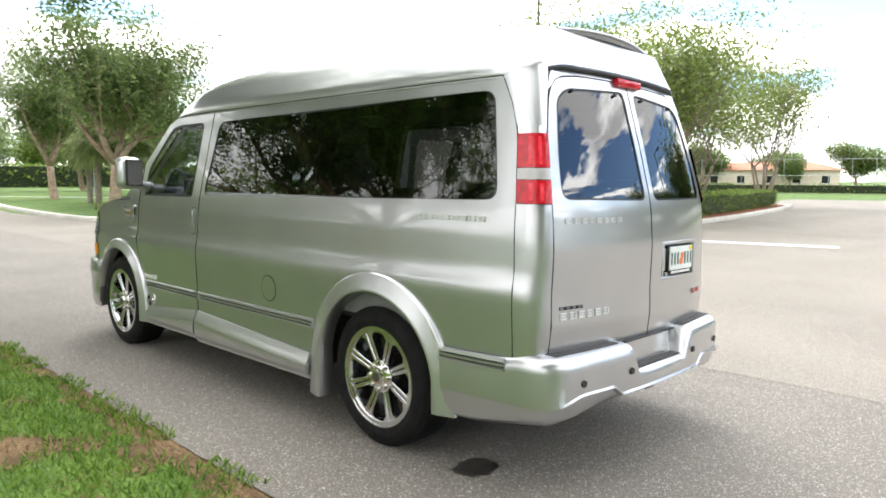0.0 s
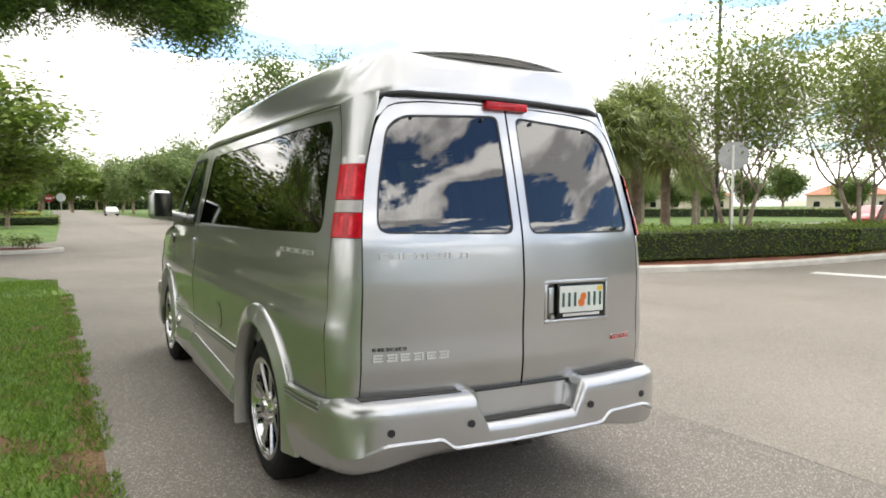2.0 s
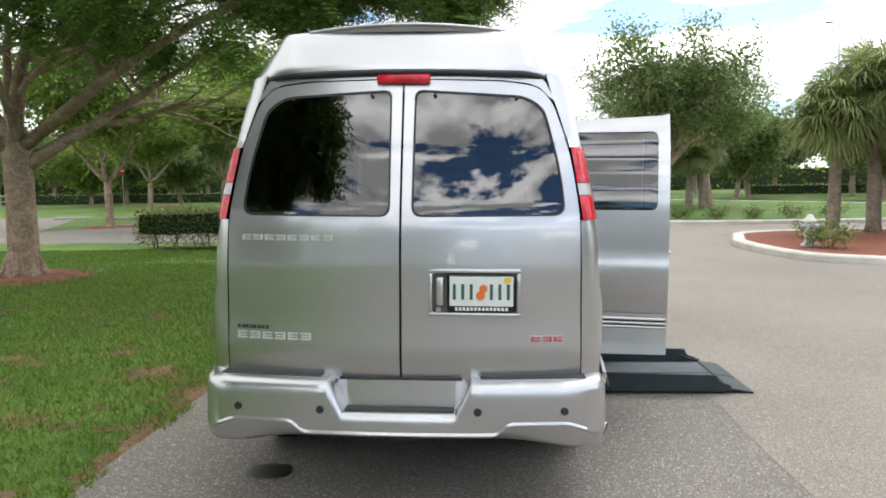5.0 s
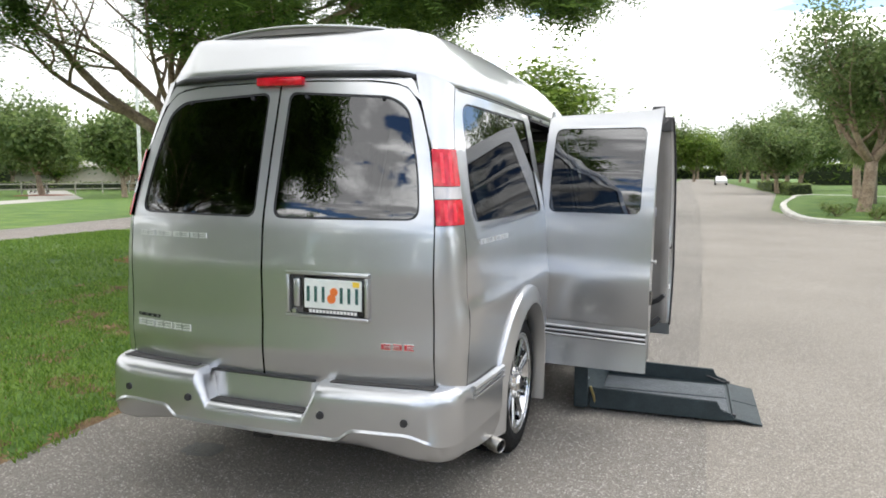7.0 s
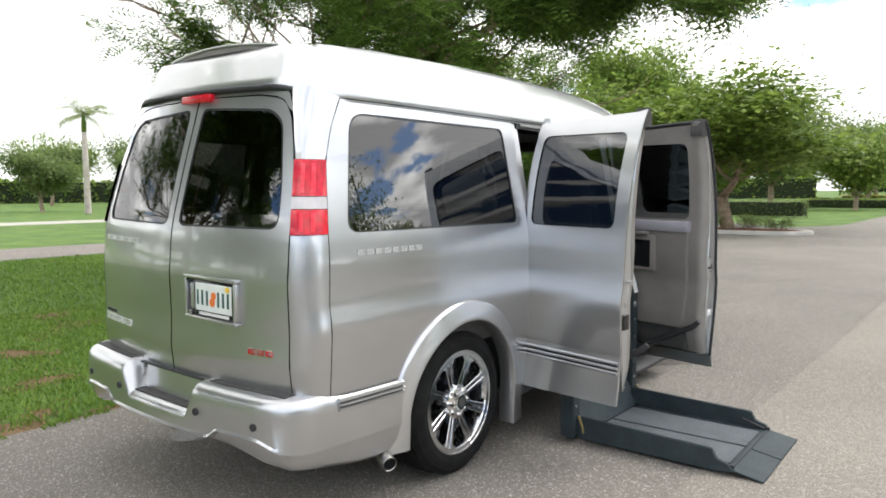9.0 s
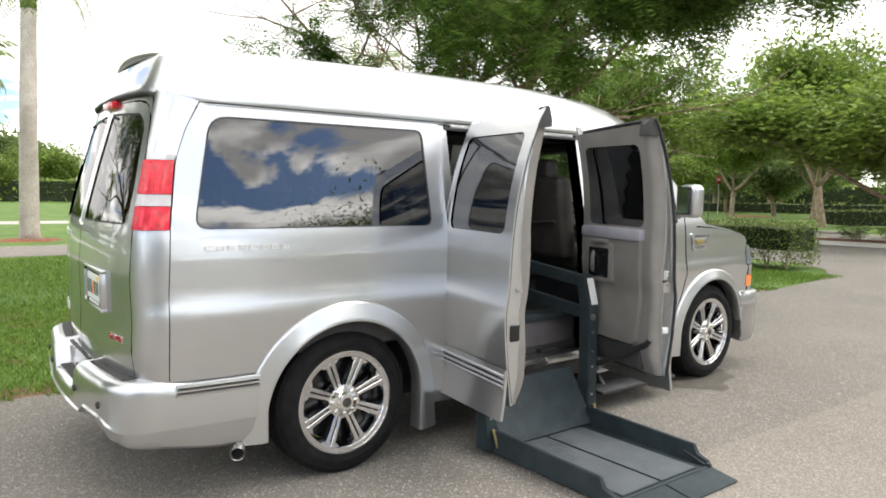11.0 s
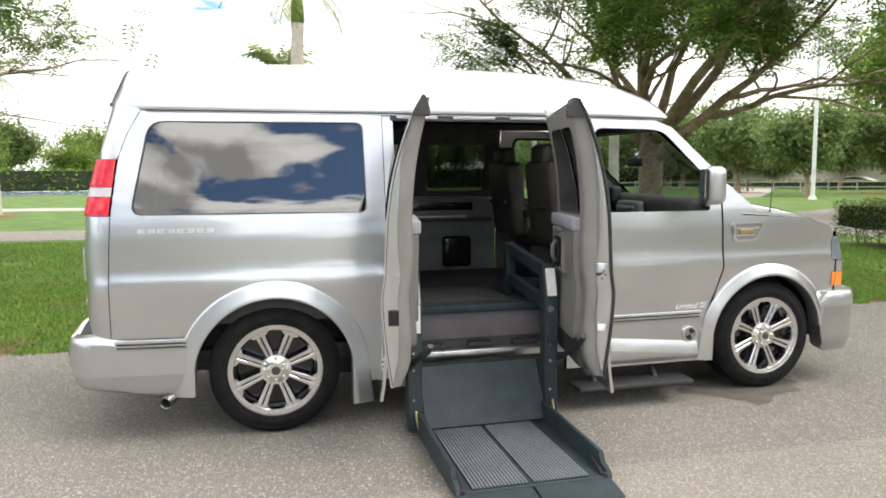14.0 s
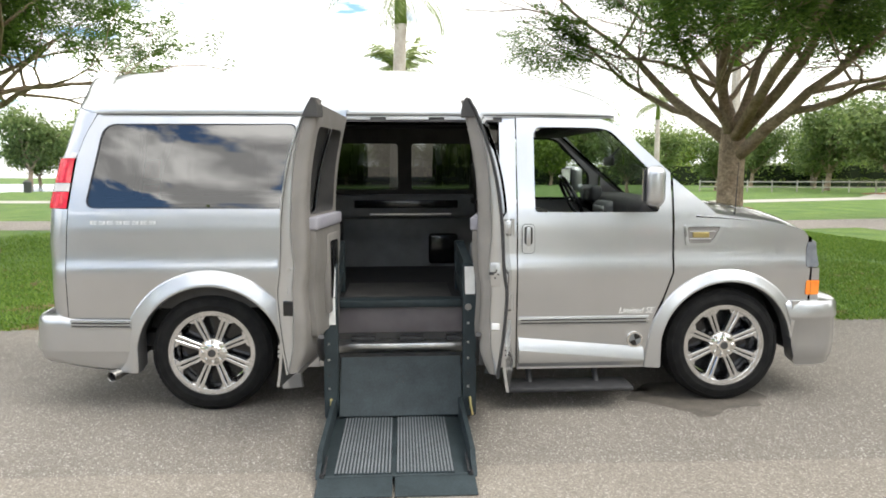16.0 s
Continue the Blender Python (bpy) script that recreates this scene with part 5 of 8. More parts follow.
# rear doors
for sx in (1, -1):
    e = [(sx * 0.005, 0.634), (sx * 0.783, 0.640), (sx * 0.776, 1.0), (sx * 0.772, 1.35), (sx * 0.748, 1.52), (sx * 0.72, 1.66), (sx * 0.66, 1.84), (sx * 0.60, 1.915), (sx * 0.45, 1.938), (sx * 0.005, 1.948)]
    wl_ = rounded([(sx * 0.045, 1.345), (sx * 0.712, 1.35), (sx * 0.69, 1.55), (sx * 0.622, 1.82), (sx * 0.54, 1.875), (sx * 0.05, 1.903)], [0.05, 0.06, 0.2, 0.12, 0.08, 0.04])
    loops = [rounded(e, [0.01, 0.03, 0.0, 0.08, 0.1, 0.12, 0.1, 0.08, 0.08, 0.01], 5), wl_]
    if sx == 1:
        rec = rounded([(0.135, 0.935), (0.50, 0.935), (0.50, 1.112), (0.135, 1.112)], 0.03, 4)
        loops.append(rec)
    rd = skin("rear_door", loops, rear, M_PAINT, van, "rear door with dark tinted window", flip=1, step=0.045)
    window("rear_window", wl_, rear, 1, rd, M_TINT, "dark tinted rear window")
    for hx in (0.14, 0.50):
        bm = bmesh.new()
        q = rear(sx * hx, 1.875 - 0.01 * (hx > 0.3))
        disc(bm, Matrix.Translation(q + Vector((0, 0.004, 0))) @ pose(0, 0, 0, 75, 0, 0), 0.009, 0.007, 0.012, 12)
        part("window_stud", bm, M_BLACK, rd)
    if sx == 1:
        # number plate recess
        bm = bmesh.new()
        for a, b, c, d in ((0.12, 0.515, 0.92, 0.938), (0.12, 0.515, 1.108, 1.126), (0.12, 0.138, 0.938, 1.108), (0.497, 0.515, 0.938, 1.108)):
            y = rear(0.3, 1.0).y
            boxy(bm, a, b, y - 0.010, y + 0.03, c, d, 0.006)
        sr = part("plate_surround", bm, M_SILVER, rd, "silver plate surround", smooth=40)
        y = rear(0.3, 1.0).y
        bm = bmesh.new()
        boxy(bm, 0.13, 0.505, y + 0.035, y + 0.045, 0.93, 1.115)
        part("recess_back", bm, M_TRIMGREY, sr)
        bm = bmesh.new()
        boxy(bm, 0.20, 0.495, y - 0.004, y + 0.03, 0.94, 1.105, 0.008)
        pl = part("number_plate", bm, M_GLOSSBLACK, rd, "number plate in a black frame", smooth=40)
        bm = bmesh.new()
        boxy(bm, 0.212, 0.484, y - 0.008, y + 0.0, 0.966, 1.094, 0.003)
        face = part("plate_face", bm, M_PLATE, pl)
        for i in range(6):
            bm = bmesh.new()
            x0 = 0.226 + i * 0.036 + (0.05 if i > 2 else 0)
            boxy(bm, x0, x0 + 0.013, y - 0.0105, y - 0.006, 0.995, 1.062)
            part("plate_bar", bm, M_PLATEGREEN, pl)
        bm = bmesh.new()
        disc(bm, pose(0.344, y - 0.0065, 1.012, 90, 0, 0), 0.02, 0.02, 0.004, 16)
        disc(bm, pose(0.356, y - 0.0065, 1.042, 90, 0, 0), 0.018, 0.018, 0.004, 16)
        part("plate_emblem", bm, M_ORANGE, pl)
        bm = bmesh.new()
        boxy(bm, 0.445, 0.475, y - 0.0105, y - 0.006, 1.068, 1.09)
        part("plate_sticker", bm, M_YELLOW, pl)
        bm = bmesh.new()
        for i in range(14):
            boxy(bm, 0.235 + i * 0.0165, 0.247 + i * 0.0165, y - 0.0065, y - 0.002, 0.947, 0.961)
        part("frame_bar", bm, M_LABEL, pl)
        bm = bmesh.new()
        boxy(bm, 0.152, 0.185, y + 0.002, y + 0.03, 0.965, 1.09, 0.008)
        part("door_handle", bm, M_SILVER, rd, smooth=40)
        bm = bmesh.new()
        disc(bm, pose(0.165, y - 0.004, 0.95, 90, 0, 0), 0.012, 0.011, 0.01, 16)
        part("lock", bm, M_STEEL, rd, smooth=40)


def badge(parent, place, n, w, h, mat, name="badge_letter", step=1.25, along=(1, 0, 0), out=(0, -1, 0)):
    """Raised metal letters, kept as plain blocks with a slot, each on its own."""
    al, ou = Vector(along), Vector(out)
    for i in range(n):
        bm = bmesh.new()
        for dz0, dz1, a0, a1 in ((0, 0.22, 0, 1), (0.78, 1.0, 0, 1), (0.0, 1.0, 0, 0.2) if i % 2 == 0 else (0.0, 1.0, 0.8, 1.0), (0.4, 0.58, 0.1, 0.9)):
            u0, u1 = i * w * step + a0 * w, i * w * step + a1 * w
            p = place(u0 + (u1 - u0) / 2, dz0 * h)
            q0 = p - al * (u1 - u0) / 2 - ou * 0.004
            q1 = p + al * (u1 - u0) / 2 + ou * 0.004
            boxy(bm, min(q0.x, q1.x), max(q0.x, q1.x), min(q0.y, q1.y), max(q0.y, q1.y), p.z, p.z + (dz1 - dz0) * h)
        part(name, bm, mat, parent)


badge(van, lambda u, z: rear(-0.705 + u, 1.243 + z), 8, 0.040, 0.024, M_BADGE, step=1.32)
badge(van, lambda u, z: rear(-0.735 + u, 0.806 + z), 6, 0.046, 0.032, M_BADGE, step=1.28)
badge(van, lambda u, z: rear(-0.735 + u, 0.852 + z), 8, 0.014, 0.014, M_BLACK, step=1.35)
badge(van, lambda u, z: rear(0.56 + u, 0.805 + z), 3, 0.042, 0.03, M_CHROME, step=1.18)
badge(van, lambda u, z: rear(0.564 + u, 0.809 + z) + Vector((0, -0.003, 0)), 3, 0.038, 0.022, M_BADGERED, step=1.3)
badge(van, lambda u, z: side(1)(-0.70 + u, 1.233 + z), 8, 0.040, 0.022, M_BADGE, step=1.32, along=(0, 1, 0), out=(1, 0, 0))
badge(van, lambda u, z: side(-1)(-0.28 - u, 1.243 + z), 8, 0.040, 0.022, M_BADGE, step=1.32, along=(0, 1, 0), out=(-1, 0, 0))

# rear header with the high brake light
hq = [(0.0, 1.954), (0.44, 1.945), (0.55, 1.932), (0.602, 1.912), (0.636, 1.876), (0.668, 1.852), (0.650, 1.89), (0.628, 1.935), (0.60, 1.965), (0.4, 1.985), (0.0, 1.994)]
hd = dense(hq[:10] + [(0.0, 1.994)] + [(-a, b) for a, b in hq[1:10][::-1]])
skin("rear_header", [hd], lambda x, z: rear(x, z) + Vector((0, 0.0, 0)), M_PAINT, van, flip=1)
bm = bmesh.new()
yb = rear(0, 1.955).y
boxy(bm, -0.118, 0.118, yb - 0.030, yb + 0.03, 1.930, 1.968, 0.006)
part("high_brake_light", bm, M_RED, van, "red high-mounted brake light", smooth=40)

# fibreglass high top
ztop = curve_of([(-0.86, 2.17), (-0.67, 2.195), (-0.3, 2.225), (0.4, 2.242), (0.97, 2.245), (1.74, 2.232), (2.21, 2.185), (2.42, 2.138), (2.56, 2.092), (2.64, 2.052), (2.69, 2.005), (2.715, 1.95)], 0.025)
tw_front = curve_of([(1.6, 0.0), (2.0, 0.0), (2.4, 0.02), (2.78, 0.085)], 0.1)


def tw(y):
    """Half width of the high top's foot: flush with the body below."""
    return half_w(1.93) * (taper(y) if y < 2 else 1.0) + 0.004 - tw_front(y)


YT = -0.60
SIDE_IN = [(0.0, 0.0), (0.05, -0.003), (0.2, 0.012), (0.48, 0.068), (0.53, 0.078), (0.62, 0.095), (0.85, 0.155), (0.95, 0.195), (1.0, 0.255)]
REAR_IN = [(0.0, 0.0), (0.05, -0.001), (0.2, 0.014), (0.48, 0.042), (0.53, 0.047), (0.62, 0.056), (0.85, 0.078), (0.95, 0.092), (1.0, 0.125)]


def foot_plan():
    """The high top's foot on the right, from its front tip round the corner to the middle of the rear: x, y, z, rear-ness."""
    pts = [(tw(y), y, 1.93, 0.0) for y in list(np.linspace(2.715, 2.28, 14)) + list(np.linspace(2.2, YT, 24))]
    p0, p1, p2 = Vector((tw(YT), YT)), Vector((tw(YT) - 0.03, -0.872)), Vector((0.44, -0.875))
    for i in range(1, 19):
        t = i / 18
        p = p0 * (1 - t) ** 2 + p1 * 2 * t * (1 - t) + p2 * t * t
        pts.append((p.x, p.y, 1.93 + 0.05 * ease(0.15, 0.9, t), ease(0.05, 0.85, t)))
    for x in (0.38, 0.3, 0.2, 0.1, 0.0):
        pts.append((x, -0.889 + 0.014 * (x / 0.44) ** 2, 1.98 + 0.007 * (1 - (x / 0.44) ** 2), 1.0))
    return pts


foot = foot_plan()
bm = bmesh.new()
sides_ = {}
NF = len(foot)
for sx in (1, -1):
    grid = []
    for i, (x, y, zb, w) in enumerate(foot):
        if sx == -1 and i == NF - 1:
            grid.append(sides_[1][-1])
            continue
        a, b = foot[max(i - 1, 0)], foot[min(i + 1, NF - 1)]
        d = Vector((b[0] - a[0], b[1] - a[1])).normalized() if i < NF - 1 else Vector((-1, 0))
        nn = Vector((d.y, -d.x)) if Vector((d.y, -d.x)).dot(Vector((-x, 1.0 - y))) > 0 else Vector((-d.y, d.x))
        h = max(ztop(y + 0.1 * w) - zb, 0.012)
        f = min(1.0, h / 0.3) if w == 0 else 1.0
        col = []
        for (hs, si), (_, ri) in zip(SIDE_IN, REAR_IN):
            q = (si * f) * (1 - w) + ri * w
            col.append(bm.verts.new((sx * max(x + nn.x * q, 0.0), y + nn.y * q, zb + h * hs)))
        grid.append(col)
    sides_[sx] = grid
    for a, b in zip(grid, grid[1:]):
        for j in range(len(SIDE_IN) - 1):
            bm.faces.new((a[j], a[j + 1], b[j + 1], b[j]))
NC = 10
last = None
for i in range(NF - 1):
    r, l = sides_[1][i][-1], sides_[-1][i][-1]
    rise = 0.075 * max(r.co.z - 1.93, 0.0) * min(1.0, abs(r.co.x) / 0.4)
    row = [r] + [bm.verts.new(r.co.lerp(l.co, j / NC) + Vector((0, 0, rise * (1 - (2 * j / NC - 1) ** 2)))) for j in range(1, NC)] + [l]
    if last:
        for j in range(NC):
            bm.faces.new((last[j], last[j + 1], row[j + 1], row[j]))
    last = row
tip = sides_[1][-1][-1]
for j in range(NC):
    bm.faces.new((last[j], last[j + 1], tip))
part("high_top", bm, M_SILVER, van, "moulded fibreglass high roof, light silver", smooth=50)
# recessed strip along the roof's rear edge
bm = bmesh.new()
vs = []
rim = []
for i in range(25):
    x = -0.45 + 0.90 * i / 24
    c = 1 - (x / 0.45) ** 2
    y = -0.759 - 0.042 * c
    vs.append([bm.verts.new(q) for q in ((x, y + 0.02, 2.172), (x, y - 0.002, 2.174), (x, y, 2.176 + 0.024 * c), (x, y + 0.03, 2.178 + 0.026 * c))])
    rim.append((x, y - 0.001, 2.181 + 0.026 * c))
for a, b in zip(vs, vs[1:]):
    for j in range(3):
        bm.faces.new((a[j], b[j], b[j + 1], a[j + 1]))
lip = part("roof_lip", bm, M_TRIMGREY, van, "dark grey strip under the rear roof edge", smooth=40)
bm = bmesh.new()
tube(bm, rim, 0.007, 8)
part("lip_edge", bm, M_SILVER, lip, "silver edge", smooth=60)
# dark joint under the high top
bm = bmesh.new()
for sx in (1, -1):
    tube(bm, [(sx * (x - 0.001), y + 0.002 * w, z - 0.011) for x, y, z, w in foot[1:42]], 0.005, 6)
gut = part("roof_gutter", bm, M_PAINT, van, smooth=50)
# the rail's shadow line, laid along it as a black bead
bm = bmesh.new()
for sx in (1, -1):
    tube(bm, [(sx * (x - 0.002), y + 0.004 * w, z - 0.003) for x, y, z, w in foot[1:42]], 0.0045, 6)
part("gutter_shadow", bm, M_BLACK, gut, "thin black bead drawing the rail's shadow line", smooth=50)
bm = bmesh.new()
rim = [Vector((x * 0.988, y + 0.002, z - 0.006)) for x, y, z, w in foot[43:]]
fat = [min(0.0145, 0.003 + 0.0025 * i) for i in range(len(rim))]
tube(bm, rim + [Vector((-p.x, p.y, p.z)) for p in rim[:-1][::-1]], fat + fat[:-1][::-1], 8)
part("rear_gutter", bm, M_BLACK, van, "black rubber joint under the high roof", smooth=50)

# windscreen, pillars, bonnet, nose
def screen(u, v):
    """u across, v from foot (0) to head (1)."""
    b = 0.79 - 0.09 * v
    y = 3.50 - 0.82 * v - (0.16 - 0.05 * v) * (u * u)
    return Vector((u * b, y, 1.27 + 0.64 * v - 0.02 * u * u))


wsl = rounded([(-0.955, 0.04), (0.955, 0.04), (0.955, 0.95), (-0.955, 0.95)], 0.05, 4, 0.1)
skin("windscreen", [wsl], screen, M_GLASS, van, "clear sloping windscreen", flange=0, step=0.12)
skin("windscreen_frame", [dense([(-1.015, -0.03), (1.015, -0.03), (1.015, 1.02), (-1.015, 1.02)], 0.1), wsl], screen, M_PAINT, van, flange=0.02, step=0.12)


def hood(u, v):
    """u across, v from windscreen (0) to nose (1)."""
    y = 3.20 + 0.23 * (1 - u * u) * (1 - v) + 0.80 * v + 0.10 * (1 - u * u) * v
    sy = side(1)(min(y, 4.0), 1.2).x
    z = 1.29 - 0.016 * abs(u) ** 10 - 0.045 * v - 0.06 * v ** 2 - 0.05 * v ** 9 + 0.06 * (1 - abs(u) ** 2.2)
    return Vector((u * (sy - 0.004), y, z))


skin("bonnet", [dense([(-1, 0), (1, 0), (1, 1), (-1, 1)], 0.08)], hood, M_PAINT, van, flange=0.03, step=0.1)


bm = bmesh.new()
cw = []
for i in range(17):
    u = -1 + i / 8
    a, b = screen(u, -0.02), hood(u, 0.03)
    cw.append([bm.verts.new(p) for p in (a + Vector((0, -0.02, -0.004)), a.lerp(b, 0.5) - Vector((0, 0, 0.025)), b - Vector((0, 0, 0.008)))])
for a, b in zip(cw, cw[1:]):
    for j in range(2):
        bm.faces.new((a[j], b[j], b[j + 1], a[j + 1]))
part("cowl", bm, M_BLACK, van, "black plastic cowl below the windscreen", smooth=50)


def nose(u, v):
    sy = side(1)(3.94, max(0.62 + 0.52 * v, 0.6)).x
    return Vector((u * sy, 4.01 + 0.14 * (1 - u * u), 0.60 + 0.525 * v))


skin("nose_panel", [dense([(-1, 0), (1, 0), (1, 1), (-1, 1)], 0.1)], nose, M_PAINT, van, flange=0.02, step=0.12, flip=-1)
bm = bmesh.new()
boxy(bm, -0.5, 0.5, 4.14, 4.17, 0.78, 1.08, 0.02)
part("grille", bm, M_CHROME, van, "chrome front grille", smooth=40)
for sx in (1, -1):
    SO = side(sx, 0.004)
    skin("headlight", [rounded([(3.968, 0.925), (4.06, 0.925), (4.042, 1.075), (3.985, 1.10), (3.972, 1.05)], 0.02, 3, 0.03)], SO, M_LAMPGREY, van, "smoked grey headlamp lens", flip=sx, flange=0.03)
    skin("turn_signal", [rounded([(3.975, 0.735), (4.07, 0.735), (4.07, 0.835), (3.975, 0.835)], 0.012, 3, 0.03)], SO, M_AMBER, van, "amber turn signal", flip=sx, flange=0.03)
    skin("lamp_panel", [dense([(3.975, 0.69), (4.072, 0.69), (4.066, 0.92), (3.975, 0.92)], 0.03)], side(sx, 0.0), M_PAINT, van, flip=sx, flange=0.03)
    bm = bmesh.new()
    boxy(bm, *(sorted((sx * 0.55, sx * 0.83))), 3.98, 4.09, 0.70, 1.10, 0.03)
    part("lamp_housing", bm, M_PANELGREY, van, smooth=40)


# bumpers
def sweep(name, outline, sections, material, label, sm=35):
    """A bumper: a vertical section carried along a plan curve. outline: (x, y, nx, ny); sections: (out, z) closed loops, one or one for each place."""
    bm = bmesh.new()
    rings = []
    for i, (x, y, nx, ny) in enumerate(outline):
        sec = sections(i / (len(outline) - 1), x, y)
        rings.append([bm.verts.new((x + nx * o, y + ny * o, z)) for o, z in sec])
    q = len(rings[0])
    for a, b in zip(rings, rings[1:]):
        for j in range(q):
            bm.faces.new((a[j], b[j], b[(j + 1) % q], a[(j + 1) % q]))
    for r in (rings[0], rings[-1]):
        bm.faces.new(r)
    return part(name, bm, material, van, label, smooth=sm)


def bumper_plan():
    """Left side, round the back, to the right side."""
    half = [(0.945 * taper(y), y) for y in np.linspace(-0.44, -0.90, 8)]
    p0, p1, p2 = Vector(half[-1]), Vector((0.895, -1.113)), Vector((0.66, -1.121))
    for i in range(1, 17):
        t = i / 16
        half.append(tuple(p0 * (1 - t) ** 2 + p1 * 2 * t * (1 - t) + p2 * t * t))
    xs = [0.60, 0.53, 0.48, 0.46, 0.44, 0.42, 0.40, 0.36, 0.309, 0.304, 0.246, 0.241, 0.18, 0.10]
    half += [(x, -1.163 + 0.042 * (x / 0.66) ** 2) for x in xs]
    pts = [(-x, y) for x, y in half] + [(0.0, -1.163)] + half[::-1]
    res = []
    for i in range(len(pts)):
        a, b = Vector(pts[max(i - 1, 0)]), Vector(pts[min(i + 1, len(pts) - 1)])
        d = (b - a).normalized()
        res.append((pts[i][0], pts[i][1], d.y, -d.x))
    return res


def bumper_sec(t, x, y):
    ax = abs(x)
    back = ease(-0.93, -1.113, y)
    top = 0.640 + 0.015 * ease(-0.78, -0.92, y)
    bot = 0.285 + 0.055 * ease(-0.6, -1.09, y) + 0.045 * ease(0.80, 0.45, ax) * back
    ridge = 0.427 + 0.046 * ease(0.40, 0.48, ax) - 0.05 * ease(0.70, 0.86, ax)
    k = 1 - ease(0.78, 0.86, ax) if y < -0.98 else 0.0
    ramp = max(0.0, min(1.0, (0.306 - ax) / 0.062)) * back
    t2 = top - 0.135 * ramp
    o = 0.012
    g = 1 - 0.4 * ramp
    zr = max(ridge, bot + 0.022)
    return [(-0.16, top - 0.012 * ramp), (-0.13 + 0.037 * ramp, top - 0.012 * ramp), (-0.122 + 0.042 * ramp, t2 + 0.004 * ramp), (-0.05 * g, t2), (-0.028 * g, t2 - 0.004 * g), (-0.011 * g, t2 - 0.013 * g), (0.003, t2 - 0.028 * g), (o * 0.8, t2 - 0.048 * g), (o, t2 - 0.072 * g), (o + 0.002, zr + 0.014), (o + 0.002 + 0.007 * k, zr + 0.004), (o + 0.002 + 0.007 * k, zr),
            (o - 0.016 * k, zr - 0.008), (o - 0.020 * k - 0.003, (zr * 0.45 + bot * 0.55) + 0.012), (o - 0.024 * k - 0.012, bot + 0.028), (o - 0.03 * k - 0.03, bot + 0.010), (o - 0.03 * k - 0.06, bot), (-0.16, bot + 0.012)]


rb = sweep("rear_bumper", bumper_plan(), bumper_sec, M_PAINT, "painted rear bumper with step and sensors", 28)
for x in (-0.70, -0.335, 0.335, 0.70):
    bm = bmesh.new()
    y = -1.163 + 0.042 * (abs(x) / 0.66) ** 2 - 0.016
    disc(bm, pose(x, y + 0.008, 0.532, 90, 0, 10 * (x / 0.7) ** 3), 0.018, 0.016, 0.014, 20)
    part("parking_sensor", bm, M_BLACK, rb, "round black parking sensor", smooth=40)
for x0, x1 in ((-0.80, -0.345), (0.345, 0.80)):
    bm = bmesh.new()
    for i in range(9):
        a = x0 + (x1 - x0) * i / 9
        b = x0 + (x1 - x0) * (i + 1) / 9
        y = -1.163 + 0.042 * (abs((a + b) / 2) / 0.66) ** 2
        q = -1.163 + 0.042 * (abs(b) / 0.66) ** 2
        p = -1.163 + 0.042 * (abs(a) / 0.66) ** 2
        ring = [bm.verts.new(v) for v in ((a, p + 0.055, 0.6585), (b, q + 0.055, 0.6585), (b, q + 0.135, 0.6585), (a, p + 0.135, 0.6585))]
        bm.faces.new(ring)
    bmesh.ops.remove_doubles(bm, verts=bm.verts, dist=0.001)
    bmesh.ops.solidify(bm, geom=bm.faces[:], thickness=0.005)
    part("step_pad", bm, M_STEPPAD, rb, "dark grey textured step pad")
bm = bmesh.new()
boxy(bm, -0.235, 0.235, -1.140, -1.085, 0.518, 0.526)
part("step_pad", bm, M_STEPPAD, rb, "dark grey textured step pad")
# black strip for the shade in the gap between the doors' foot and the step
bm = bmesh.new()
boxy(bm, -0.265, 0.265, -1.089, -1.07, 0.6435, 0.652)
part("door_gap_shade", bm, M_BLACK, rb, "black strip for the shaded gap under the doors")
# moulding on the bumper's sides, above the skirt
for sx in (1, -1):
    moulding(sx, -0.845, -0.46, 0.600, rb, off=0.021)
# tow hitch
bm = bmesh.new()
boxy(bm, -0.035, 0.035, -1.08, -0.8, 0.375, 0.435, 0.005)
boxy(bm, -0.30, 0.30, -1.0, -0.94, 0.36, 0.42, 0.005)
boxy(bm, -0.045, 0.045, -1.095, -1.07, 0.365, 0.445, 0.004)
part("tow_hitch", bm, M_GLOSSBLACK, van, "black steel tow hitch", smooth=40)
bm = bmesh.new()
boxy(bm, -0.022, 0.022, -1.097, -1.08, 0.382, 0.428)
part("tow_socket", bm, M_BLACK, van)

half = [(0.918, 3.83), (0.921, 3.845), (0.924, 3.862), (0.927, 3.882), (0.930, 3.905), (0.932, 3.93), (0.935, 3.96), (0.93, 4.06), (0.905, 4.15), (0.84, 4.225), (0.70, 4.28), (0.45, 4.305), (0.2, 4.315)]
pl = [(-a, b) for a, b in half] + half[::-1]
fb = []
for i in range(len(pl)):
    a, b = Vector(pl[max(i - 1, 0)]), Vector(pl[min(i + 1, len(pl) - 1)])
    d = (b - a).normalized()
    fb.append((pl[i][0], pl[i][1], -d.y, d.x))


def fb_sec(t, x, y):
    # the ends are cut back low down to clear the tyre
    k = ease(3.92, 3.82, y)
    low = 0.255 + 0.40 * k
    mid = max(0.40, low + 0.03)
    return [(-0.14, 0.70), (-0.03, 0.70), (-0.004, 0.694), (0.010, 0.675), (0.014, max(0.60, low + 0.035)), (0.014, max(0.578, low + 0.033)), (0.005, max(0.565, low + 0.031)), (0.005, mid), (-0.002, max(0.315, low + 0.02)), (-0.010, max(0.305, low + 0.015)), (-0.022, low), (-0.14, low + 0.01)]


sweep("front_bumper", fb, fb_sec, M_PAINT, "painted front bumper")

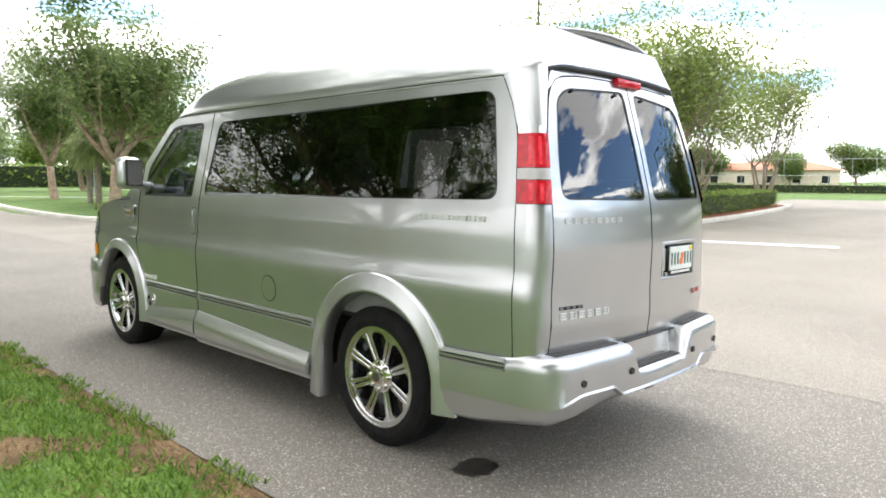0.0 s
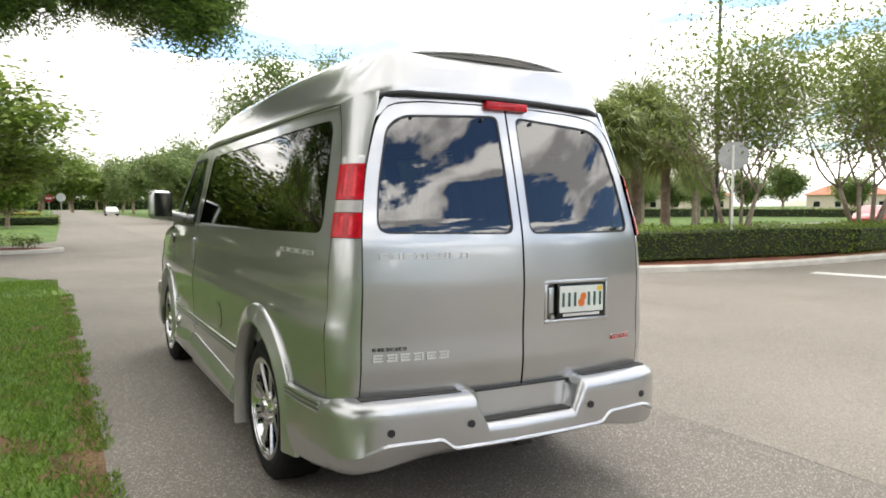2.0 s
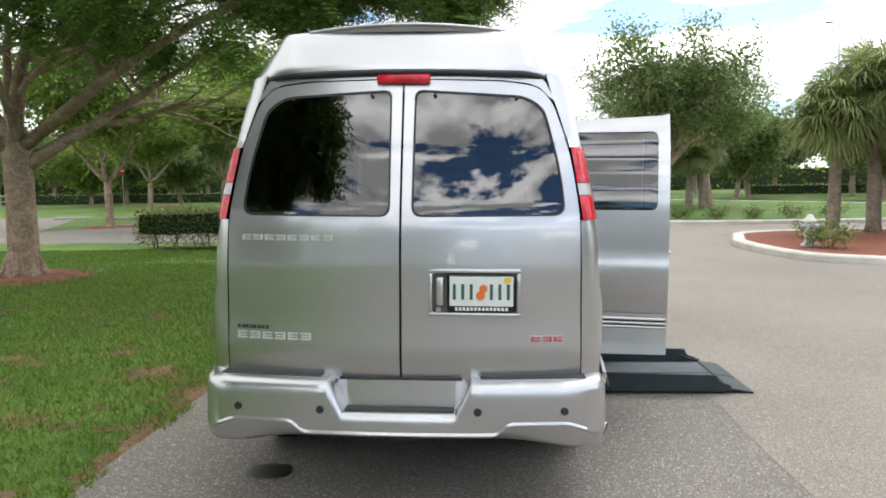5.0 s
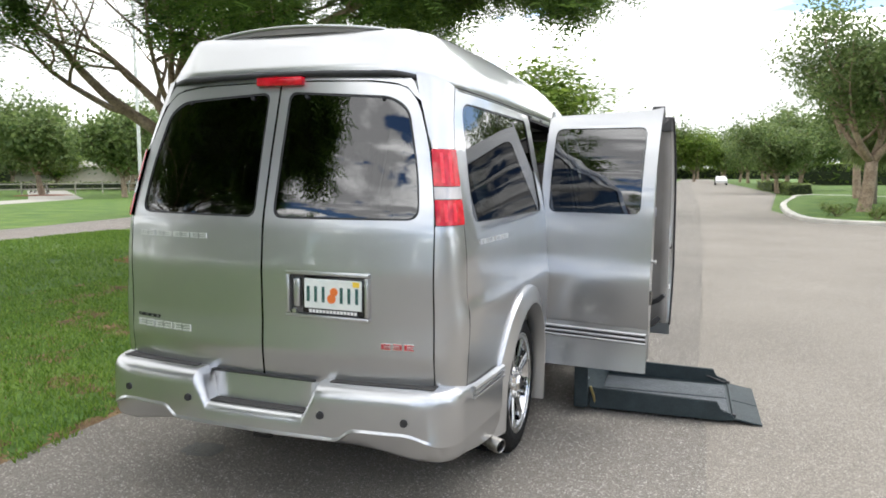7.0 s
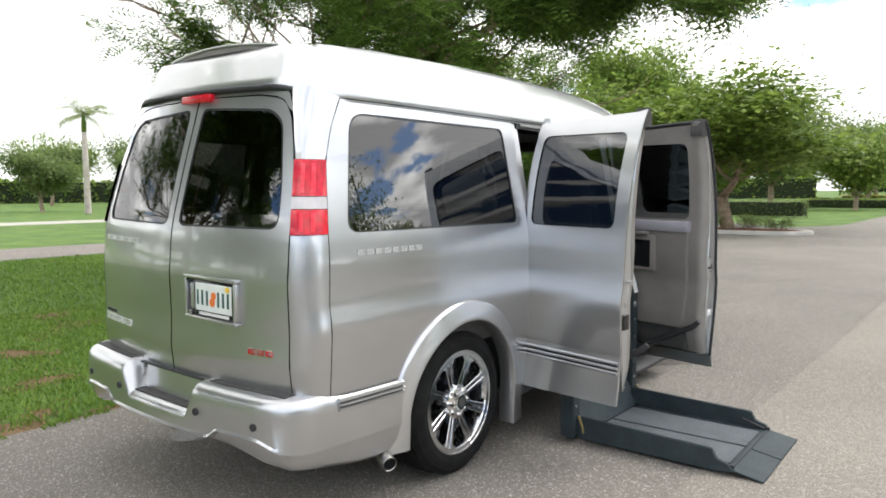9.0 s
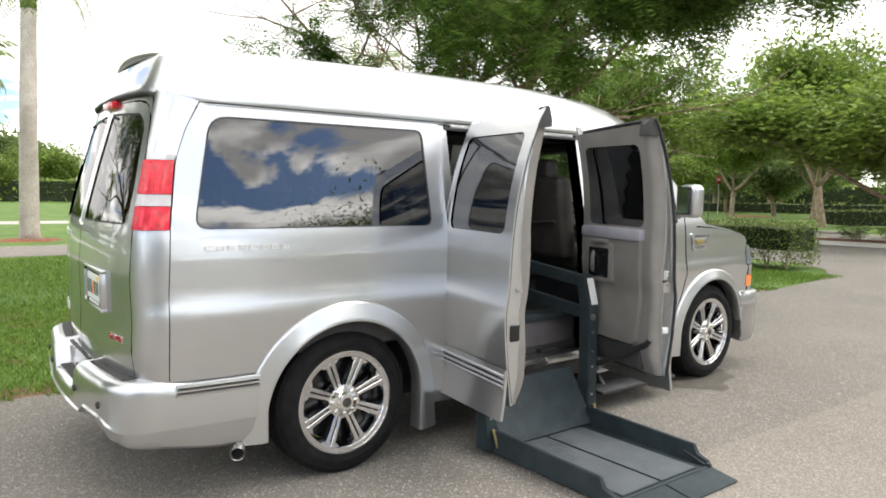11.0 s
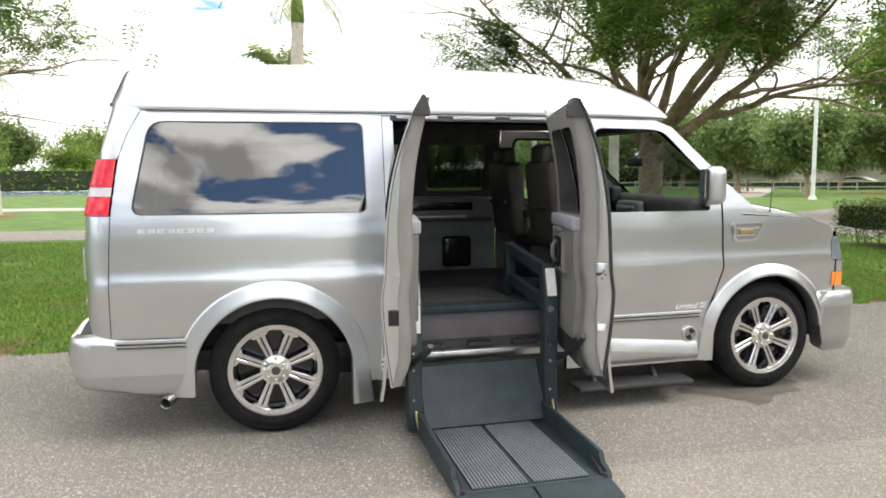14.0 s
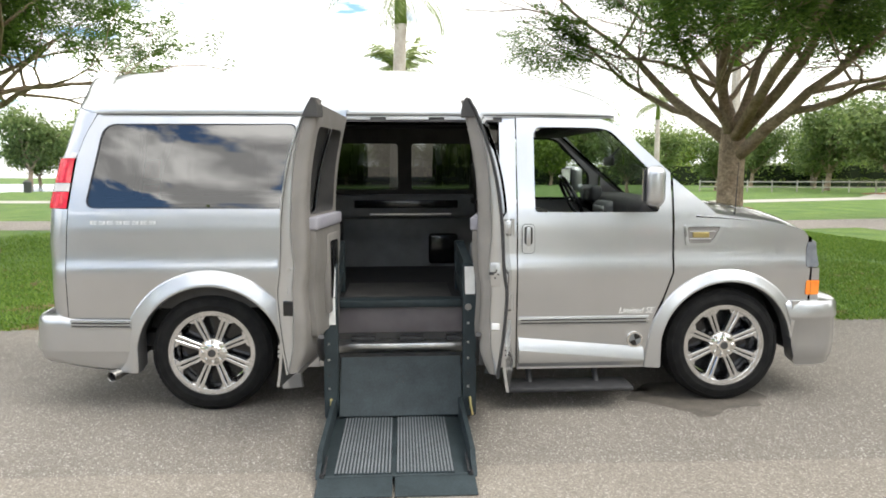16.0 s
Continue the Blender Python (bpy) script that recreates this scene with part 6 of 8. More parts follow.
# mirrors
for sx in (1, -1):
    bm = bmesh.new()
    boxy(bm, *(sorted((sx * 0.985, sx * 1.175))), 2.82, 2.945, 1.35, 1.60, 0.05, 5)
    bmesh.ops.rotate(bm, verts=bm.verts, cent=(sx * 0.99, 2.90, 0), matrix=Matrix.Rotation(radians(-20 * sx), 3, "Z"))
    mr = part("side_mirror", bm, M_SILVER, van, "silver-shelled wing mirror", smooth=40)
    bm = bmesh.new()
    boxy(bm, *(sorted((sx * 1.0, sx * 1.16))), 2.812, 2.822, 1.375, 1.58, 0.003)
    bmesh.ops.rotate(bm, verts=bm.verts, cent=(sx * 0.99, 2.90, 0), matrix=Matrix.Rotation(radians(-20 * sx), 3, "Z"))
    part("mirror_surround", bm, M_BLACK, mr)
    bm = bmesh.new()
    boxy(bm, *(sorted((sx * 1.01, sx * 1.15))), 2.806, 2.814, 1.385, 1.572)
    bmesh.ops.rotate(bm, verts=bm.verts, cent=(sx * 0.99, 2.90, 0), matrix=Matrix.Rotation(radians(-20 * sx), 3, "Z"))
    part("mirror_glass", bm, M_CHROME, mr, "mirror glass")
    bm = bmesh.new()
    tube(bm, [(sx * 0.86, 2.93, 1.36), (sx * 0.93, 2.92, 1.375), (sx * 1.02, 2.90, 1.41)], [0.05, 0.04, 0.035], 10)
    part("mirror_arm", bm, M_SILVER, mr, smooth=60)


# wheels
def wheel(sx, cy):
    root = new("wheel")
    root.parent = van
    root.matrix_basis = van.matrix_basis.inverted() @ pose(sx * 0.79, cy, HUB, 0, 0, 0 if sx == 1 else 180)
    # local: x outwards
    bm = bmesh.new()
    prof = [(-0.13, 0.26), (-0.135, 0.30), (-0.13, 0.35), (-0.105, 0.378), (-0.05, 0.385), (0.05, 0.385), (0.095, 0.38), (0.118, 0.362), (0.124, 0.352), (0.1215, 0.349), (0.1285, 0.336), (0.132, 0.320), (0.1345, 0.312), (0.1345, 0.308), (0.1315, 0.304), (0.1325, 0.292), (0.131, 0.284), (0.126, 0.277), (0.09, 0.262)]
    n = 56
    rings = [[bm.verts.new((x, r * math.cos(2 * math.pi * k / n), r * math.sin(2 * math.pi * k / n))) for k in range(n)] for x, r in prof]
    for a, b in zip(rings, rings[1:]):
        for k in range(n):
            bm.faces.new((a[k], a[(k + 1) % n], b[(k + 1) % n], b[k]))
    ty = part("tyre", bm, M_RUBBER, root, "black road tyre", smooth=50)
    bm = bmesh.new()
    for k in range(72):
        a = 2 * math.pi * k / 72
        m = Matrix.Rotation(a, 4, "X")
        for x0, x1, sk in ((-0.1, -0.055, 0.1), (-0.045, -0.003, -0.1), (0.003, 0.045, 0.1), (0.055, 0.105, -0.1)):
            boxy(bm, x0, min(x1, 0.098), -0.0145, 0.0145, 0.376, 0.3875 if abs(x0) < 0.1 and x1 < 0.1 else 0.3825, m=m)
    part("tread", bm, M_RUBBER, ty)
    bm = bmesh.new()
    lip = [(0.085, 0.262), (0.122, 0.277), (0.1275, 0.2755), (0.1275, 0.268), (0.1245, 0.266), (0.122, 0.246), (0.114, 0.240), (0.05, 0.230), (-0.08, 0.22)]
    rings = [[bm.verts.new((x, r * math.cos(2 * math.pi * k / n), r * math.sin(2 * math.pi * k / n))) for k in range(n)] for x, r in lip]
    for a, b in zip(rings, rings[1:]):
        for k in range(n):
            bm.faces.new((a[k], a[(k + 1) % n], b[(k + 1) % n], b[k]))
    rim = part("rim", bm, M_RIM, root, "bright machined alloy rim", smooth=30)
    # black disc carries the dark of the shaded wheel inside
    bm = bmesh.new()
    disc(bm, pose(0.0, 0, 0, 0, 90, 0), 0.222, 0.222, 0.02, 40)
    part("brake_disc", bm, M_GLOSSBLACK, rim)
    for k in range(8):
        # each spoke is a forked pair
        bm = bmesh.new()
        for s in (-1, 1):
            y0, y1 = s * 0.0120, s * 0.0170
            w0, w1 = 0.0088, 0.0125
            q = [(0.098, y0 - w0, 0.07), (0.098, y0 + w0, 0.07), (0.119, y1 + w1, 0.252), (0.119, y1 - w1, 0.252)]
            top = [bm.verts.new(p) for p in q]
            bot = [bm.verts.new((p[0] - 0.05, p[1] * 0.92, p[2])) for p in q]
            bm.faces.new(top)
            bm.faces.new(bot[::-1])
            for j in range(4):
                bm.faces.new((top[j], bot[j], bot[(j + 1) % 4], top[(j + 1) % 4]))
        bmesh.ops.bevel(bm, geom=list(bm.edges), offset=0.003, segments=1, affect="EDGES")
        bmesh.ops.transform(bm, matrix=Matrix.Rotation(2 * math.pi * (k + 0.5) / 8, 4, "X"), verts=bm.verts)
        part("spoke", bm, M_RIM, rim, smooth=30)
        # the rim's face widens into a web where each spoke meets it
        bm = bmesh.new()
        face = [(-0.034, 0.220), (0.034, 0.220), (0.066, 0.2400), (0.04, 0.250), (-0.04, 0.250), (-0.066, 0.2400)]
        web = [bm.verts.new((0.1145, y, z)) for y, z in face]
        low = [bm.verts.new((0.075, y * 0.97, z)) for y, z in face]
        bm.faces.new(web)
        for j in range(6):
            bm.faces.new((web[j], low[j], low[(j + 1) % 6], web[(j + 1) % 6]))
        bmesh.ops.transform(bm, matrix=Matrix.Rotation(2 * math.pi * (k + 0.5) / 8, 4, "X"), verts=bm.verts)
        part("spoke_web", bm, M_RIM, rim)
        bm = bmesh.new()
        boxy(bm, 0.05, 0.085, -0.02, 0.02, 0.07, 0.235)
        bmesh.ops.transform(bm, matrix=Matrix.Rotation(2 * math.pi * (k + 0.5) / 8, 4, "X"), verts=bm.verts)
        part("spoke_pocket", bm, M_GLOSSBLACK, rim)
    bm = bmesh.new()
    disc(bm, pose(0.05, 0, 0, 0, 90, 0), 0.098, 0.090, 0.052, 32)
    disc(bm, pose(0.10, 0, 0, 0, 90, 0), 0.085, 0.055, 0.018, 32)
    disc(bm, pose(0.112, 0, 0, 0, 90, 0), 0.048, 0.040, 0.022, 32)
    part("hub", bm, M_CHROME, rim, smooth=35)
    for k in range(8):
        bm = bmesh.new()
        a = 2 * math.pi * k / 8
        disc(bm, pose(0.09, 0.071 * math.cos(a), 0.071 * math.sin(a), 0, 90, 0), 0.014, 0.011, 0.036, 10)
        part("wheel_nut", bm, M_CHROME, rim, smooth=40)
    bm = bmesh.new()
    disc(bm, pose(0.133, 0, 0, 0, 90, 0), 0.027, 0.025, 0.003, 24)
    part("centre_cap", bm, M_DARKTRIM, rim)
    return root


for sx in (1, -1):
    for cy in (RA, WB):
        wheel(sx, cy)

# exhaust
bm = bmesh.new()
tube(bm, [(0.76, -0.49, 0.30), (0.86, -0.535, 0.285), (0.945, -0.575, 0.272)], [0.031, 0.031, 0.032], 16)
M_PIPE = shade("sooty_steel", (0.2, 0.19, 0.175), (0.34, 0.33, 0.31), 30.0, 0.35, metal=1.0, rvar=0.1)
ex = part("tailpipe", bm, M_PIPE, van, "polished steel tailpipe", smooth=50)
bm = bmesh.new()
m = Matrix.Translation(Vector((0.945, -0.575, 0.272))) @ Vector((0.1, -0.04, -0.013)).to_track_quat("Z", "Y").to_matrix().to_4x4()
rings = [[bm.verts.new(m @ Vector((r * math.cos(2 * math.pi * k / 20), r * math.sin(2 * math.pi * k / 20), z))) for k in range(20)] for r, z in ((0.032, -0.03), (0.035, -0.03), (0.035, 0.028), (0.033, 0.031), (0.030, 0.028), (0.030, 0.002))]
for a, b in zip(rings, rings[1:]):
    for k in range(20):
        bm.faces.new((a[k], a[(k + 1) % 20], b[(k + 1) % 20], b[k]))
part("pipe_tip", bm, M_PIPE, ex, "polished pipe end", smooth=40)
# near-black disc stands in for the shade down the pipe
bm = bmesh.new()
disc(bm, m @ Matrix.Translation((0, 0, 0.004)), 0.0295, 0.0295, 0.004, 16)
part("pipe_bore", bm, M_RUBBER, ex)

# chassis and shell behind the panels
bm = bmesh.new()
boxy(bm, -0.72, 0.72, -0.90, 3.9, 0.40, 0.50, 0.02)
boxy(bm, -0.55, 0.55, -0.25, 3.9, 0.24, 0.42, 0.03)
tube(bm, [(-0.7, RA, HUB), (0.7, RA, HUB)], 0.06, 10)
tube(bm, [(-0.7, WB, HUB), (0.7, WB, HUB)], 0.05, 10)
part("chassis", bm, M_BLACK, van, "dark underbody", smooth=40)
# fuel flap
fuel = [(1.05 + 0.085 * math.cos(a), 0.745 + 0.085 * math.sin(a)) for a in np.linspace(0, 2 * math.pi, 25)[:-1]]
ring2 = [(1.05 + 0.079 * math.cos(a), 0.745 + 0.079 * math.sin(a)) for a in np.linspace(0, 2 * math.pi, 25)[:-1]]
ff = skin("fuel_flap", [ring2], side(-1, 0.003), M_PAINT, van, "round fuel flap", flip=-1, flange=0.004)
skin("flap_gap", [fuel, ring2], side(-1, 0.0015), M_BLACK, ff, flip=-1, flange=0)
# left skirt and moulding
skirt(-1, 0.62, 2.0, 0.40, 0.475, 0.25, van)
moulding(-1, 0.58, 1.99, 0.585, van)
# aerial
bm = bmesh.new()
tube(bm, [(0.80, 3.50, 1.24), (0.80, 3.51, 1.30), (0.80, 3.52, 1.62)], [0.012, 0.004, 0.002], 6)
part("aerial", bm, M_BLACK, van)


# ---- van: the side doors, standing open ----
door_y = curve_of([(0.35, -0.034), (0.45, -0.026), (0.55, -0.012), (0.65, 0.002), (0.78, 0.014), (0.88, 0.020), (0.93, 0.020), (0.985, 0.009), (1.04, 0.002), (1.2, -0.005), (1.31, -0.012), (1.36, -0.017), (1.46, -0.030), (1.56, -0.049), (1.66, -0.074), (1.76, -0.106), (1.86, -0.144), (1.91, -0.168), (1.96, -0.200)], 0.03)
skirt_y = curve_of([(0.30, 0.042), (0.345, 0.034), (0.45, 0.018), (0.55, 0.009), (0.63, 0.006), (0.66, 0.004)], 0.03)
paint_d = curve_of([(0.43, 0.012), (0.48, 0.022), (0.60, 0.064), (0.80, 0.090), (1.06, 0.084), (1.2, 0.064), (1.46, 0.050), (1.66, 0.028), (1.80, 0.020), (1.96, 0.012)], 0.04)
depth_d = curve_of([(0.43, 0.045), (0.52, 0.105), (0.58, 0.128), (0.70, 0.148), (1.2, 0.150), (1.32, 0.136), (1.46, 0.126), (1.70, 0.102), (1.86, 0.080), (1.96, 0.050)], 0.05)


def side_door(front):
    """One of the pair of swing-out side doors: outer skin, pane, painted edge, trim shell and panel inside."""
    sg = 1 if front else -1
    root = new("side_door")
    root.parent = van
    root.matrix_basis = pose(0.985, 1.945, 0, 0, 0, -11) if front else pose(0.872, 0.692, 0, 0, 0, -9.0)
    tagged(root, "side door swung open, grey trim inside")
    wd = 0.69 if front else 0.70
    fl = -1 if front else 1

    def out(u, z):
        return Vector((u, sg * door_y(z), z))

    def back(u, d, z):
        return Vector((u, sg * (door_y(z) - d), z))
    edge = rounded([(0.0, 0.44), (wd, 0.44), (wd, 1.955), (wd - 0.05, 1.942), (0.0, 1.915)], [0.01, 0.02, 0.006, 0.02, 0.03], 3)
    hole = rounded([(0.055, 1.315), (wd - 0.075, 1.315), (wd - 0.075, 1.835), (0.055, 1.835)], 0.05)
    skin("door_skin", [edge, hole], out, M_PAINT, root, flip=fl, flange=0.012)
    skin("door_window", [hole], out, M_TINT, root, "dark tinted door window", flip=fl, flange=0, inset=0.008)
    zs = list(np.linspace(0.445, 1.95, 44))

    def loft(name, cols, mat, label):
        bm = bmesh.new()
        rows = [[bm.verts.new(p) for p in cols(z)] for z in zs]
        for a, b in zip(rows, rows[1:]):
            for q in range(len(a) - 1):
                f = (a[q], a[q + 1], b[q + 1], b[q])
                bm.faces.new(f if not front else f[::-1])
        return part(name, bm, mat, root, label, smooth=50)
    # painted edge with its hem and rebate, then the moulded shell that carries the lining
    loft("door_edge", lambda z: [back(wd, 0.0, z), back(wd + 0.001, 0.006, z), back(wd - 0.001, 0.012, z), back(wd - 0.008, 0.014, z), back(wd - 0.010, paint_d(z) - 0.006, z), back(wd - 0.004, paint_d(z), z), back(wd - 0.014, paint_d(z) + 0.005, z)], M_SILVER, "painted door edge")
    loft("trim_shell", lambda z: [back(wd - 0.012, paint_d(z) + 0.003, z), back(wd - 0.016, (paint_d(z) + depth_d(z)) / 2, z), back(wd - 0.024, depth_d(z) - 0.012, z), back(wd - 0.036, depth_d(z) - 0.002, z), back(wd - 0.055, depth_d(z), z)], M_TRIMGREY, "moulded grey door lining")
    loft("hinge_edge", lambda z: [back(0.012, depth_d(z) - 0.01, z), back(0.004, 0.05, z), back(0.0, 0.0, z)], M_SILVER, "painted door edge")
    bm = bmesh.new()
    a = [back(u, d, 0.446) for u, d in ((0.0, 0.0), (wd - 0.01, 0.0), (wd - 0.03, 0.08), (0.01, 0.08))]
    bm.faces.new([bm.verts.new(p) for p in a])
    part("door_foot", bm, M_SILVER, root)
    tl = dense([(0.01, 0.45), (wd - 0.052, 0.45), (wd - 0.052, 1.93), (0.01, 1.90)])
    th = rounded([(0.075, 1.328), (wd - 0.11, 1.328), (wd - 0.11, 1.815), (0.075, 1.815)], 0.05)
    skin("door_trim", [tl, th], lambda u, z: back(u, depth_d(z), z), M_TRIMGREY, root, "moulded grey trim panel", flip=-fl, flange=0.0)
    bm = bmesh.new()
    n = len(th)
    a = [bm.verts.new(back(p[0], depth_d(p[1]), p[1])) for p in th]
    b = [bm.verts.new(back(p[0] + (0.02 if p[0] > wd / 2 else -0.02), 0.02, p[1] + (0.02 if p[1] > 1.55 else -0.015))) for p in th]
    for i in range(n):
        bm.faces.new((a[i], a[(i + 1) % n], b[(i + 1) % n], b[i]))
    part("window_reveal", bm, M_DARKTRIM, root, smooth=40)
    # raised lower panel, capped by a pale ledge under the window
    pl_ = rounded([(0.045, 0.62), (wd - 0.13, 0.62), (wd - 0.115, 0.80), (wd - 0.10, 1.25), (0.045, 1.25)], [0.03, 0.04, 0.1, 0.015, 0.015], 3)
    skin("lower_panel", [pl_], lambda u, z: back(u, depth_d(z) + 0.032, z), M_TRIMGREY, root, "moulded grey lower panel", flip=-fl, flange=0.045, raised=True)
    bm = bmesh.new()
    boxy(bm, 0.045, wd - 0.095, *sorted((sg * (door_y(1.27) - 0.188), sg * (door_y(1.27) - 0.10))), 1.245, 1.315, 0.010)
    part("window_ledge", bm, M_LEDGE, root, "pale lilac-grey window ledge", smooth=40)
    k0 = sg * (door_y(1.1) - depth_d(1.1) - 0.032)
    if front:
        bm = bmesh.new()
        boxy(bm, 0.10, 0.36, *sorted((k0 - sg * 0.012, k0 + sg * 0.03)), 0.97, 1.215, 0.012)
        part("handle_box", bm, M_TRIMGREY, root, smooth=40)
        bm = bmesh.new()
        boxy(bm, 0.125, 0.335, *sorted((k0 - sg * 0.016, k0 + sg * 0.03)), 0.985, 1.19, 0.02, 3)
        part("handle_recess", bm, M_GLOSSBLACK, root, "black handle recess", smooth=40)
        bm = bmesh.new()
        tube(bm, [(0.18, k0 - sg * 0.012, 1.03), (0.20, k0 - sg * 0.036, 1.06), (0.20, k0 - sg * 0.036, 1.12), (0.18, k0 - sg * 0.012, 1.15)], 0.014, 8)
        part("handle", bm, M_PANELGREY, root, smooth=60)
        bm = bmesh.new()
        boxy(bm, 0.17, 0.31, *sorted((k0 - sg * 0.034, k0 + sg * 0.01)), 1.215, 1.24, 0.008)
        part("pull_lip", bm, M_TRIMGREY, root, smooth=40)
        bm = bmesh.new()
        boxy(bm, 0.03, wd - 0.11, *sorted((sg * (door_y(0.53) - depth_d(0.53) - 0.02), sg * (door_y(0.53) - 0.05))), 0.465, 0.605, 0.012)
        part("kick_panel", bm, M_DARKTRIM, root, "dark kick panel", smooth=40)
    else:
        bm = bmesh.new()
        boxy(bm, 0.12, 0.36, *sorted((k0 - sg * 0.012, k0 + sg * 0.03)), 0.72, 1.20, 0.012)
        part("handle_box", bm, M_TRIMGREY, root, smooth=40)
        bm = bmesh.new()
        boxy(bm, 0.15, 0.33, *sorted((k0 - sg * 0.016, k0 + sg * 0.02)), 0.80, 1.16, 0.015)
        part("handle_recess", bm, M_GLOSSBLACK, root, "black handle recess", smooth=40)
    # skirt that flares out below, and the ribbed moulding above it
    skin("lower_skirt", [rounded([(0.004, 0.335 if front else 0.352), (wd - 0.004, 0.345 if front else 0.37), (wd - 0.004, 0.635), (0.004, 0.635)], 0.006, 2)], lambda u, z: Vector((u, sg * skirt_y(z), z)), M_SILVER, root, "bright silver skirt panel", flip=fl, flange=0.0, thick=0.016)
    bm = bmesh.new()
    rows = [[bm.verts.new((wd - 0.004, sg * (skirt_y(z) - d), z)) for d in (0.0, 0.016)] for z in np.linspace(0.348 if front else 0.373, 0.633, 10)]
    for a, b in zip(rows, rows[1:]):
        bm.faces.new((a[0], a[1], b[1], b[0]))
    part("skirt_edge", bm, M_SILVER, root)
    for z in (0.571, 0.599, 0.545):
        bm = bmesh.new()
        tube(bm, [(u, sg * (skirt_y(z) + 0.005), z) for u in np.linspace(0.01, wd - 0.01, 6)], 0.009, 8)
        part("moulding_rib", bm, M_SILVER, root, "raised silver rib", smooth=60)
    # shade between the ribs, drawn as dark strips
    for z in (0.585, 0.558):
        bm = bmesh.new()
        tube(bm, [(u, sg * (skirt_y(z) + 0.002), z) for u in np.linspace(0.012, wd - 0.012, 6)], 0.005, 6)
        part("rib_shade_line", bm, M_DARKTRIM, root, "dark strip for the shade between the ribs", smooth=60)
    # latch gear on the free edge
    def on_edge(d, z):
        return sg * (door_y(z) - d)
    if front:
        bm = bmesh.new()
        boxy(bm, wd - 0.016, wd - 0.003, *sorted((on_edge(0.028, 1.0), on_edge(0.082, 1.0))), 0.945, 1.075, 0.004)
        lp = part("latch_plate", bm, M_SILVER, root, "painted latch plate", smooth=40)
        bm = bmesh.new()
        boxy(bm, wd - 0.008, wd + 0.003, *sorted((on_edge(0.060, 1.02), on_edge(0.086, 1.02))), 1.008, 1.024, 0.002)
        tube(bm, [(wd, on_edge(0.065, 1.02), 1.016), (wd, on_edge(0.046, 1.02), 1.026)], 0.004, 6)
        part("latch_hook", bm, M_BLACK, lp, "black latch hook")
        for d, z in ((0.045, 1.035), (0.038, 1.012), (0.058, 0.992)):
            bm = bmesh.new()
            disc(bm, pose(wd - 0.004, on_edge(d, z), z, 0, 90, 0), 0.005, 0.005, 0.005, 8)
            part("bolt", bm, M_BLACK, lp)
        bm = bmesh.new()
        boxy(bm, wd - 0.014, wd - 0.002, *sorted((on_edge(0.030, 0.72), on_edge(0.075, 0.72))), 0.70, 0.738, 0.004)
        part("buffer", bm, M_LABEL, root, "white plastic buffer", smooth=40)
    else:
        bm = bmesh.new()
        boxy(bm, wd - 0.014, wd + 0.001, *sorted((on_edge(0.034, 0.81), on_edge(0.090, 0.81))), 0.775, 0.86, 0.006, 3)
        part("latch", bm, M_GLOSSBLACK, root, "black latch", smooth=40)
        bm = bmesh.new()
        tube(bm, [(wd - 0.014, on_edge(0.062, 1.035), 1.035), (wd + 0.016, on_edge(0.062, 1.035), 1.035)], 0.008, 8)
        disc(bm, pose(wd + 0.012, on_edge(0.062, 1.035), 1.035, 0, 90, 0), 0.013, 0.013, 0.006, 12)
        part("striker", bm, M_STEEL, root, smooth=50)
        for z in (0.905, 0.925):
            bm = bmesh.new()
            disc(bm, pose(wd - 0.008, on_edge(0.060, z), z, 0, 90, 0), 0.006, 0.005, 0.006, 8)
            part("bolt", bm, M_STEEL, root)
    # cap at the top corner
    bm = bmesh.new()
    rows = []
    for z in np.linspace(1.86, 1.962, 7):
        k = (z - 1.86) / 0.102
        d0, d1 = 0.014, 0.014 + (depth_d(z) - 0.008) * (1 - k ** 2.2) + 0.004
        rows.append([bm.verts.new(back(u, d, z)) for u, d in ((wd + 0.003, d0 - 0.01), (wd + 0.002, d1), (wd - 0.07, d1 + 0.012), (wd - 0.07, d0 - 0.01))])
    for a, b in zip(rows, rows[1:]):
        for q in range(4):
            bm.faces.new((a[q], a[(q + 1) % 4], b[(q + 1) % 4], b[q]))
    bm.faces.new(rows[-1])
    bm.faces.new(rows[0][::-1])
    part("top_cap", bm, M_DARKTRIM, root, "dark grey cap at the top corner", smooth=40)
    # weather strip
    if front:
        bm = bmesh.new()
        tube(bm, [back(wd + 0.005, 0.002, z) for z in np.linspace(0.43, 1.955, 26)], 0.0085, 6)
        tube(bm, [back(u, 0.02, 1.915 + 0.035 * u / wd) for u in np.linspace(0.03, wd - 0.02, 8)], 0.012, 6)
        part("weather_strip", bm, M_BLACK, root, "black rubber weather strip", smooth=60)
    # hinges
    for z in (0.72, 1.21):
        bm = bmesh.new()
        boxy(bm, -0.065, 0.014, *sorted((sg * 0.014, -sg * 0.035)), z - 0.042, z + 0.042, 0.008)
        tube(bm, [(-0.012, sg * 0.018, z - 0.056), (-0.012, sg * 0.018, z + 0.056)], 0.014, 10)
        part("hinge", bm, M_SILVER, root, "painted hinge", smooth=40)
    return root


side_door(True)
side_door(False)

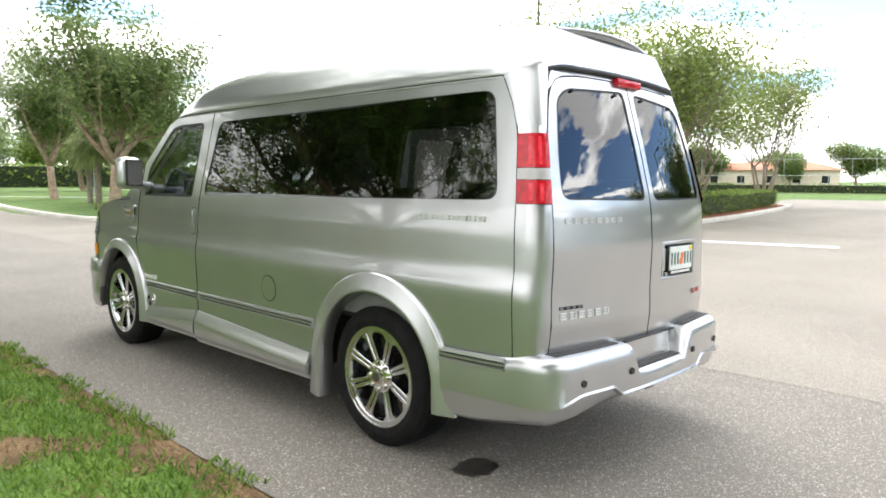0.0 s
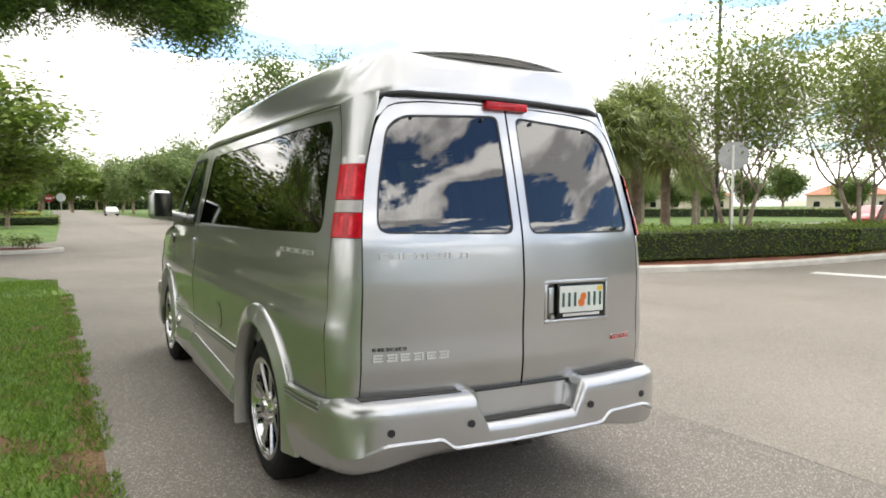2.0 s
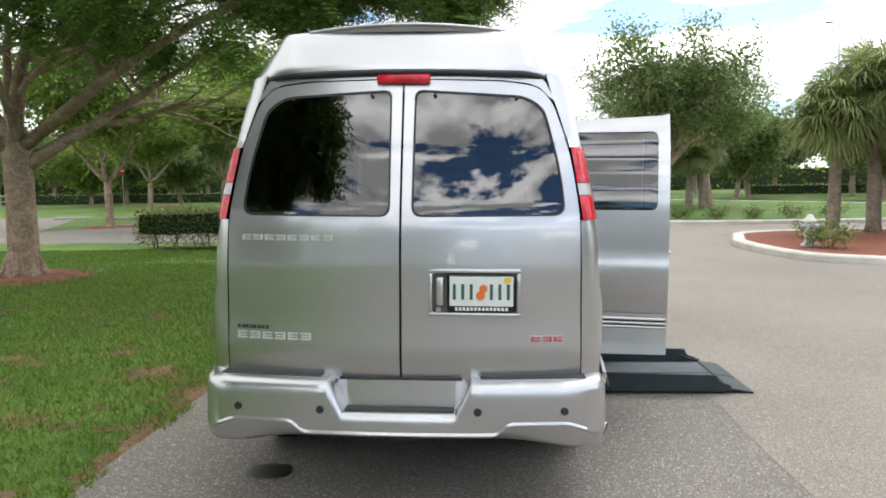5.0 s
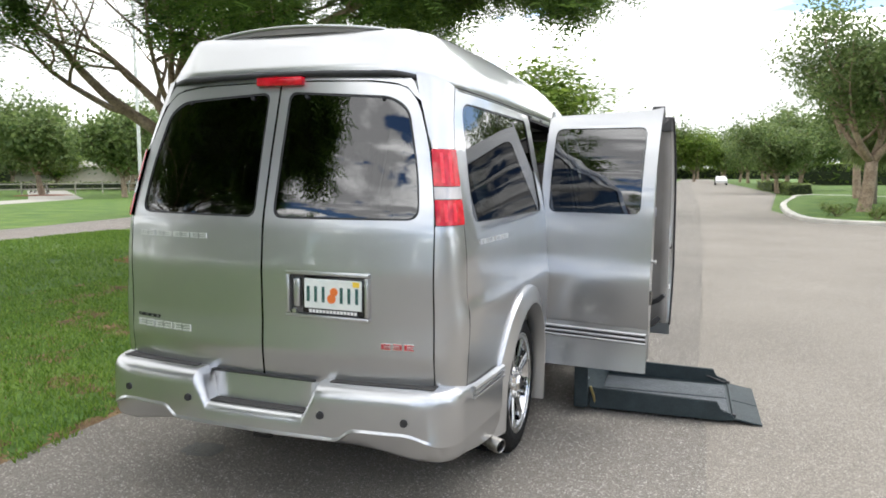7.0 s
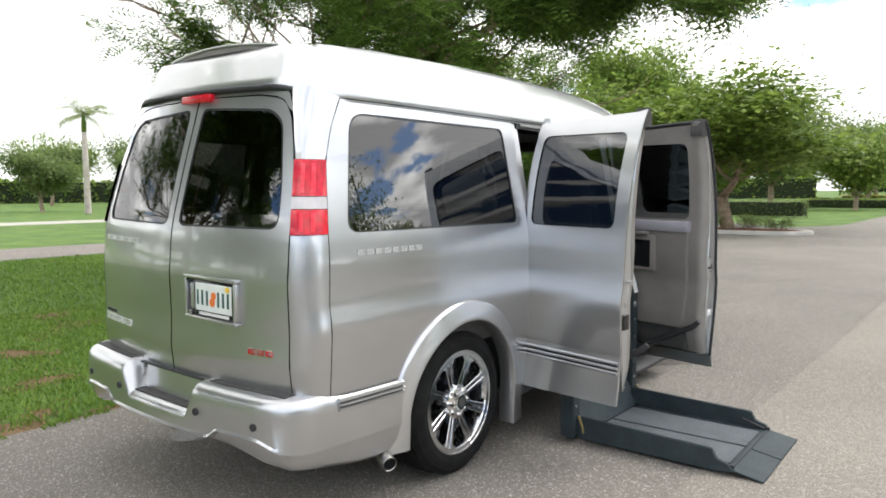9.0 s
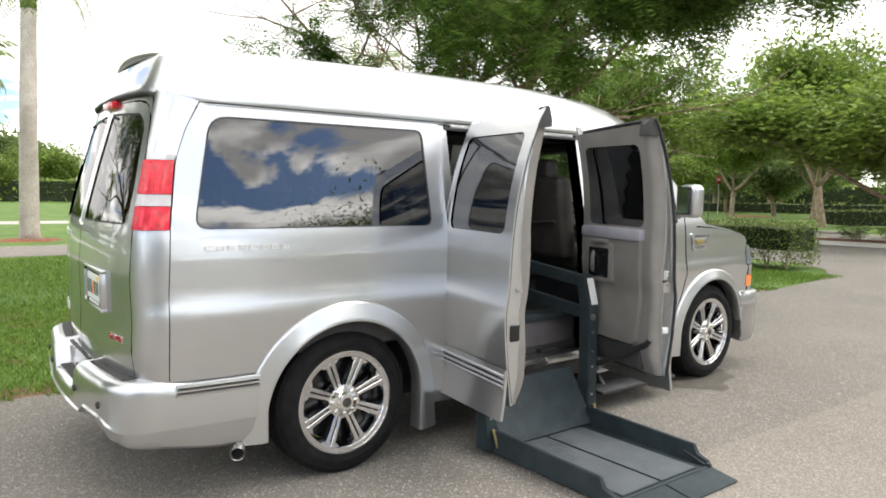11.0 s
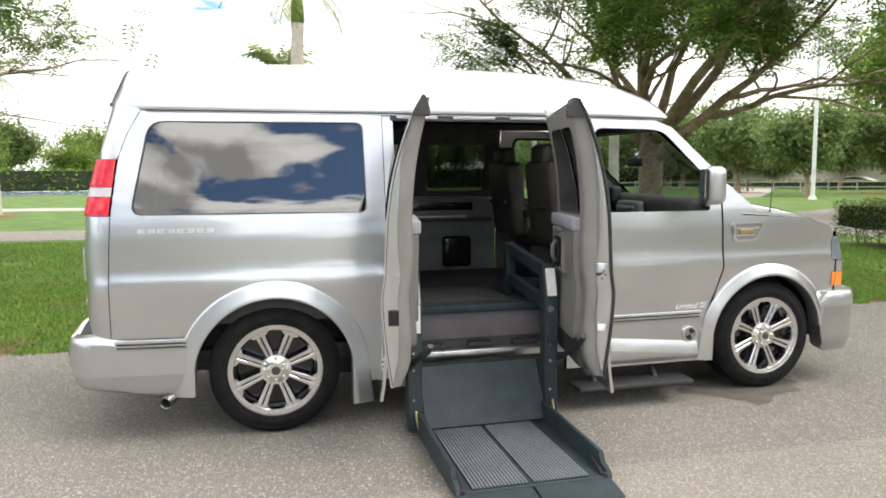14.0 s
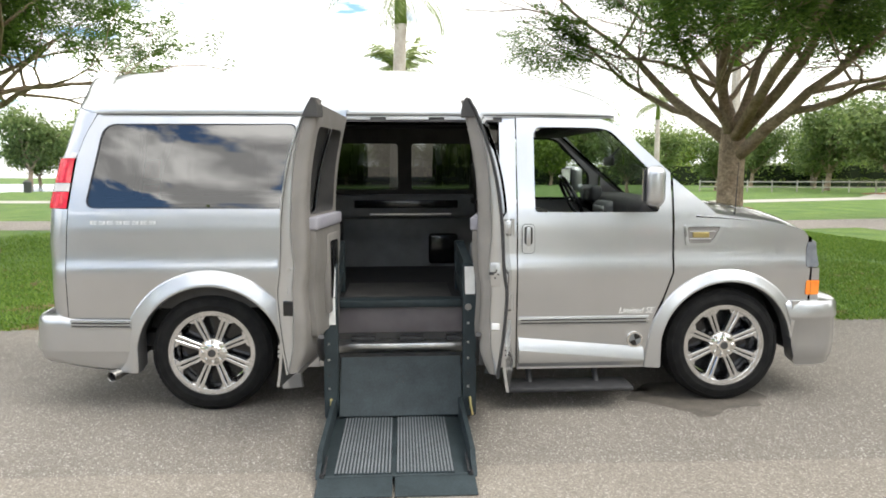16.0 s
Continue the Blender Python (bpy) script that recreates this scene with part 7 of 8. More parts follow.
# ---- van: door opening ----
S = side(1)
skin("door_pillar", [dense([(1.90, 0.27), (2.005, 0.27), (2.005, 1.92), (1.90, 1.92)])], side(1, -0.012), M_SILVER, van, "painted door pillar", flip=1, flange=0.09)
skin("door_pillar", [dense([(0.71, 0.30), (0.775, 0.30), (0.775, 1.92), (0.71, 1.92)])], side(1, -0.012), M_SILVER, van, "painted door pillar", flip=1, flange=0.09)
skin("door_header", [dense([(0.76, 1.885), (1.92, 1.885), (1.92, 1.925), (0.76, 1.925)])], side(1, -0.005), M_DARKTRIM, van, "dark door header rail", flip=1, flange=0.08)
for a, b in ((0.80, 1.06), (1.16, 1.44), (1.54, 1.86)):
    bm = bmesh.new()
    x = half_w(1.905)
    boxy(bm, x - 0.012, x + 0.004, a, b, 1.897, 1.914, 0.003)
    part("header_strip", bm, M_SILVER, van, "bright header strip")
bm = bmesh.new()
boxy(bm, 0.80, 0.915, 0.75, 1.93, 0.385, 0.445, 0.01)
part("door_sill", bm, M_STEEL, van, "bright metal door sill", smooth=40)
bm = bmesh.new()
boxy(bm, 0.60, 0.90, 0.74, 1.95, 0.28, 0.385, 0.01)
boxy(bm, 0.62, 0.80, 0.74, 1.95, 0.385, 0.49)
part("sill_box", bm, M_DARKTRIM, van, smooth=40)
for y in (0.92, 1.24, 1.55):
    bm = bmesh.new()
    boxy(bm, 0.80, 0.86, y, y + 0.16, 0.445, 0.475, 0.006)
    part("sill_bracket", bm, M_BLACK, van, "black sill bracket", smooth=40)
bm = bmesh.new()
boxy(bm, 0.775, 0.80, 0.76, 1.92, 0.49, 0.665, 0.008)
part("step_riser", bm, M_RISER, van, "mauve-grey step riser", smooth=40)
bm = bmesh.new()
boxy(bm, 0.70, 0.83, 0.76, 1.92, 0.665, 0.715, 0.01)
part("floor_edge", bm, M_LIFT, van, "dark steel floor edge", smooth=40)

# ---- van: cabin ----
bm = bmesh.new()
boxy(bm, -0.86, 0.78, -0.94, 3.0, 0.655, 0.70, 0.01)
part("cabin_floor", bm, M_CARPET, van, "dark carpeted floor", smooth=40)
bm = bmesh.new()
boxy(bm, 0.10, 0.70, 0.86, 1.60, 0.70, 0.712, 0.004)
part("floor_mat", bm, M_DARKTRIM, van, "dark floor mat", smooth=40)
inL = side(-1, -0.055)
w1 = rounded([(0.665, 1.388), (1.228, 1.388), (1.228, 1.79), (0.665, 1.79)], 0.03, 4)
w2 = rounded([(1.348, 1.388), (1.865, 1.388), (1.865, 1.79), (1.348, 1.79)], 0.03, 4)
w3 = rounded([(-0.60, 1.388), (0.0, 1.388), (0.0, 1.79), (-0.56, 1.79)], 0.03, 4)
w4 = rounded([(0.10, 1.388), (0.56, 1.388), (0.56, 1.79), (0.10, 1.79)], 0.03, 4)
skin("cabin_wall", [dense([(-0.84, 1.34), (1.99, 1.34), (1.99, 1.925), (-0.62, 1.925), (-0.76, 1.60)]), w1, w2, w3, w4], inL, M_DARKTRIM, van, "dark upper wall lining", flip=1, flange=0.03)
skin("wall_panel", [dense([(-0.86, 0.69), (1.99, 0.69), (1.99, 1.15), (-0.86, 1.15)])], inL, M_PANELGREY, van, "grey lower wall panel", flip=1, flange=0.0)
bm = bmesh.new()
boxy(bm, -0.90, -0.80, 0.30, 1.96, 1.14, 1.35, 0.03, 3)
lg = part("wall_ledge", bm, M_PANELGREY, van, "moulded grey wall ledge", smooth=40)
bm = bmesh.new()
boxy(bm, -0.82, -0.795, 0.84, 1.76, 1.225, 1.30, 0.012)
part("ledge_recess", bm, M_GLOSSBLACK, lg, "long black ledge recess", smooth=40)
bm = bmesh.new()
boxy(bm, -0.83, -0.79, 0.98, 1.70, 1.165, 1.182, 0.004)
part("ledge_trim", bm, M_STEEL, lg, "thin bright trim strip")
bm = bmesh.new()
boxy(bm, -0.885, -0.845, 1.50, 1.76, 0.725, 0.995, 0.03, 3)
part("wall_pocket", bm, M_GLOSSBLACK, van, "black wall pocket", smooth=40)
bm = bmesh.new()
boxy(bm, -0.885, -0.82, 0.55, 0.74, 0.72, 1.13, 0.02)
part("wall_box", bm, M_DARKTRIM, van, smooth=40)
bm = bmesh.new()
boxy(bm, -0.715, 0.715, -0.62, 2.5, 1.915, 1.932)
part("headliner", bm, M_DARKTRIM, van, "dark headliner")
inR = side(1, -0.055)
w5 = rounded([(-0.66, 1.36), (0.52, 1.36), (0.52, 1.80), (-0.56, 1.80)], 0.05, 4)
skin("cabin_wall", [dense([(-0.84, 0.69), (0.72, 0.69), (0.72, 1.925), (-0.62, 1.925), (-0.76, 1.60)]), w5], inR, M_DARKTRIM, van, "dark wall lining", flip=-1, flange=0.0)
bm = bmesh.new()
boxy(bm, -0.78, 0.78, -0.96, -0.94, 0.66, 1.32)
part("rear_lining", bm, M_DARKTRIM, van)


def seat(x, y, turn=0, back_h=0.72):
    root = new("seat")
    root.parent = van
    root.matrix_basis = pose(x, y, 0.70, 0, 0, turn)
    tagged(root, "dark brown leather captain's seat")
    bm = bmesh.new()
    boxy(bm, -0.26, 0.26, -0.24, 0.28, 0.26, 0.42, 0.06, 3)
    part("cushion", bm, M_LEATHER, root, smooth=40)
    bm = bmesh.new()
    boxy(bm, -0.265, 0.265, -0.36, -0.22, 0.34, 0.34 + back_h - 0.12, 0.055, 4)
    for v in bm.verts:
        v.co.y -= 0.12 * max(0, v.co.z - 0.34)
        if v.co.z > 0.7:
            v.co.x *= 1 - 0.25 * (v.co.z - 0.7)
    part("backrest", bm, M_LEATHER, root, smooth=40)
    bm = bmesh.new()
    boxy(bm, -0.135, 0.135, -0.42, -0.30, 0.91, 1.06, 0.045, 4)
    part("headrest", bm, M_LEATHER, root, smooth=40)
    for sx in (-1, 1):
        bm = bmesh.new()
        boxy(bm, *sorted((sx * 0.27, sx * 0.35)), -0.30, 0.10, 0.50, 0.57, 0.025, 3)
        part("armrest", bm, M_LEATHER, root, smooth=40)
    bm = bmesh.new()
    boxy(bm, -0.2, 0.2, -0.2, 0.2, 0.0, 0.27, 0.02)
    part("pedestal", bm, M_BLACK, root, smooth=40)
    bm = bmesh.new()
    tube(bm, [(-0.2, -0.415, 0.62), (0.0, -0.43, 0.60), (0.2, -0.415, 0.62)], 0.012, 6)
    part("seat_pocket", bm, M_DARKTRIM, root, smooth=60)
    return root


seat(0.43, 2.28)
seat(-0.43, 2.28)
# dashboard and wheel
bm = bmesh.new()
boxy(bm, -0.80, 0.80, 2.86, 3.24, 0.95, 1.37, 0.06, 3)
part("dashboard", bm, M_DARKTRIM, van, "dark dashboard", smooth=40)
bm = bmesh.new()
boxy(bm, -0.18, 0.18, 2.80, 2.95, 0.80, 1.33, 0.04, 3)
part("centre_console", bm, M_PANELGREY, van, smooth=40)
bm = bmesh.new()
boxy(bm, -0.60, -0.24, 2.80, 2.90, 1.30, 1.44, 0.03, 3)
binnacle = part("instrument_binnacle", bm, M_BLACK, van, "black hooded instrument binnacle", smooth=40)
for x in (-0.50, -0.34):
    bm = bmesh.new()
    disc(bm, pose(x, 2.802, 1.365, 90, 0, 0), 0.045, 0.045, 0.006, 20)
    part("dial", bm, M_PANELGREY, binnacle, "round grey dial", smooth=40)
for z in (1.20, 1.27):
    bm = bmesh.new()
    boxy(bm, -0.14, 0.14, 2.79, 2.81, z - 0.022, z + 0.022, 0.006)
    part("console_panel", bm, M_STEEL if z > 1.25 else M_GLOSSBLACK, van, "bright control panel" if z > 1.25 else "dark control panel", smooth=40)
bm = bmesh.new()
c, tl_ = Vector((-0.42, 2.68, 1.34)), Matrix.Rotation(radians(-62), 3, "X")
tube(bm, [c + tl_ @ Vector((0.19 * math.cos(a), 0.19 * math.sin(a), 0)) for a in np.linspace(0, 2 * math.pi, 29)], 0.016, 8)
for a in (0.2, math.pi - 0.2, -math.pi / 2):
    tube(bm, [c, c + tl_ @ Vector((0.18 * math.cos(a), 0.18 * math.sin(a), 0))], 0.014, 6)
disc(bm, Matrix.Translation(c) @ tl_.to_4x4(), 0.06, 0.05, 0.03, 20)
tube(bm, [c, (-0.42, 2.92, 1.22)], 0.03, 8)
part("steering_wheel", bm, M_GLOSSBLACK, van, "black steering wheel", smooth=50)
bm = bmesh.new()
boxy(bm, -0.12, 0.12, 2.86, 2.885, 1.60, 1.67, 0.015)
tube(bm, [(0, 2.88, 1.66), (0, 2.95, 1.74)], 0.008, 6)
part("interior_mirror", bm, M_BLACK, van, smooth=40)
bm = bmesh.new()
boxy(bm, -0.70, 0.70, 2.42, 2.66, 1.84, 1.905, 0.02)
part("screen_header", bm, M_DARKTRIM, van, "dark lining above the windscreen", smooth=40)
# running board under the front door
bm = bmesh.new()
boxy(bm, 0.84, 1.07, 1.93, 2.76, 0.145, 0.175, 0.01)
rbd = part("running_board", bm, M_BLACK, van, "black running board", smooth=40)
for y in (2.1, 2.55):
    bm = bmesh.new()
    tube(bm, [(0.66, y, 0.33), (0.86, y, 0.24), (0.93, y, 0.16)], 0.02, 8)
    part("board_bracket", bm, M_BLACK, rbd, smooth=50)

# ---- wheelchair lift, lowered to the road ----
lift = thing("wheelchair_lift", "blue-grey steel wheelchair lift lowered to the road", "wheelchair lift")


def slab(name, quad, t, mat, parent, label="", bev=0.003):
    """A plate: four corners, thickened along its normal."""
    q = [Vector(p) for p in quad]
    n = (q[1] - q[0]).cross(q[3] - q[0]).normalized() * t
    bm = bmesh.new()
    a = [bm.verts.new(p) for p in q]
    b = [bm.verts.new(p + n) for p in q]
    bm.faces.new(a)
    bm.faces.new(b[::-1])
    for i in range(4):
        bm.faces.new((a[i], a[(i + 1) % 4], b[(i + 1) % 4], b[i]))
    if bev:
        bmesh.ops.bevel(bm, geom=list(bm.edges), offset=bev, segments=1, affect="EDGES")
    return part(name, bm, mat, parent, label)


YL, YR, YC = 0.835, 1.615, 1.21
bm = bmesh.new()
boxy(bm, 1.215, 2.07, YL + 0.01, YR - 0.01, 0.018, 0.040, 0.004)
pf = part("platform", bm, M_LIFT, lift, smooth=40)
for y0, y1 in ((YL + 0.075, YC - 0.012), (YC + 0.012, YR - 0.10)):
    # base darker than its ribs: the shade between them is put into colour
    bm = bmesh.new()
    boxy(bm, 1.24, 2.05, y0, y1, 0.038, 0.046)
    part("tread_panel", bm, M_LIFT, pf, "ribbed grey anti-slip tread")
    bm = bmesh.new()
    k = int((y1 - y0) / 0.017)
    for i in range(k):
        y = y0 + (y1 - y0) * (i + 0.5) / k
        boxy(bm, 1.245, 2.045, y - 0.004, y + 0.004, 0.045, 0.0505)
    part("tread_ribs", bm, M_TREAD, pf)["kind"] = "stuff"
for y0, y1, nm in ((YL - 0.012, YL + 0.014, "l"), (YR - 0.014, YR + 0.012, "r")):
    bm = bmesh.new()
    q = [(1.20, 0.02), (2.0, 0.02), (2.085, 0.03), (2.06, 0.068), (1.995, 0.082), (1.975, 0.135), (1.20, 0.155)]
    a = [bm.verts.new((x, y0, z)) for x, z in q]
    b = [bm.verts.new((x, y1, z)) for x, z in q]
    bm.faces.new(a)
    bm.faces.new(b[::-1])
    for i in range(7):
        bm.faces.new((a[i], a[(i + 1) % 7], b[(i + 1) % 7], b[i]))
    bmesh.ops.bevel(bm, geom=list(bm.edges), offset=0.004, segments=2, affect="EDGES")
    sr = part("side_guard", bm, M_LIFT, lift, "blue-grey side guard rail")
    bm = bmesh.new()
    tube(bm, [(1.93, (y0 + y1) / 2 + (0.03 if nm == "l" else -0.03), 0.09), (2.06, (y0 + y1) / 2 + (0.03 if nm == "l" else -0.03), 0.05)], 0.006, 6)
    disc(bm, pose(2.075, (y0 + y1) / 2 + (0.02 if nm == "l" else -0.02), 0.03, 0, 0, 0), 0.012, 0.012, 0.03, 10)
    part("guard_pin", bm, M_BLACK, sr, "black latch chain and peg", smooth=50)
for y0, y1 in ((YL + 0.0, YC - 0.006), (YC + 0.006, YR - 0.0)):
    slab("ramp_flap", [(2.075, y0, 0.03), (2.235, y0 - (0.0), 0.004), (2.235, y1, 0.004), (2.075, y1, 0.03)], 0.01, M_LIFT, lift, "hinged ramp flap resting on the road")
bm = bmesh.new()
tube(bm, [(2.072, YL, 0.04), (2.072, YR, 0.04)], 0.008, 8)
part("flap_hinge", bm, M_LIFT, lift, smooth=50)
# bridge plate towards the van
slab("bridge_plate", [(1.235, 0.868, 0.05), (1.235, 1.628, 0.05), (1.03, 1.628, 0.37), (1.03, 0.868, 0.37)], 0.014, M_LIFT, lift, "scuffed blue-grey bridge plate")
bm = bmesh.new()
for dy in (-0.02, 0.02):
    for dz in (0, 0.03):
        disc(bm, pose(1.117 - dz * 0.64 + 0.012, 1.24 + dy, 0.235 + dz, 0, 57, 0), 0.006, 0.006, 0.004, 8)
part("plate_rivet", bm, M_BLACK, lift)
for y0, y1 in ((0.775, 0.862), (1.632, 1.715)):
    yc = (y0 + y1) / 2
    post = new("lift_post")
    post.parent = lift
    tagged(post, "blue-grey lift post with white label")
    bm = bmesh.new()
    q = [(1.19, 0.03), (1.19, 0.78), (1.135, 0.985), (1.07, 0.985), (1.105, 0.75), (1.105, 0.03)]
    a = [bm.verts.new((x, y0, z)) for x, z in q]
    b = [bm.verts.new((x, y1, z)) for x, z in q]
    bm.faces.new(a)
    bm.faces.new(b[::-1])
    for i in range(6):
        bm.faces.new((a[i], a[(i + 1) % 6], b[(i + 1) % 6], b[i]))
    bmesh.ops.bevel(bm, geom=list(bm.edges), offset=0.006, segments=2, affect="EDGES")
    part("post_body", bm, M_LIFT, post, smooth=40)
    if y0 < 1:
        slab("post_label", [(1.194, y0 + 0.012, 0.62), (1.194, y1 - 0.01, 0.62), (1.194, y1 - 0.01, 0.785), (1.194, y0 + 0.012, 0.785)], 0.002, M_LABEL, post, "white label", 0)
    slab("post_label", [(1.194, y0 + 0.012, 0.79 if y0 < 1 else 0.80), (1.194, y1 - 0.01, 0.79 if y0 < 1 else 0.80), (1.148, y1 - 0.01, 0.965), (1.148, y0 + 0.012, 0.965)], 0.002, M_LABEL, post, "white label", 0)
    for z, r, m in ((0.72, 0.022, M_STEEL), (0.50, 0.008, M_STEEL), (0.40, 0.008, M_STEEL), (0.30, 0.008, M_BLACK), (0.22, 0.008, M_STEEL), (0.62, 0.008, M_STEEL)):
        bm = bmesh.new()
        disc(bm, pose(1.189, yc - 0.01, z, 0, 90, 0), r, r * 0.9, 0.008, 14)
        part("bolt", bm, m, post, smooth=40)
    bm = bmesh.new()
    tube(bm, [(1.205, yc, 0.16), (1.225, yc + 0.004, 0.10), (1.235, yc + 0.014, 0.05)], 0.009, 8)
    part("release_pin", bm, M_GOLD, post, "brass release pin", smooth=50)
    # parallel arms into the cabin
    for z0, z1, x1 in ((0.94, 1.02, 0.46), (0.74, 0.82, 0.42)):
        bm = bmesh.new()
        p0, p1 = Vector((1.12, yc, z0)), Vector((x1, yc, z1))
        d = (p1 - p0).to_track_quat("X", "Z").to_matrix().to_4x4()
        boxy(bm, -0.02, (p1 - p0).length, -0.028, 0.028, -0.03, 0.03, 0.006, m=Matrix.Translation(p0) @ d)
        part("lift_arm", bm, M_LIFT, lift, smooth=40)
    bm = bmesh.new()
    boxy(bm, 0.38, 0.46, yc - 0.035, yc + 0.035, 0.70, 1.06, 0.01)
    part("inner_post", bm, M_LIFT, lift, smooth=40)
    s_ = -1 if y0 < 1 else 1
    bm = bmesh.new()
    tube(bm, [(1.14, yc + s_ * 0.05, 0.395), (1.22, yc + s_ * 0.05, 0.425), (1.42, yc + s_ * 0.035, 0.525), (1.58, yc + s_ * 0.015, 0.605), (1.62, yc + s_ * 0.005, 0.645)], [0.016, 0.019, 0.019, 0.019, 0.016], 8)
    part("guide_roller", bm, M_BLACK, lift, "black rubber-sleeved guide", smooth=50)
bm = bmesh.new()
boxy(bm, 1.105, 1.19, 0.86, 1.635, 0.018, 0.055, 0.005)
part("base_bar", bm, M_LIFT, lift, smooth=40)


# ---- things round the place ----
M_POSTWHITE = shade("white_post", (0.6, 0.6, 0.57), (0.7, 0.7, 0.66), 4.0, 0.6)
M_POSTDARK = shade("dark_post", (0.03, 0.035, 0.035), (0.05, 0.05, 0.05), 6.0, 0.5)
M_GALV = shade("galvanised_steel", (0.36, 0.37, 0.37), (0.45, 0.46, 0.46), 6.0, 0.45, metal=0.8)
M_SIGNRED = shade("sign_red", (0.5, 0.02, 0.02), (0.55, 0.03, 0.03), 6.0, 0.4)
M_STUCCO = shade("cream_stucco", (0.6, 0.52, 0.42), (0.68, 0.6, 0.5), 2.0, 0.9, bump=0.3, bscale=30)
M_TILE = shade("orange_roof_tile", (0.42, 0.17, 0.1), (0.55, 0.24, 0.15), 3.0, 0.8, bump=0.6, bscale=12)
M_CARRED = shade("red_car_paint", (0.36, 0.008, 0.012), None, 3.0, 0.35, coat=0.5)
M_CARWHITE = shade("white_car_paint", (0.7, 0.7, 0.7), None, 3.0, 0.3, coat=1.0)
M_WET = shade("wet_asphalt", (0.035, 0.032, 0.028), (0.06, 0.055, 0.048), 9.0, 0.32, bump=0.25, bscale=120, fine=0.3)
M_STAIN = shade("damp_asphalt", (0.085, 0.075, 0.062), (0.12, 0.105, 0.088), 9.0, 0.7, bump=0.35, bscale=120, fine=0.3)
M_WOOD = shade("weathered_wood", (0.1, 0.085, 0.07), (0.17, 0.145, 0.12), 7.0, 0.85, bump=0.4, bscale=60)
M_FLOWER = leaf_shade("yellow_flower", (0.4, 0.3, 0.02), (0.6, 0.5, 0.05))


def sign_post(label, x, y, h, size, face, post, turn, sides=8, bar=True, cat="road sign"):
    root = thing("road_sign", label, cat, "road signs", "", (x, y, 0), turn)
    bm = bmesh.new()
    boxy(bm, -0.03, 0.03, -0.02, 0.02, -0.05, h, 0.006)
    part("post", bm, post, root)
    bm = bmesh.new()
    disc(bm, pose(0, -0.03, h - size * 0.35, 90, 0, 0) @ pose(0, 0, 0, 0, 0, 180 / sides), size / 2, size / 2, 0.006, sides)
    part("plate", bm, face, root)
    if bar:
        bm = bmesh.new()
        boxy(bm, -size * 0.33, size * 0.33, -0.04, -0.036, h - size * 0.35 - 0.08, h - size * 0.35 + 0.08)
        part("plate_bar", bm, M_POSTWHITE, root)
    return root


sign_post("back of an octagonal stop sign on a white post", 13.4, 8.35, 3.0, 0.78, M_GALV, M_POSTWHITE, 127, bar=False)
sign_post("red octagonal stop sign on a white post", -39.6, 55.2, 3.45, 0.85, M_SIGNRED, M_POSTWHITE, -25)
sign_post("red octagonal stop sign on a white post", -31.3, 56.1, 3.4, 0.85, M_SIGNRED, M_POSTWHITE, -25)
sign_post("small red sign by the drive", -1.9, 71.5, 2.5, 0.75, M_SIGNRED, M_POSTWHITE, 0)
sign_post("round pale sign by the drive", -0.9, 71.5, 2.6, 0.8, M_POSTWHITE, M_POSTWHITE, 0, 20, False)


def pole(name, label, x, y, h, r, mat, arm=0.0, group="lamp posts", arm_turn=0):
    root = thing(name, label, name.replace("_", " "), group, "", (x, y, 0), arm_turn)
    bm = bmesh.new()
    tube(bm, [(0, 0, -0.05), (0, 0, h * 0.5), (0, 0, h)], [r, r * 0.85, r * 0.65], 10)
    part("shaft", bm, mat, root, smooth=50)
    bm = bmesh.new()
    disc(bm, pose(0, 0, -0.02), r * 2.2, r * 1.7, 0.22, 12)
    part("base", bm, mat, root, smooth=40)
    if arm:
        bm = bmesh.new()
        tube(bm, [(0, 0, h - 0.1), (arm * 0.5, 0, h + 0.05), (arm, 0, h + 0.06)], 0.04, 6)
        part("arm", bm, mat, root, smooth=50)
        bm = bmesh.new()
        boxy(bm, arm - 0.1, arm + 0.5, -0.14, 0.14, h, h + 0.12, 0.04)
        part("lamp_head", bm, mat, root, smooth=40)
    return root


pole("lamp_post", "tall dark lamp post on the island", 20.9, 15.0, 9.6, 0.09, M_POSTDARK, 0.7)
pole("lamp_post", "tall slim grey lamp post far off", 26.2, 49.3, 12.6, 0.06, M_GALV, 0.8, arm_turn=200)
pole("lamp_post", "tall slim grey lamp post far off", 20, 62, 13.0, 0.06, M_GALV, 0.8)
pole("lamp_post", "dark lamp post on the lawn", -33.0, 44.0, 4.2, 0.1, M_POSTDARK)
pole("lamp_post", "dark lamp post beside the walk", -39.9, -24.4, 7.5, 0.13, M_POSTDARK, 0.5)
pole("flag_pole", "plain white pole standing on the lawn", -33.4, 34.6, 13.5, 0.13, M_POSTWHITE, group="")
for x, y in ((22, -9), (27, -3.5), (16, -20), (4, -26)):
    pole("lamp_post", "tall dark lamp post in the parking lot", x, y, 7.5, 0.09, M_POSTDARK, 0.7, arm_turn=90)


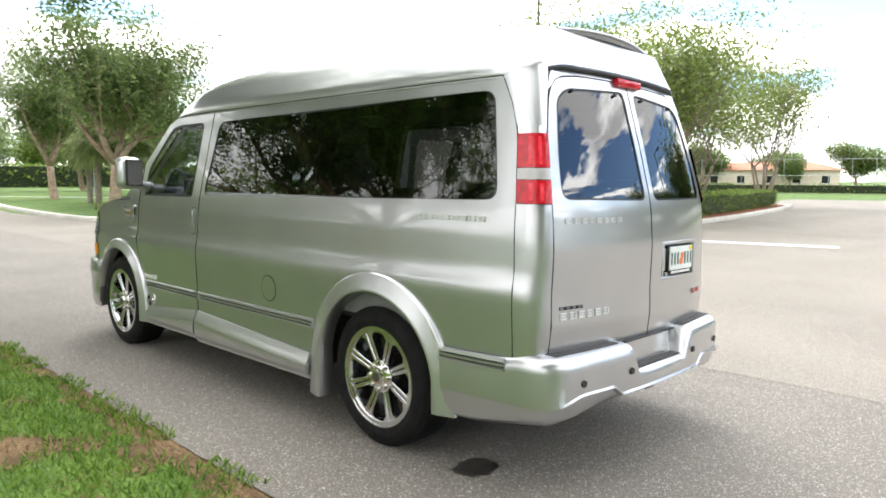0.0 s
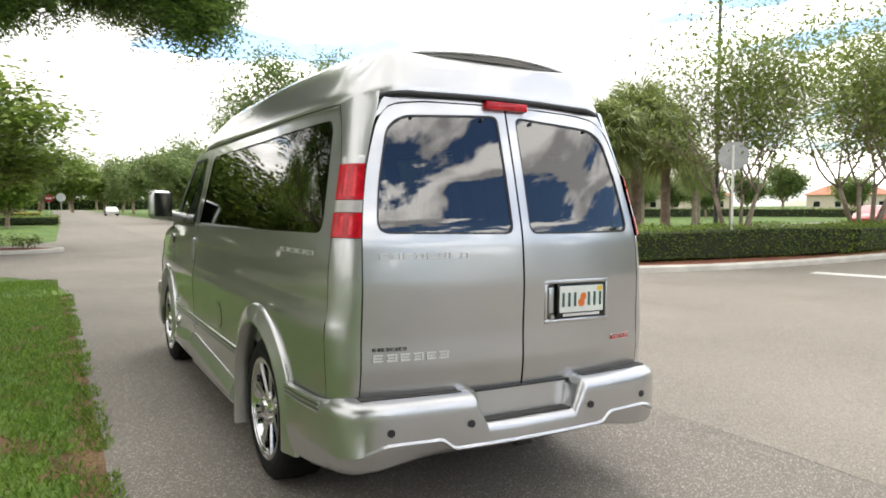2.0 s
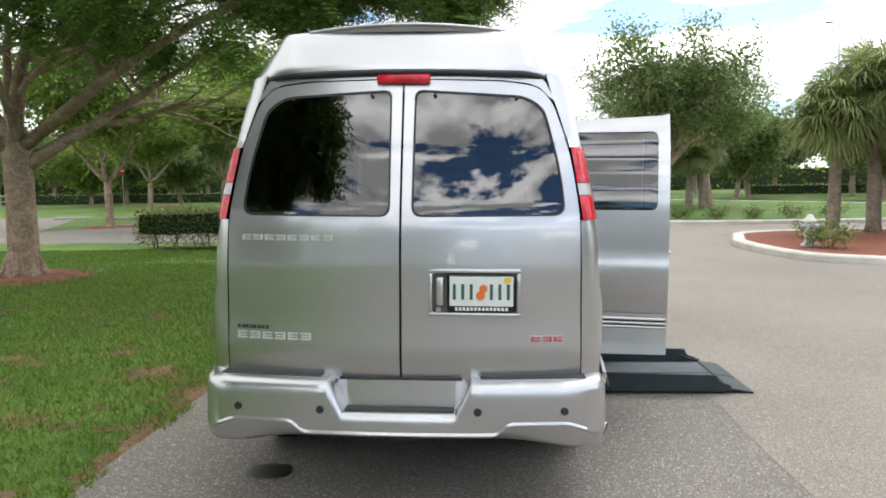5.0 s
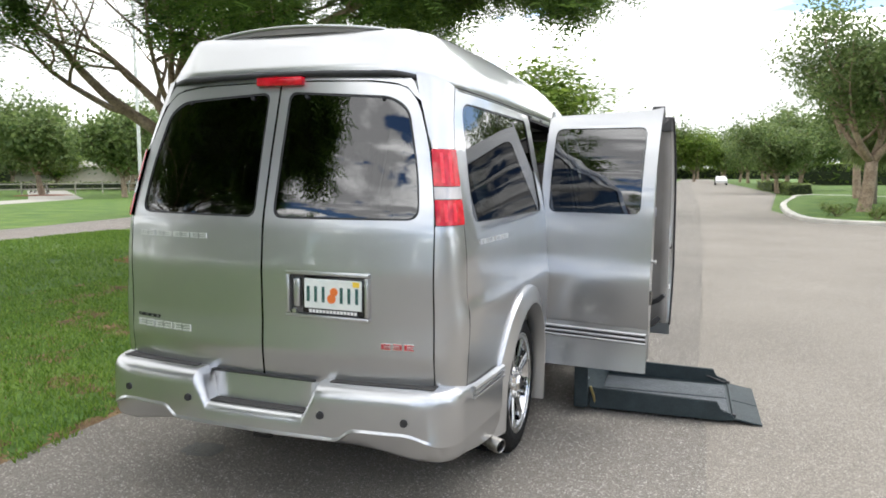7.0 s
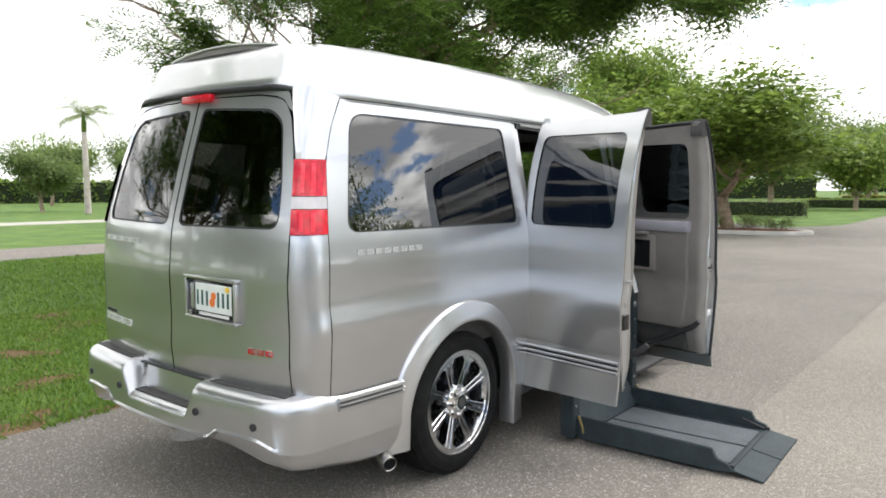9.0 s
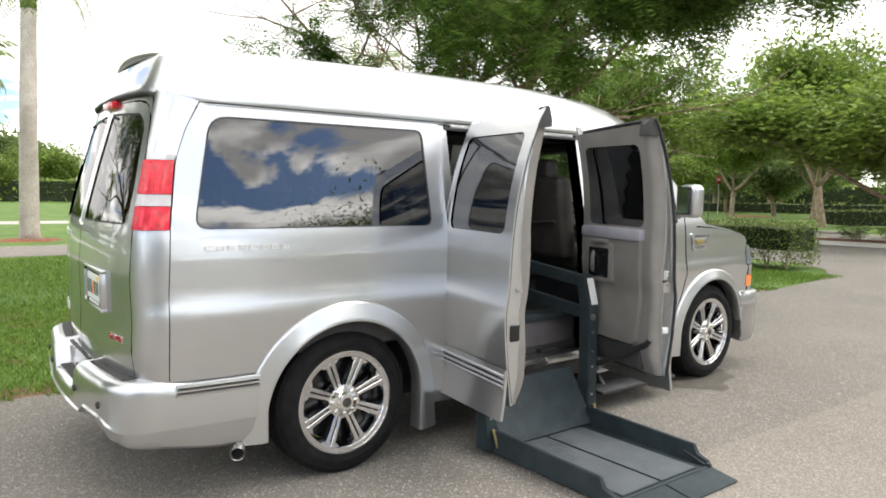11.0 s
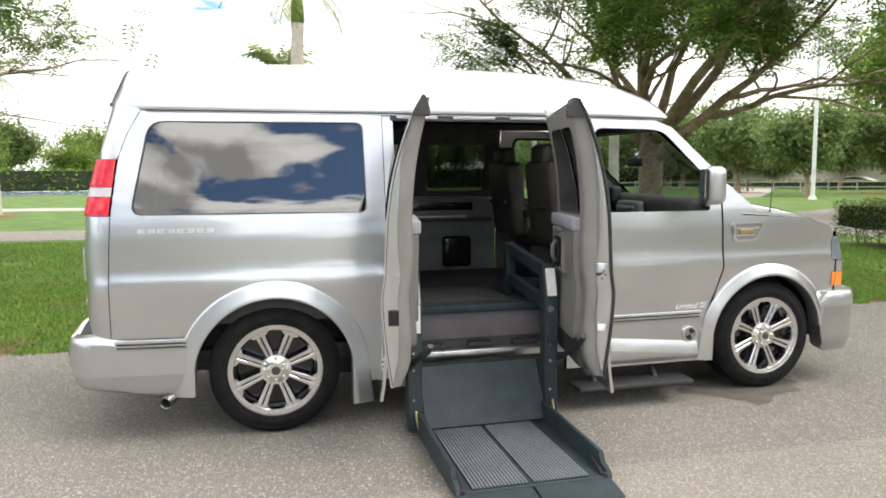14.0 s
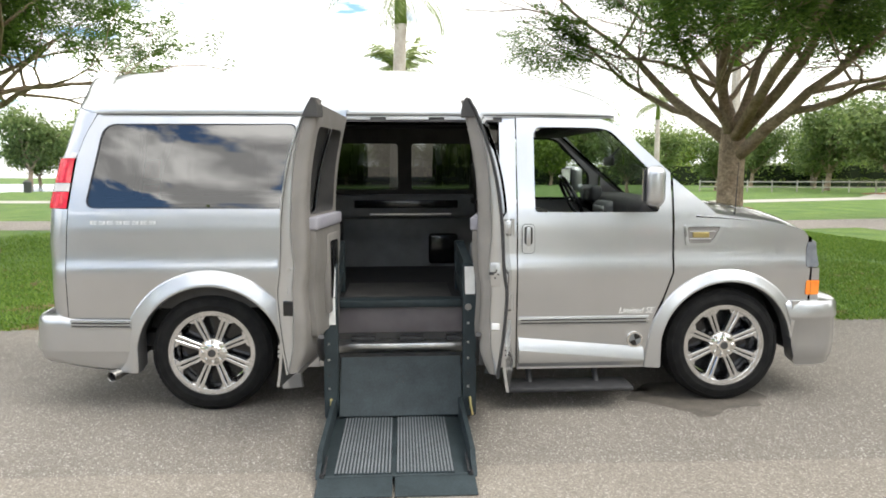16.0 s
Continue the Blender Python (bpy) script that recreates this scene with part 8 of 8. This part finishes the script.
def car(label, x, y, turn, paint):
    root = thing("car", label, "car", "parked cars", "", (x, y, 0.0), turn)
    prof = [(-2.2, 0.35), (-2.25, 0.7), (-2.0, 0.92), (-1.5, 1.0), (-0.9, 1.38), (0.5, 1.44), (1.3, 1.3), (1.9, 1.0), (2.2, 0.9), (2.25, 0.4)]
    bm = bmesh.new()
    rows_ = []
    for yy, k in ((-0.88, 0.0), (-0.86, 1.0), (0.86, 1.0), (0.88, 0.0)):
        rows_.append([bm.verts.new((px, yy * (0.82 if (z > 1.05 and k) else 1.0), z if k else min(z, 0.9))) for px, z in prof])
    for a, b in zip(rows_, rows_[1:]):
        for i in range(len(prof) - 1):
            bm.faces.new((a[i], a[i + 1], b[i + 1], b[i]))
    for r in (rows_[0], rows_[-1]):
        bm.faces.new(r)
    part("body", bm, paint, root, smooth=35)
    for sy in (-1, 1):
        bm = bmesh.new()
        q = [(-0.95, 1.02), (1.45, 1.02), (1.1, 1.28), (0.45, 1.37), (-0.75, 1.32)]
        a = [bm.verts.new((px, sy * 0.80, z)) for px, z in q]
        bm.faces.new(a)
        part("side_glass", bm, M_GLOSSBLACK, root)
        for wx in (-1.4, 1.4):
            bm = bmesh.new()
            disc(bm, pose(wx, sy * 0.72, 0.32, 90 * -sy, 0, 0), 0.32, 0.31, 0.2, 20)
            w = part("wheel", bm, M_RUBBER, root, smooth=40)
            bm = bmesh.new()
            disc(bm, pose(wx, sy * 0.915, 0.32, 90 * -sy, 0, 0), 0.2, 0.19, 0.012, 16)
            part("rim", bm, M_GALV, w)
    return root


car("red saloon car parked beyond the hedge", 40.0, 19.4, 20, M_CARRED)
car("red saloon car parked beyond the hedge", 46.5, 20.5, 25, M_CARRED)
car("white car far down the drive", 6.6, 118, 90, M_CARWHITE)
car("white car parked beyond the lawn", -62, 66, 20, M_CARWHITE)


def house(label, x, y, turn, w, d, h, rh, tile=None):
    root = thing("house", label, "house", "far houses", "", (x, y, 0), turn)
    bm = bmesh.new()
    boxy(bm, -w / 2, w / 2, -d / 2, d / 2, 0, h)
    part("wall", bm, M_STUCCO, root)
    bm = bmesh.new()
    o = 0.7
    a = [bm.verts.new(p) for p in ((-w / 2 - o, -d / 2 - o, h), (w / 2 + o, -d / 2 - o, h), (w / 2 + o, d / 2 + o, h), (-w / 2 - o, d / 2 + o, h))]
    r = [bm.verts.new(p) for p in ((-w / 2 + d * 0.4, 0, h + rh), (w / 2 - d * 0.4, 0, h + rh))]
    for f in ((a[0], a[1], r[1], r[0]), (a[1], a[2], r[1]), (a[2], a[3], r[0], r[1]), (a[3], a[0], r[0]), a[::-1]):
        bm.faces.new(f)
    part("roof", bm, tile or M_TILE, root)
    n = int(w / 4)
    for i in range(n):
        cx = -w / 2 + (i + 0.5) * w / n
        bm = bmesh.new()
        boxy(bm, cx - 0.7, cx + 0.7, -d / 2 - 0.06, -d / 2 + 0.05, 0.9, 2.3)
        wi = part("window", bm, M_POSTWHITE, root)
        bm = bmesh.new()
        boxy(bm, cx - 0.6, cx + 0.6, -d / 2 - 0.08, -d / 2, 1.0, 2.2)
        part("pane", bm, M_GLOSSBLACK, wi)
    return root


house("cream house with an orange tiled roof", 150, 86, -60, 16, 10, 3.6, 2.2)
house("cream house with an orange tiled roof", 120, 104, -50, 18, 10, 3.4, 2.0)
house("long low cream building with a tiled roof", 126, 44, -70, 26, 10, 3.2, 1.4)
house("cream building beyond the lawn", -78, 78, -145, 24, 10, 3.0, 1.0, M_CONCRETE)
house("cream building beyond the lawn", -112, 62, -115, 11, 8, 2.8, 0.9, M_CONCRETE)


def fence(label, x0, y0, x1, y1, n, h, rails, mat, r=0.04, cat="fence"):
    root = thing("fence", label, cat, "fences")
    a, b = Vector((x0, y0, 0)), Vector((x1, y1, 0))
    for i in range(n + 1):
        bm = bmesh.new()
        p = a.lerp(b, i / n)
        tube(bm, [p - Vector((0, 0, 0.1)), p + Vector((0, 0, h))], r, 6)
        part("post", bm, mat, root)
    for z in rails:
        bm = bmesh.new()
        tube(bm, [a + Vector((0, 0, z)), b + Vector((0, 0, z))], r * 0.8, 6)
        part("rail", bm, mat, root)
    return root


fence("grey chain-link sports field fence", 104.5, 12, 97, 44, 12, 4.4, [0.3, 2.1, 4.35], M_GALV, 0.035)
fence("pale timber post-and-rail fence", -63, 31, -56, 47, 8, 1.15, [0.45, 0.95], M_CONCRETE, 0.07)
fence("pale timber post-and-rail fence", -56, 47, -44, 62, 8, 1.15, [0.45, 0.95], M_CONCRETE, 0.07)


def picnic(x, y, turn):
    root = thing("picnic_table", "dark weathered picnic table on the lawn", "picnic table", "picnic tables", "", (x, y, 0), turn)
    for nm, x0, x1, z in (("tabletop", -0.4, 0.4, 0.75), ("bench_seat", -0.85, -0.6, 0.45), ("bench_seat", 0.6, 0.85, 0.45)):
        bm = bmesh.new()
        boxy(bm, x0, x1, -0.95, 0.95, z - 0.05, z, 0.01)
        part(nm, bm, M_WOOD, root)
    for yy in (-0.6, 0.6):
        bm = bmesh.new()
        tube(bm, [(-0.75, yy, -0.02), (-0.3, yy, 0.7)], 0.05, 6)
        tube(bm, [(0.75, yy, -0.02), (0.3, yy, 0.7)], 0.05, 6)
        tube(bm, [(-0.8, yy, 0.38), (0.8, yy, 0.38)], 0.045, 6)
        part("trestle", bm, M_WOOD, root)


picnic(-61.0, 50.5, 30)
picnic(-64.5, 52.0, 70)

# hydrant on the island's tip
hy = thing("fire_hydrant", "pale grey fire hydrant on a mulched island", "fire hydrant", at=(7.0, 10.6, 0.12))
bm = bmesh.new()
disc(bm, pose(0, 0, 0), 0.16, 0.16, 0.05, 16)
disc(bm, pose(0, 0, 0.05), 0.1, 0.095, 0.45, 16)
disc(bm, pose(0, 0, 0.5), 0.13, 0.13, 0.03, 16)
disc(bm, pose(0, 0, 0.53), 0.11, 0.04, 0.12, 16)
part("barrel", bm, M_POSTWHITE, hy, smooth=40)
for a in (0, 180, 270):
    bm = bmesh.new()
    disc(bm, pose(0, 0, 0.4, 0, 0, a) @ pose(0.08, 0, 0, 0, 90, 0), 0.055, 0.05, 0.1, 12)
    part("outlet_cap", bm, M_GALV, hy, smooth=40)

# litter bin by the pond
lb = thing("litter_bin", "dark round litter bin beside the pond", "litter bin", at=(-63.9, -34.4, 0))
bm = bmesh.new()
disc(bm, pose(0, 0, -0.02), 0.32, 0.36, 1.0, 16)
part("bin_body", bm, M_POSTDARK, lb, smooth=40)
bm = bmesh.new()
disc(bm, pose(0, 0, 0.98), 0.38, 0.15, 0.22, 16)
part("lid", bm, M_POSTDARK, lb, smooth=40)

# wheel stops in the side lot
for i in range(5):
    bm = bmesh.new()
    boxy(bm, -0.85, 0.85, -0.09, 0.09, -0.01, 0.13, 0.03)
    ws_ = part("wheel_stop", bm, M_CONCRETE, None)
    ws_.matrix_basis = pose(-9.3 - i * 2.7, 28.9 + 0.2 * i, 0, 0, 0, 4)
    tagged(ws_, "pale concrete wheel stop in the side lot", "wheel stop", "wheel stops")


def blot(name, label, cx, cy, rx, ry, mat, seed, z):
    """An irregular patch lying on the asphalt."""
    pts = []
    for k in range(40):
        a = 2 * math.pi * k / 40
        q = 1 + 0.4 * noise.noise((math.cos(a) * 1.6 + seed, math.sin(a) * 1.6, 0)) + 0.25 * noise.noise((math.cos(a) * 5, math.sin(a) * 5 + seed, 0))
        pts.append((cx + rx * q * math.cos(a), cy + ry * q * math.sin(a)))
    sheet(name, pts, z, mat, label, "structure", "stain")


blot("wet_patch", "dark wet patch on the asphalt under the van", -0.77, -0.55, 0.14, 0.10, M_WET, 3, 0.003)
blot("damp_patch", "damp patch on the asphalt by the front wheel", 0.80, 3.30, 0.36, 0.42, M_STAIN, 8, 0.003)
# joints and cracks in the asphalt
M_TAR = shade("tar", (0.15, 0.138, 0.12), (0.2, 0.185, 0.165), 12.0, 0.8, bump=0.4, bscale=90)


def crack(pts, w, label, seed):
    """A thin dark crack wandering along a line."""
    rs = random.Random(seed)
    path = []
    for a, b in zip(pts, pts[1:]):
        n = max(2, int((Vector(b) - Vector(a)).length / 0.12))
        path += [Vector(a).lerp(Vector(b), i / n) for i in range(n)]
    path.append(Vector(pts[-1]))
    off = 0.0
    left, right = [], []
    for i, p in enumerate(path):
        d = (path[min(i + 1, len(path) - 1)] - path[max(i - 1, 0)]).normalized()
        nn = Vector((-d.y, d.x))
        off = off * 0.85 + rs.uniform(-0.018, 0.018)
        ww = w * rs.uniform(0.5, 1.2)
        left.append(p + nn * (off + ww))
        right.append(p + nn * (off - ww))
    vs = [(p.x, p.y, 0.0085) for p in left + right]
    k = len(left)
    tagged(raw("crack", vs, [(i, i + 1, k + i + 1, k + i) for i in range(k - 1)], M_TAR, None), label, "crack", "cracks in the road", "structure")


crack([(1.94, 4.2), (2.0, 7.8), (2.1, 12.0), (2.3, 25)], 0.0035, "thin dark joint between two lanes of asphalt", 1)
crack([(2.1, 7.9), (3.4, 8.0), (5.2, 7.6)], 0.005, "thin crack running across the pale lane", 2)
crack([(2.33, 7.2), (4.8, 6.9), (6.2, 6.8)], 0.005, "thin crack running across the pale lane", 3)
hedge("bed of small yellow flowering plants", -8, -2.6, 71.0, 73, 0.9, 15, 1500, leaf=0.14, mat=M_FLOWER, group="flower beds")
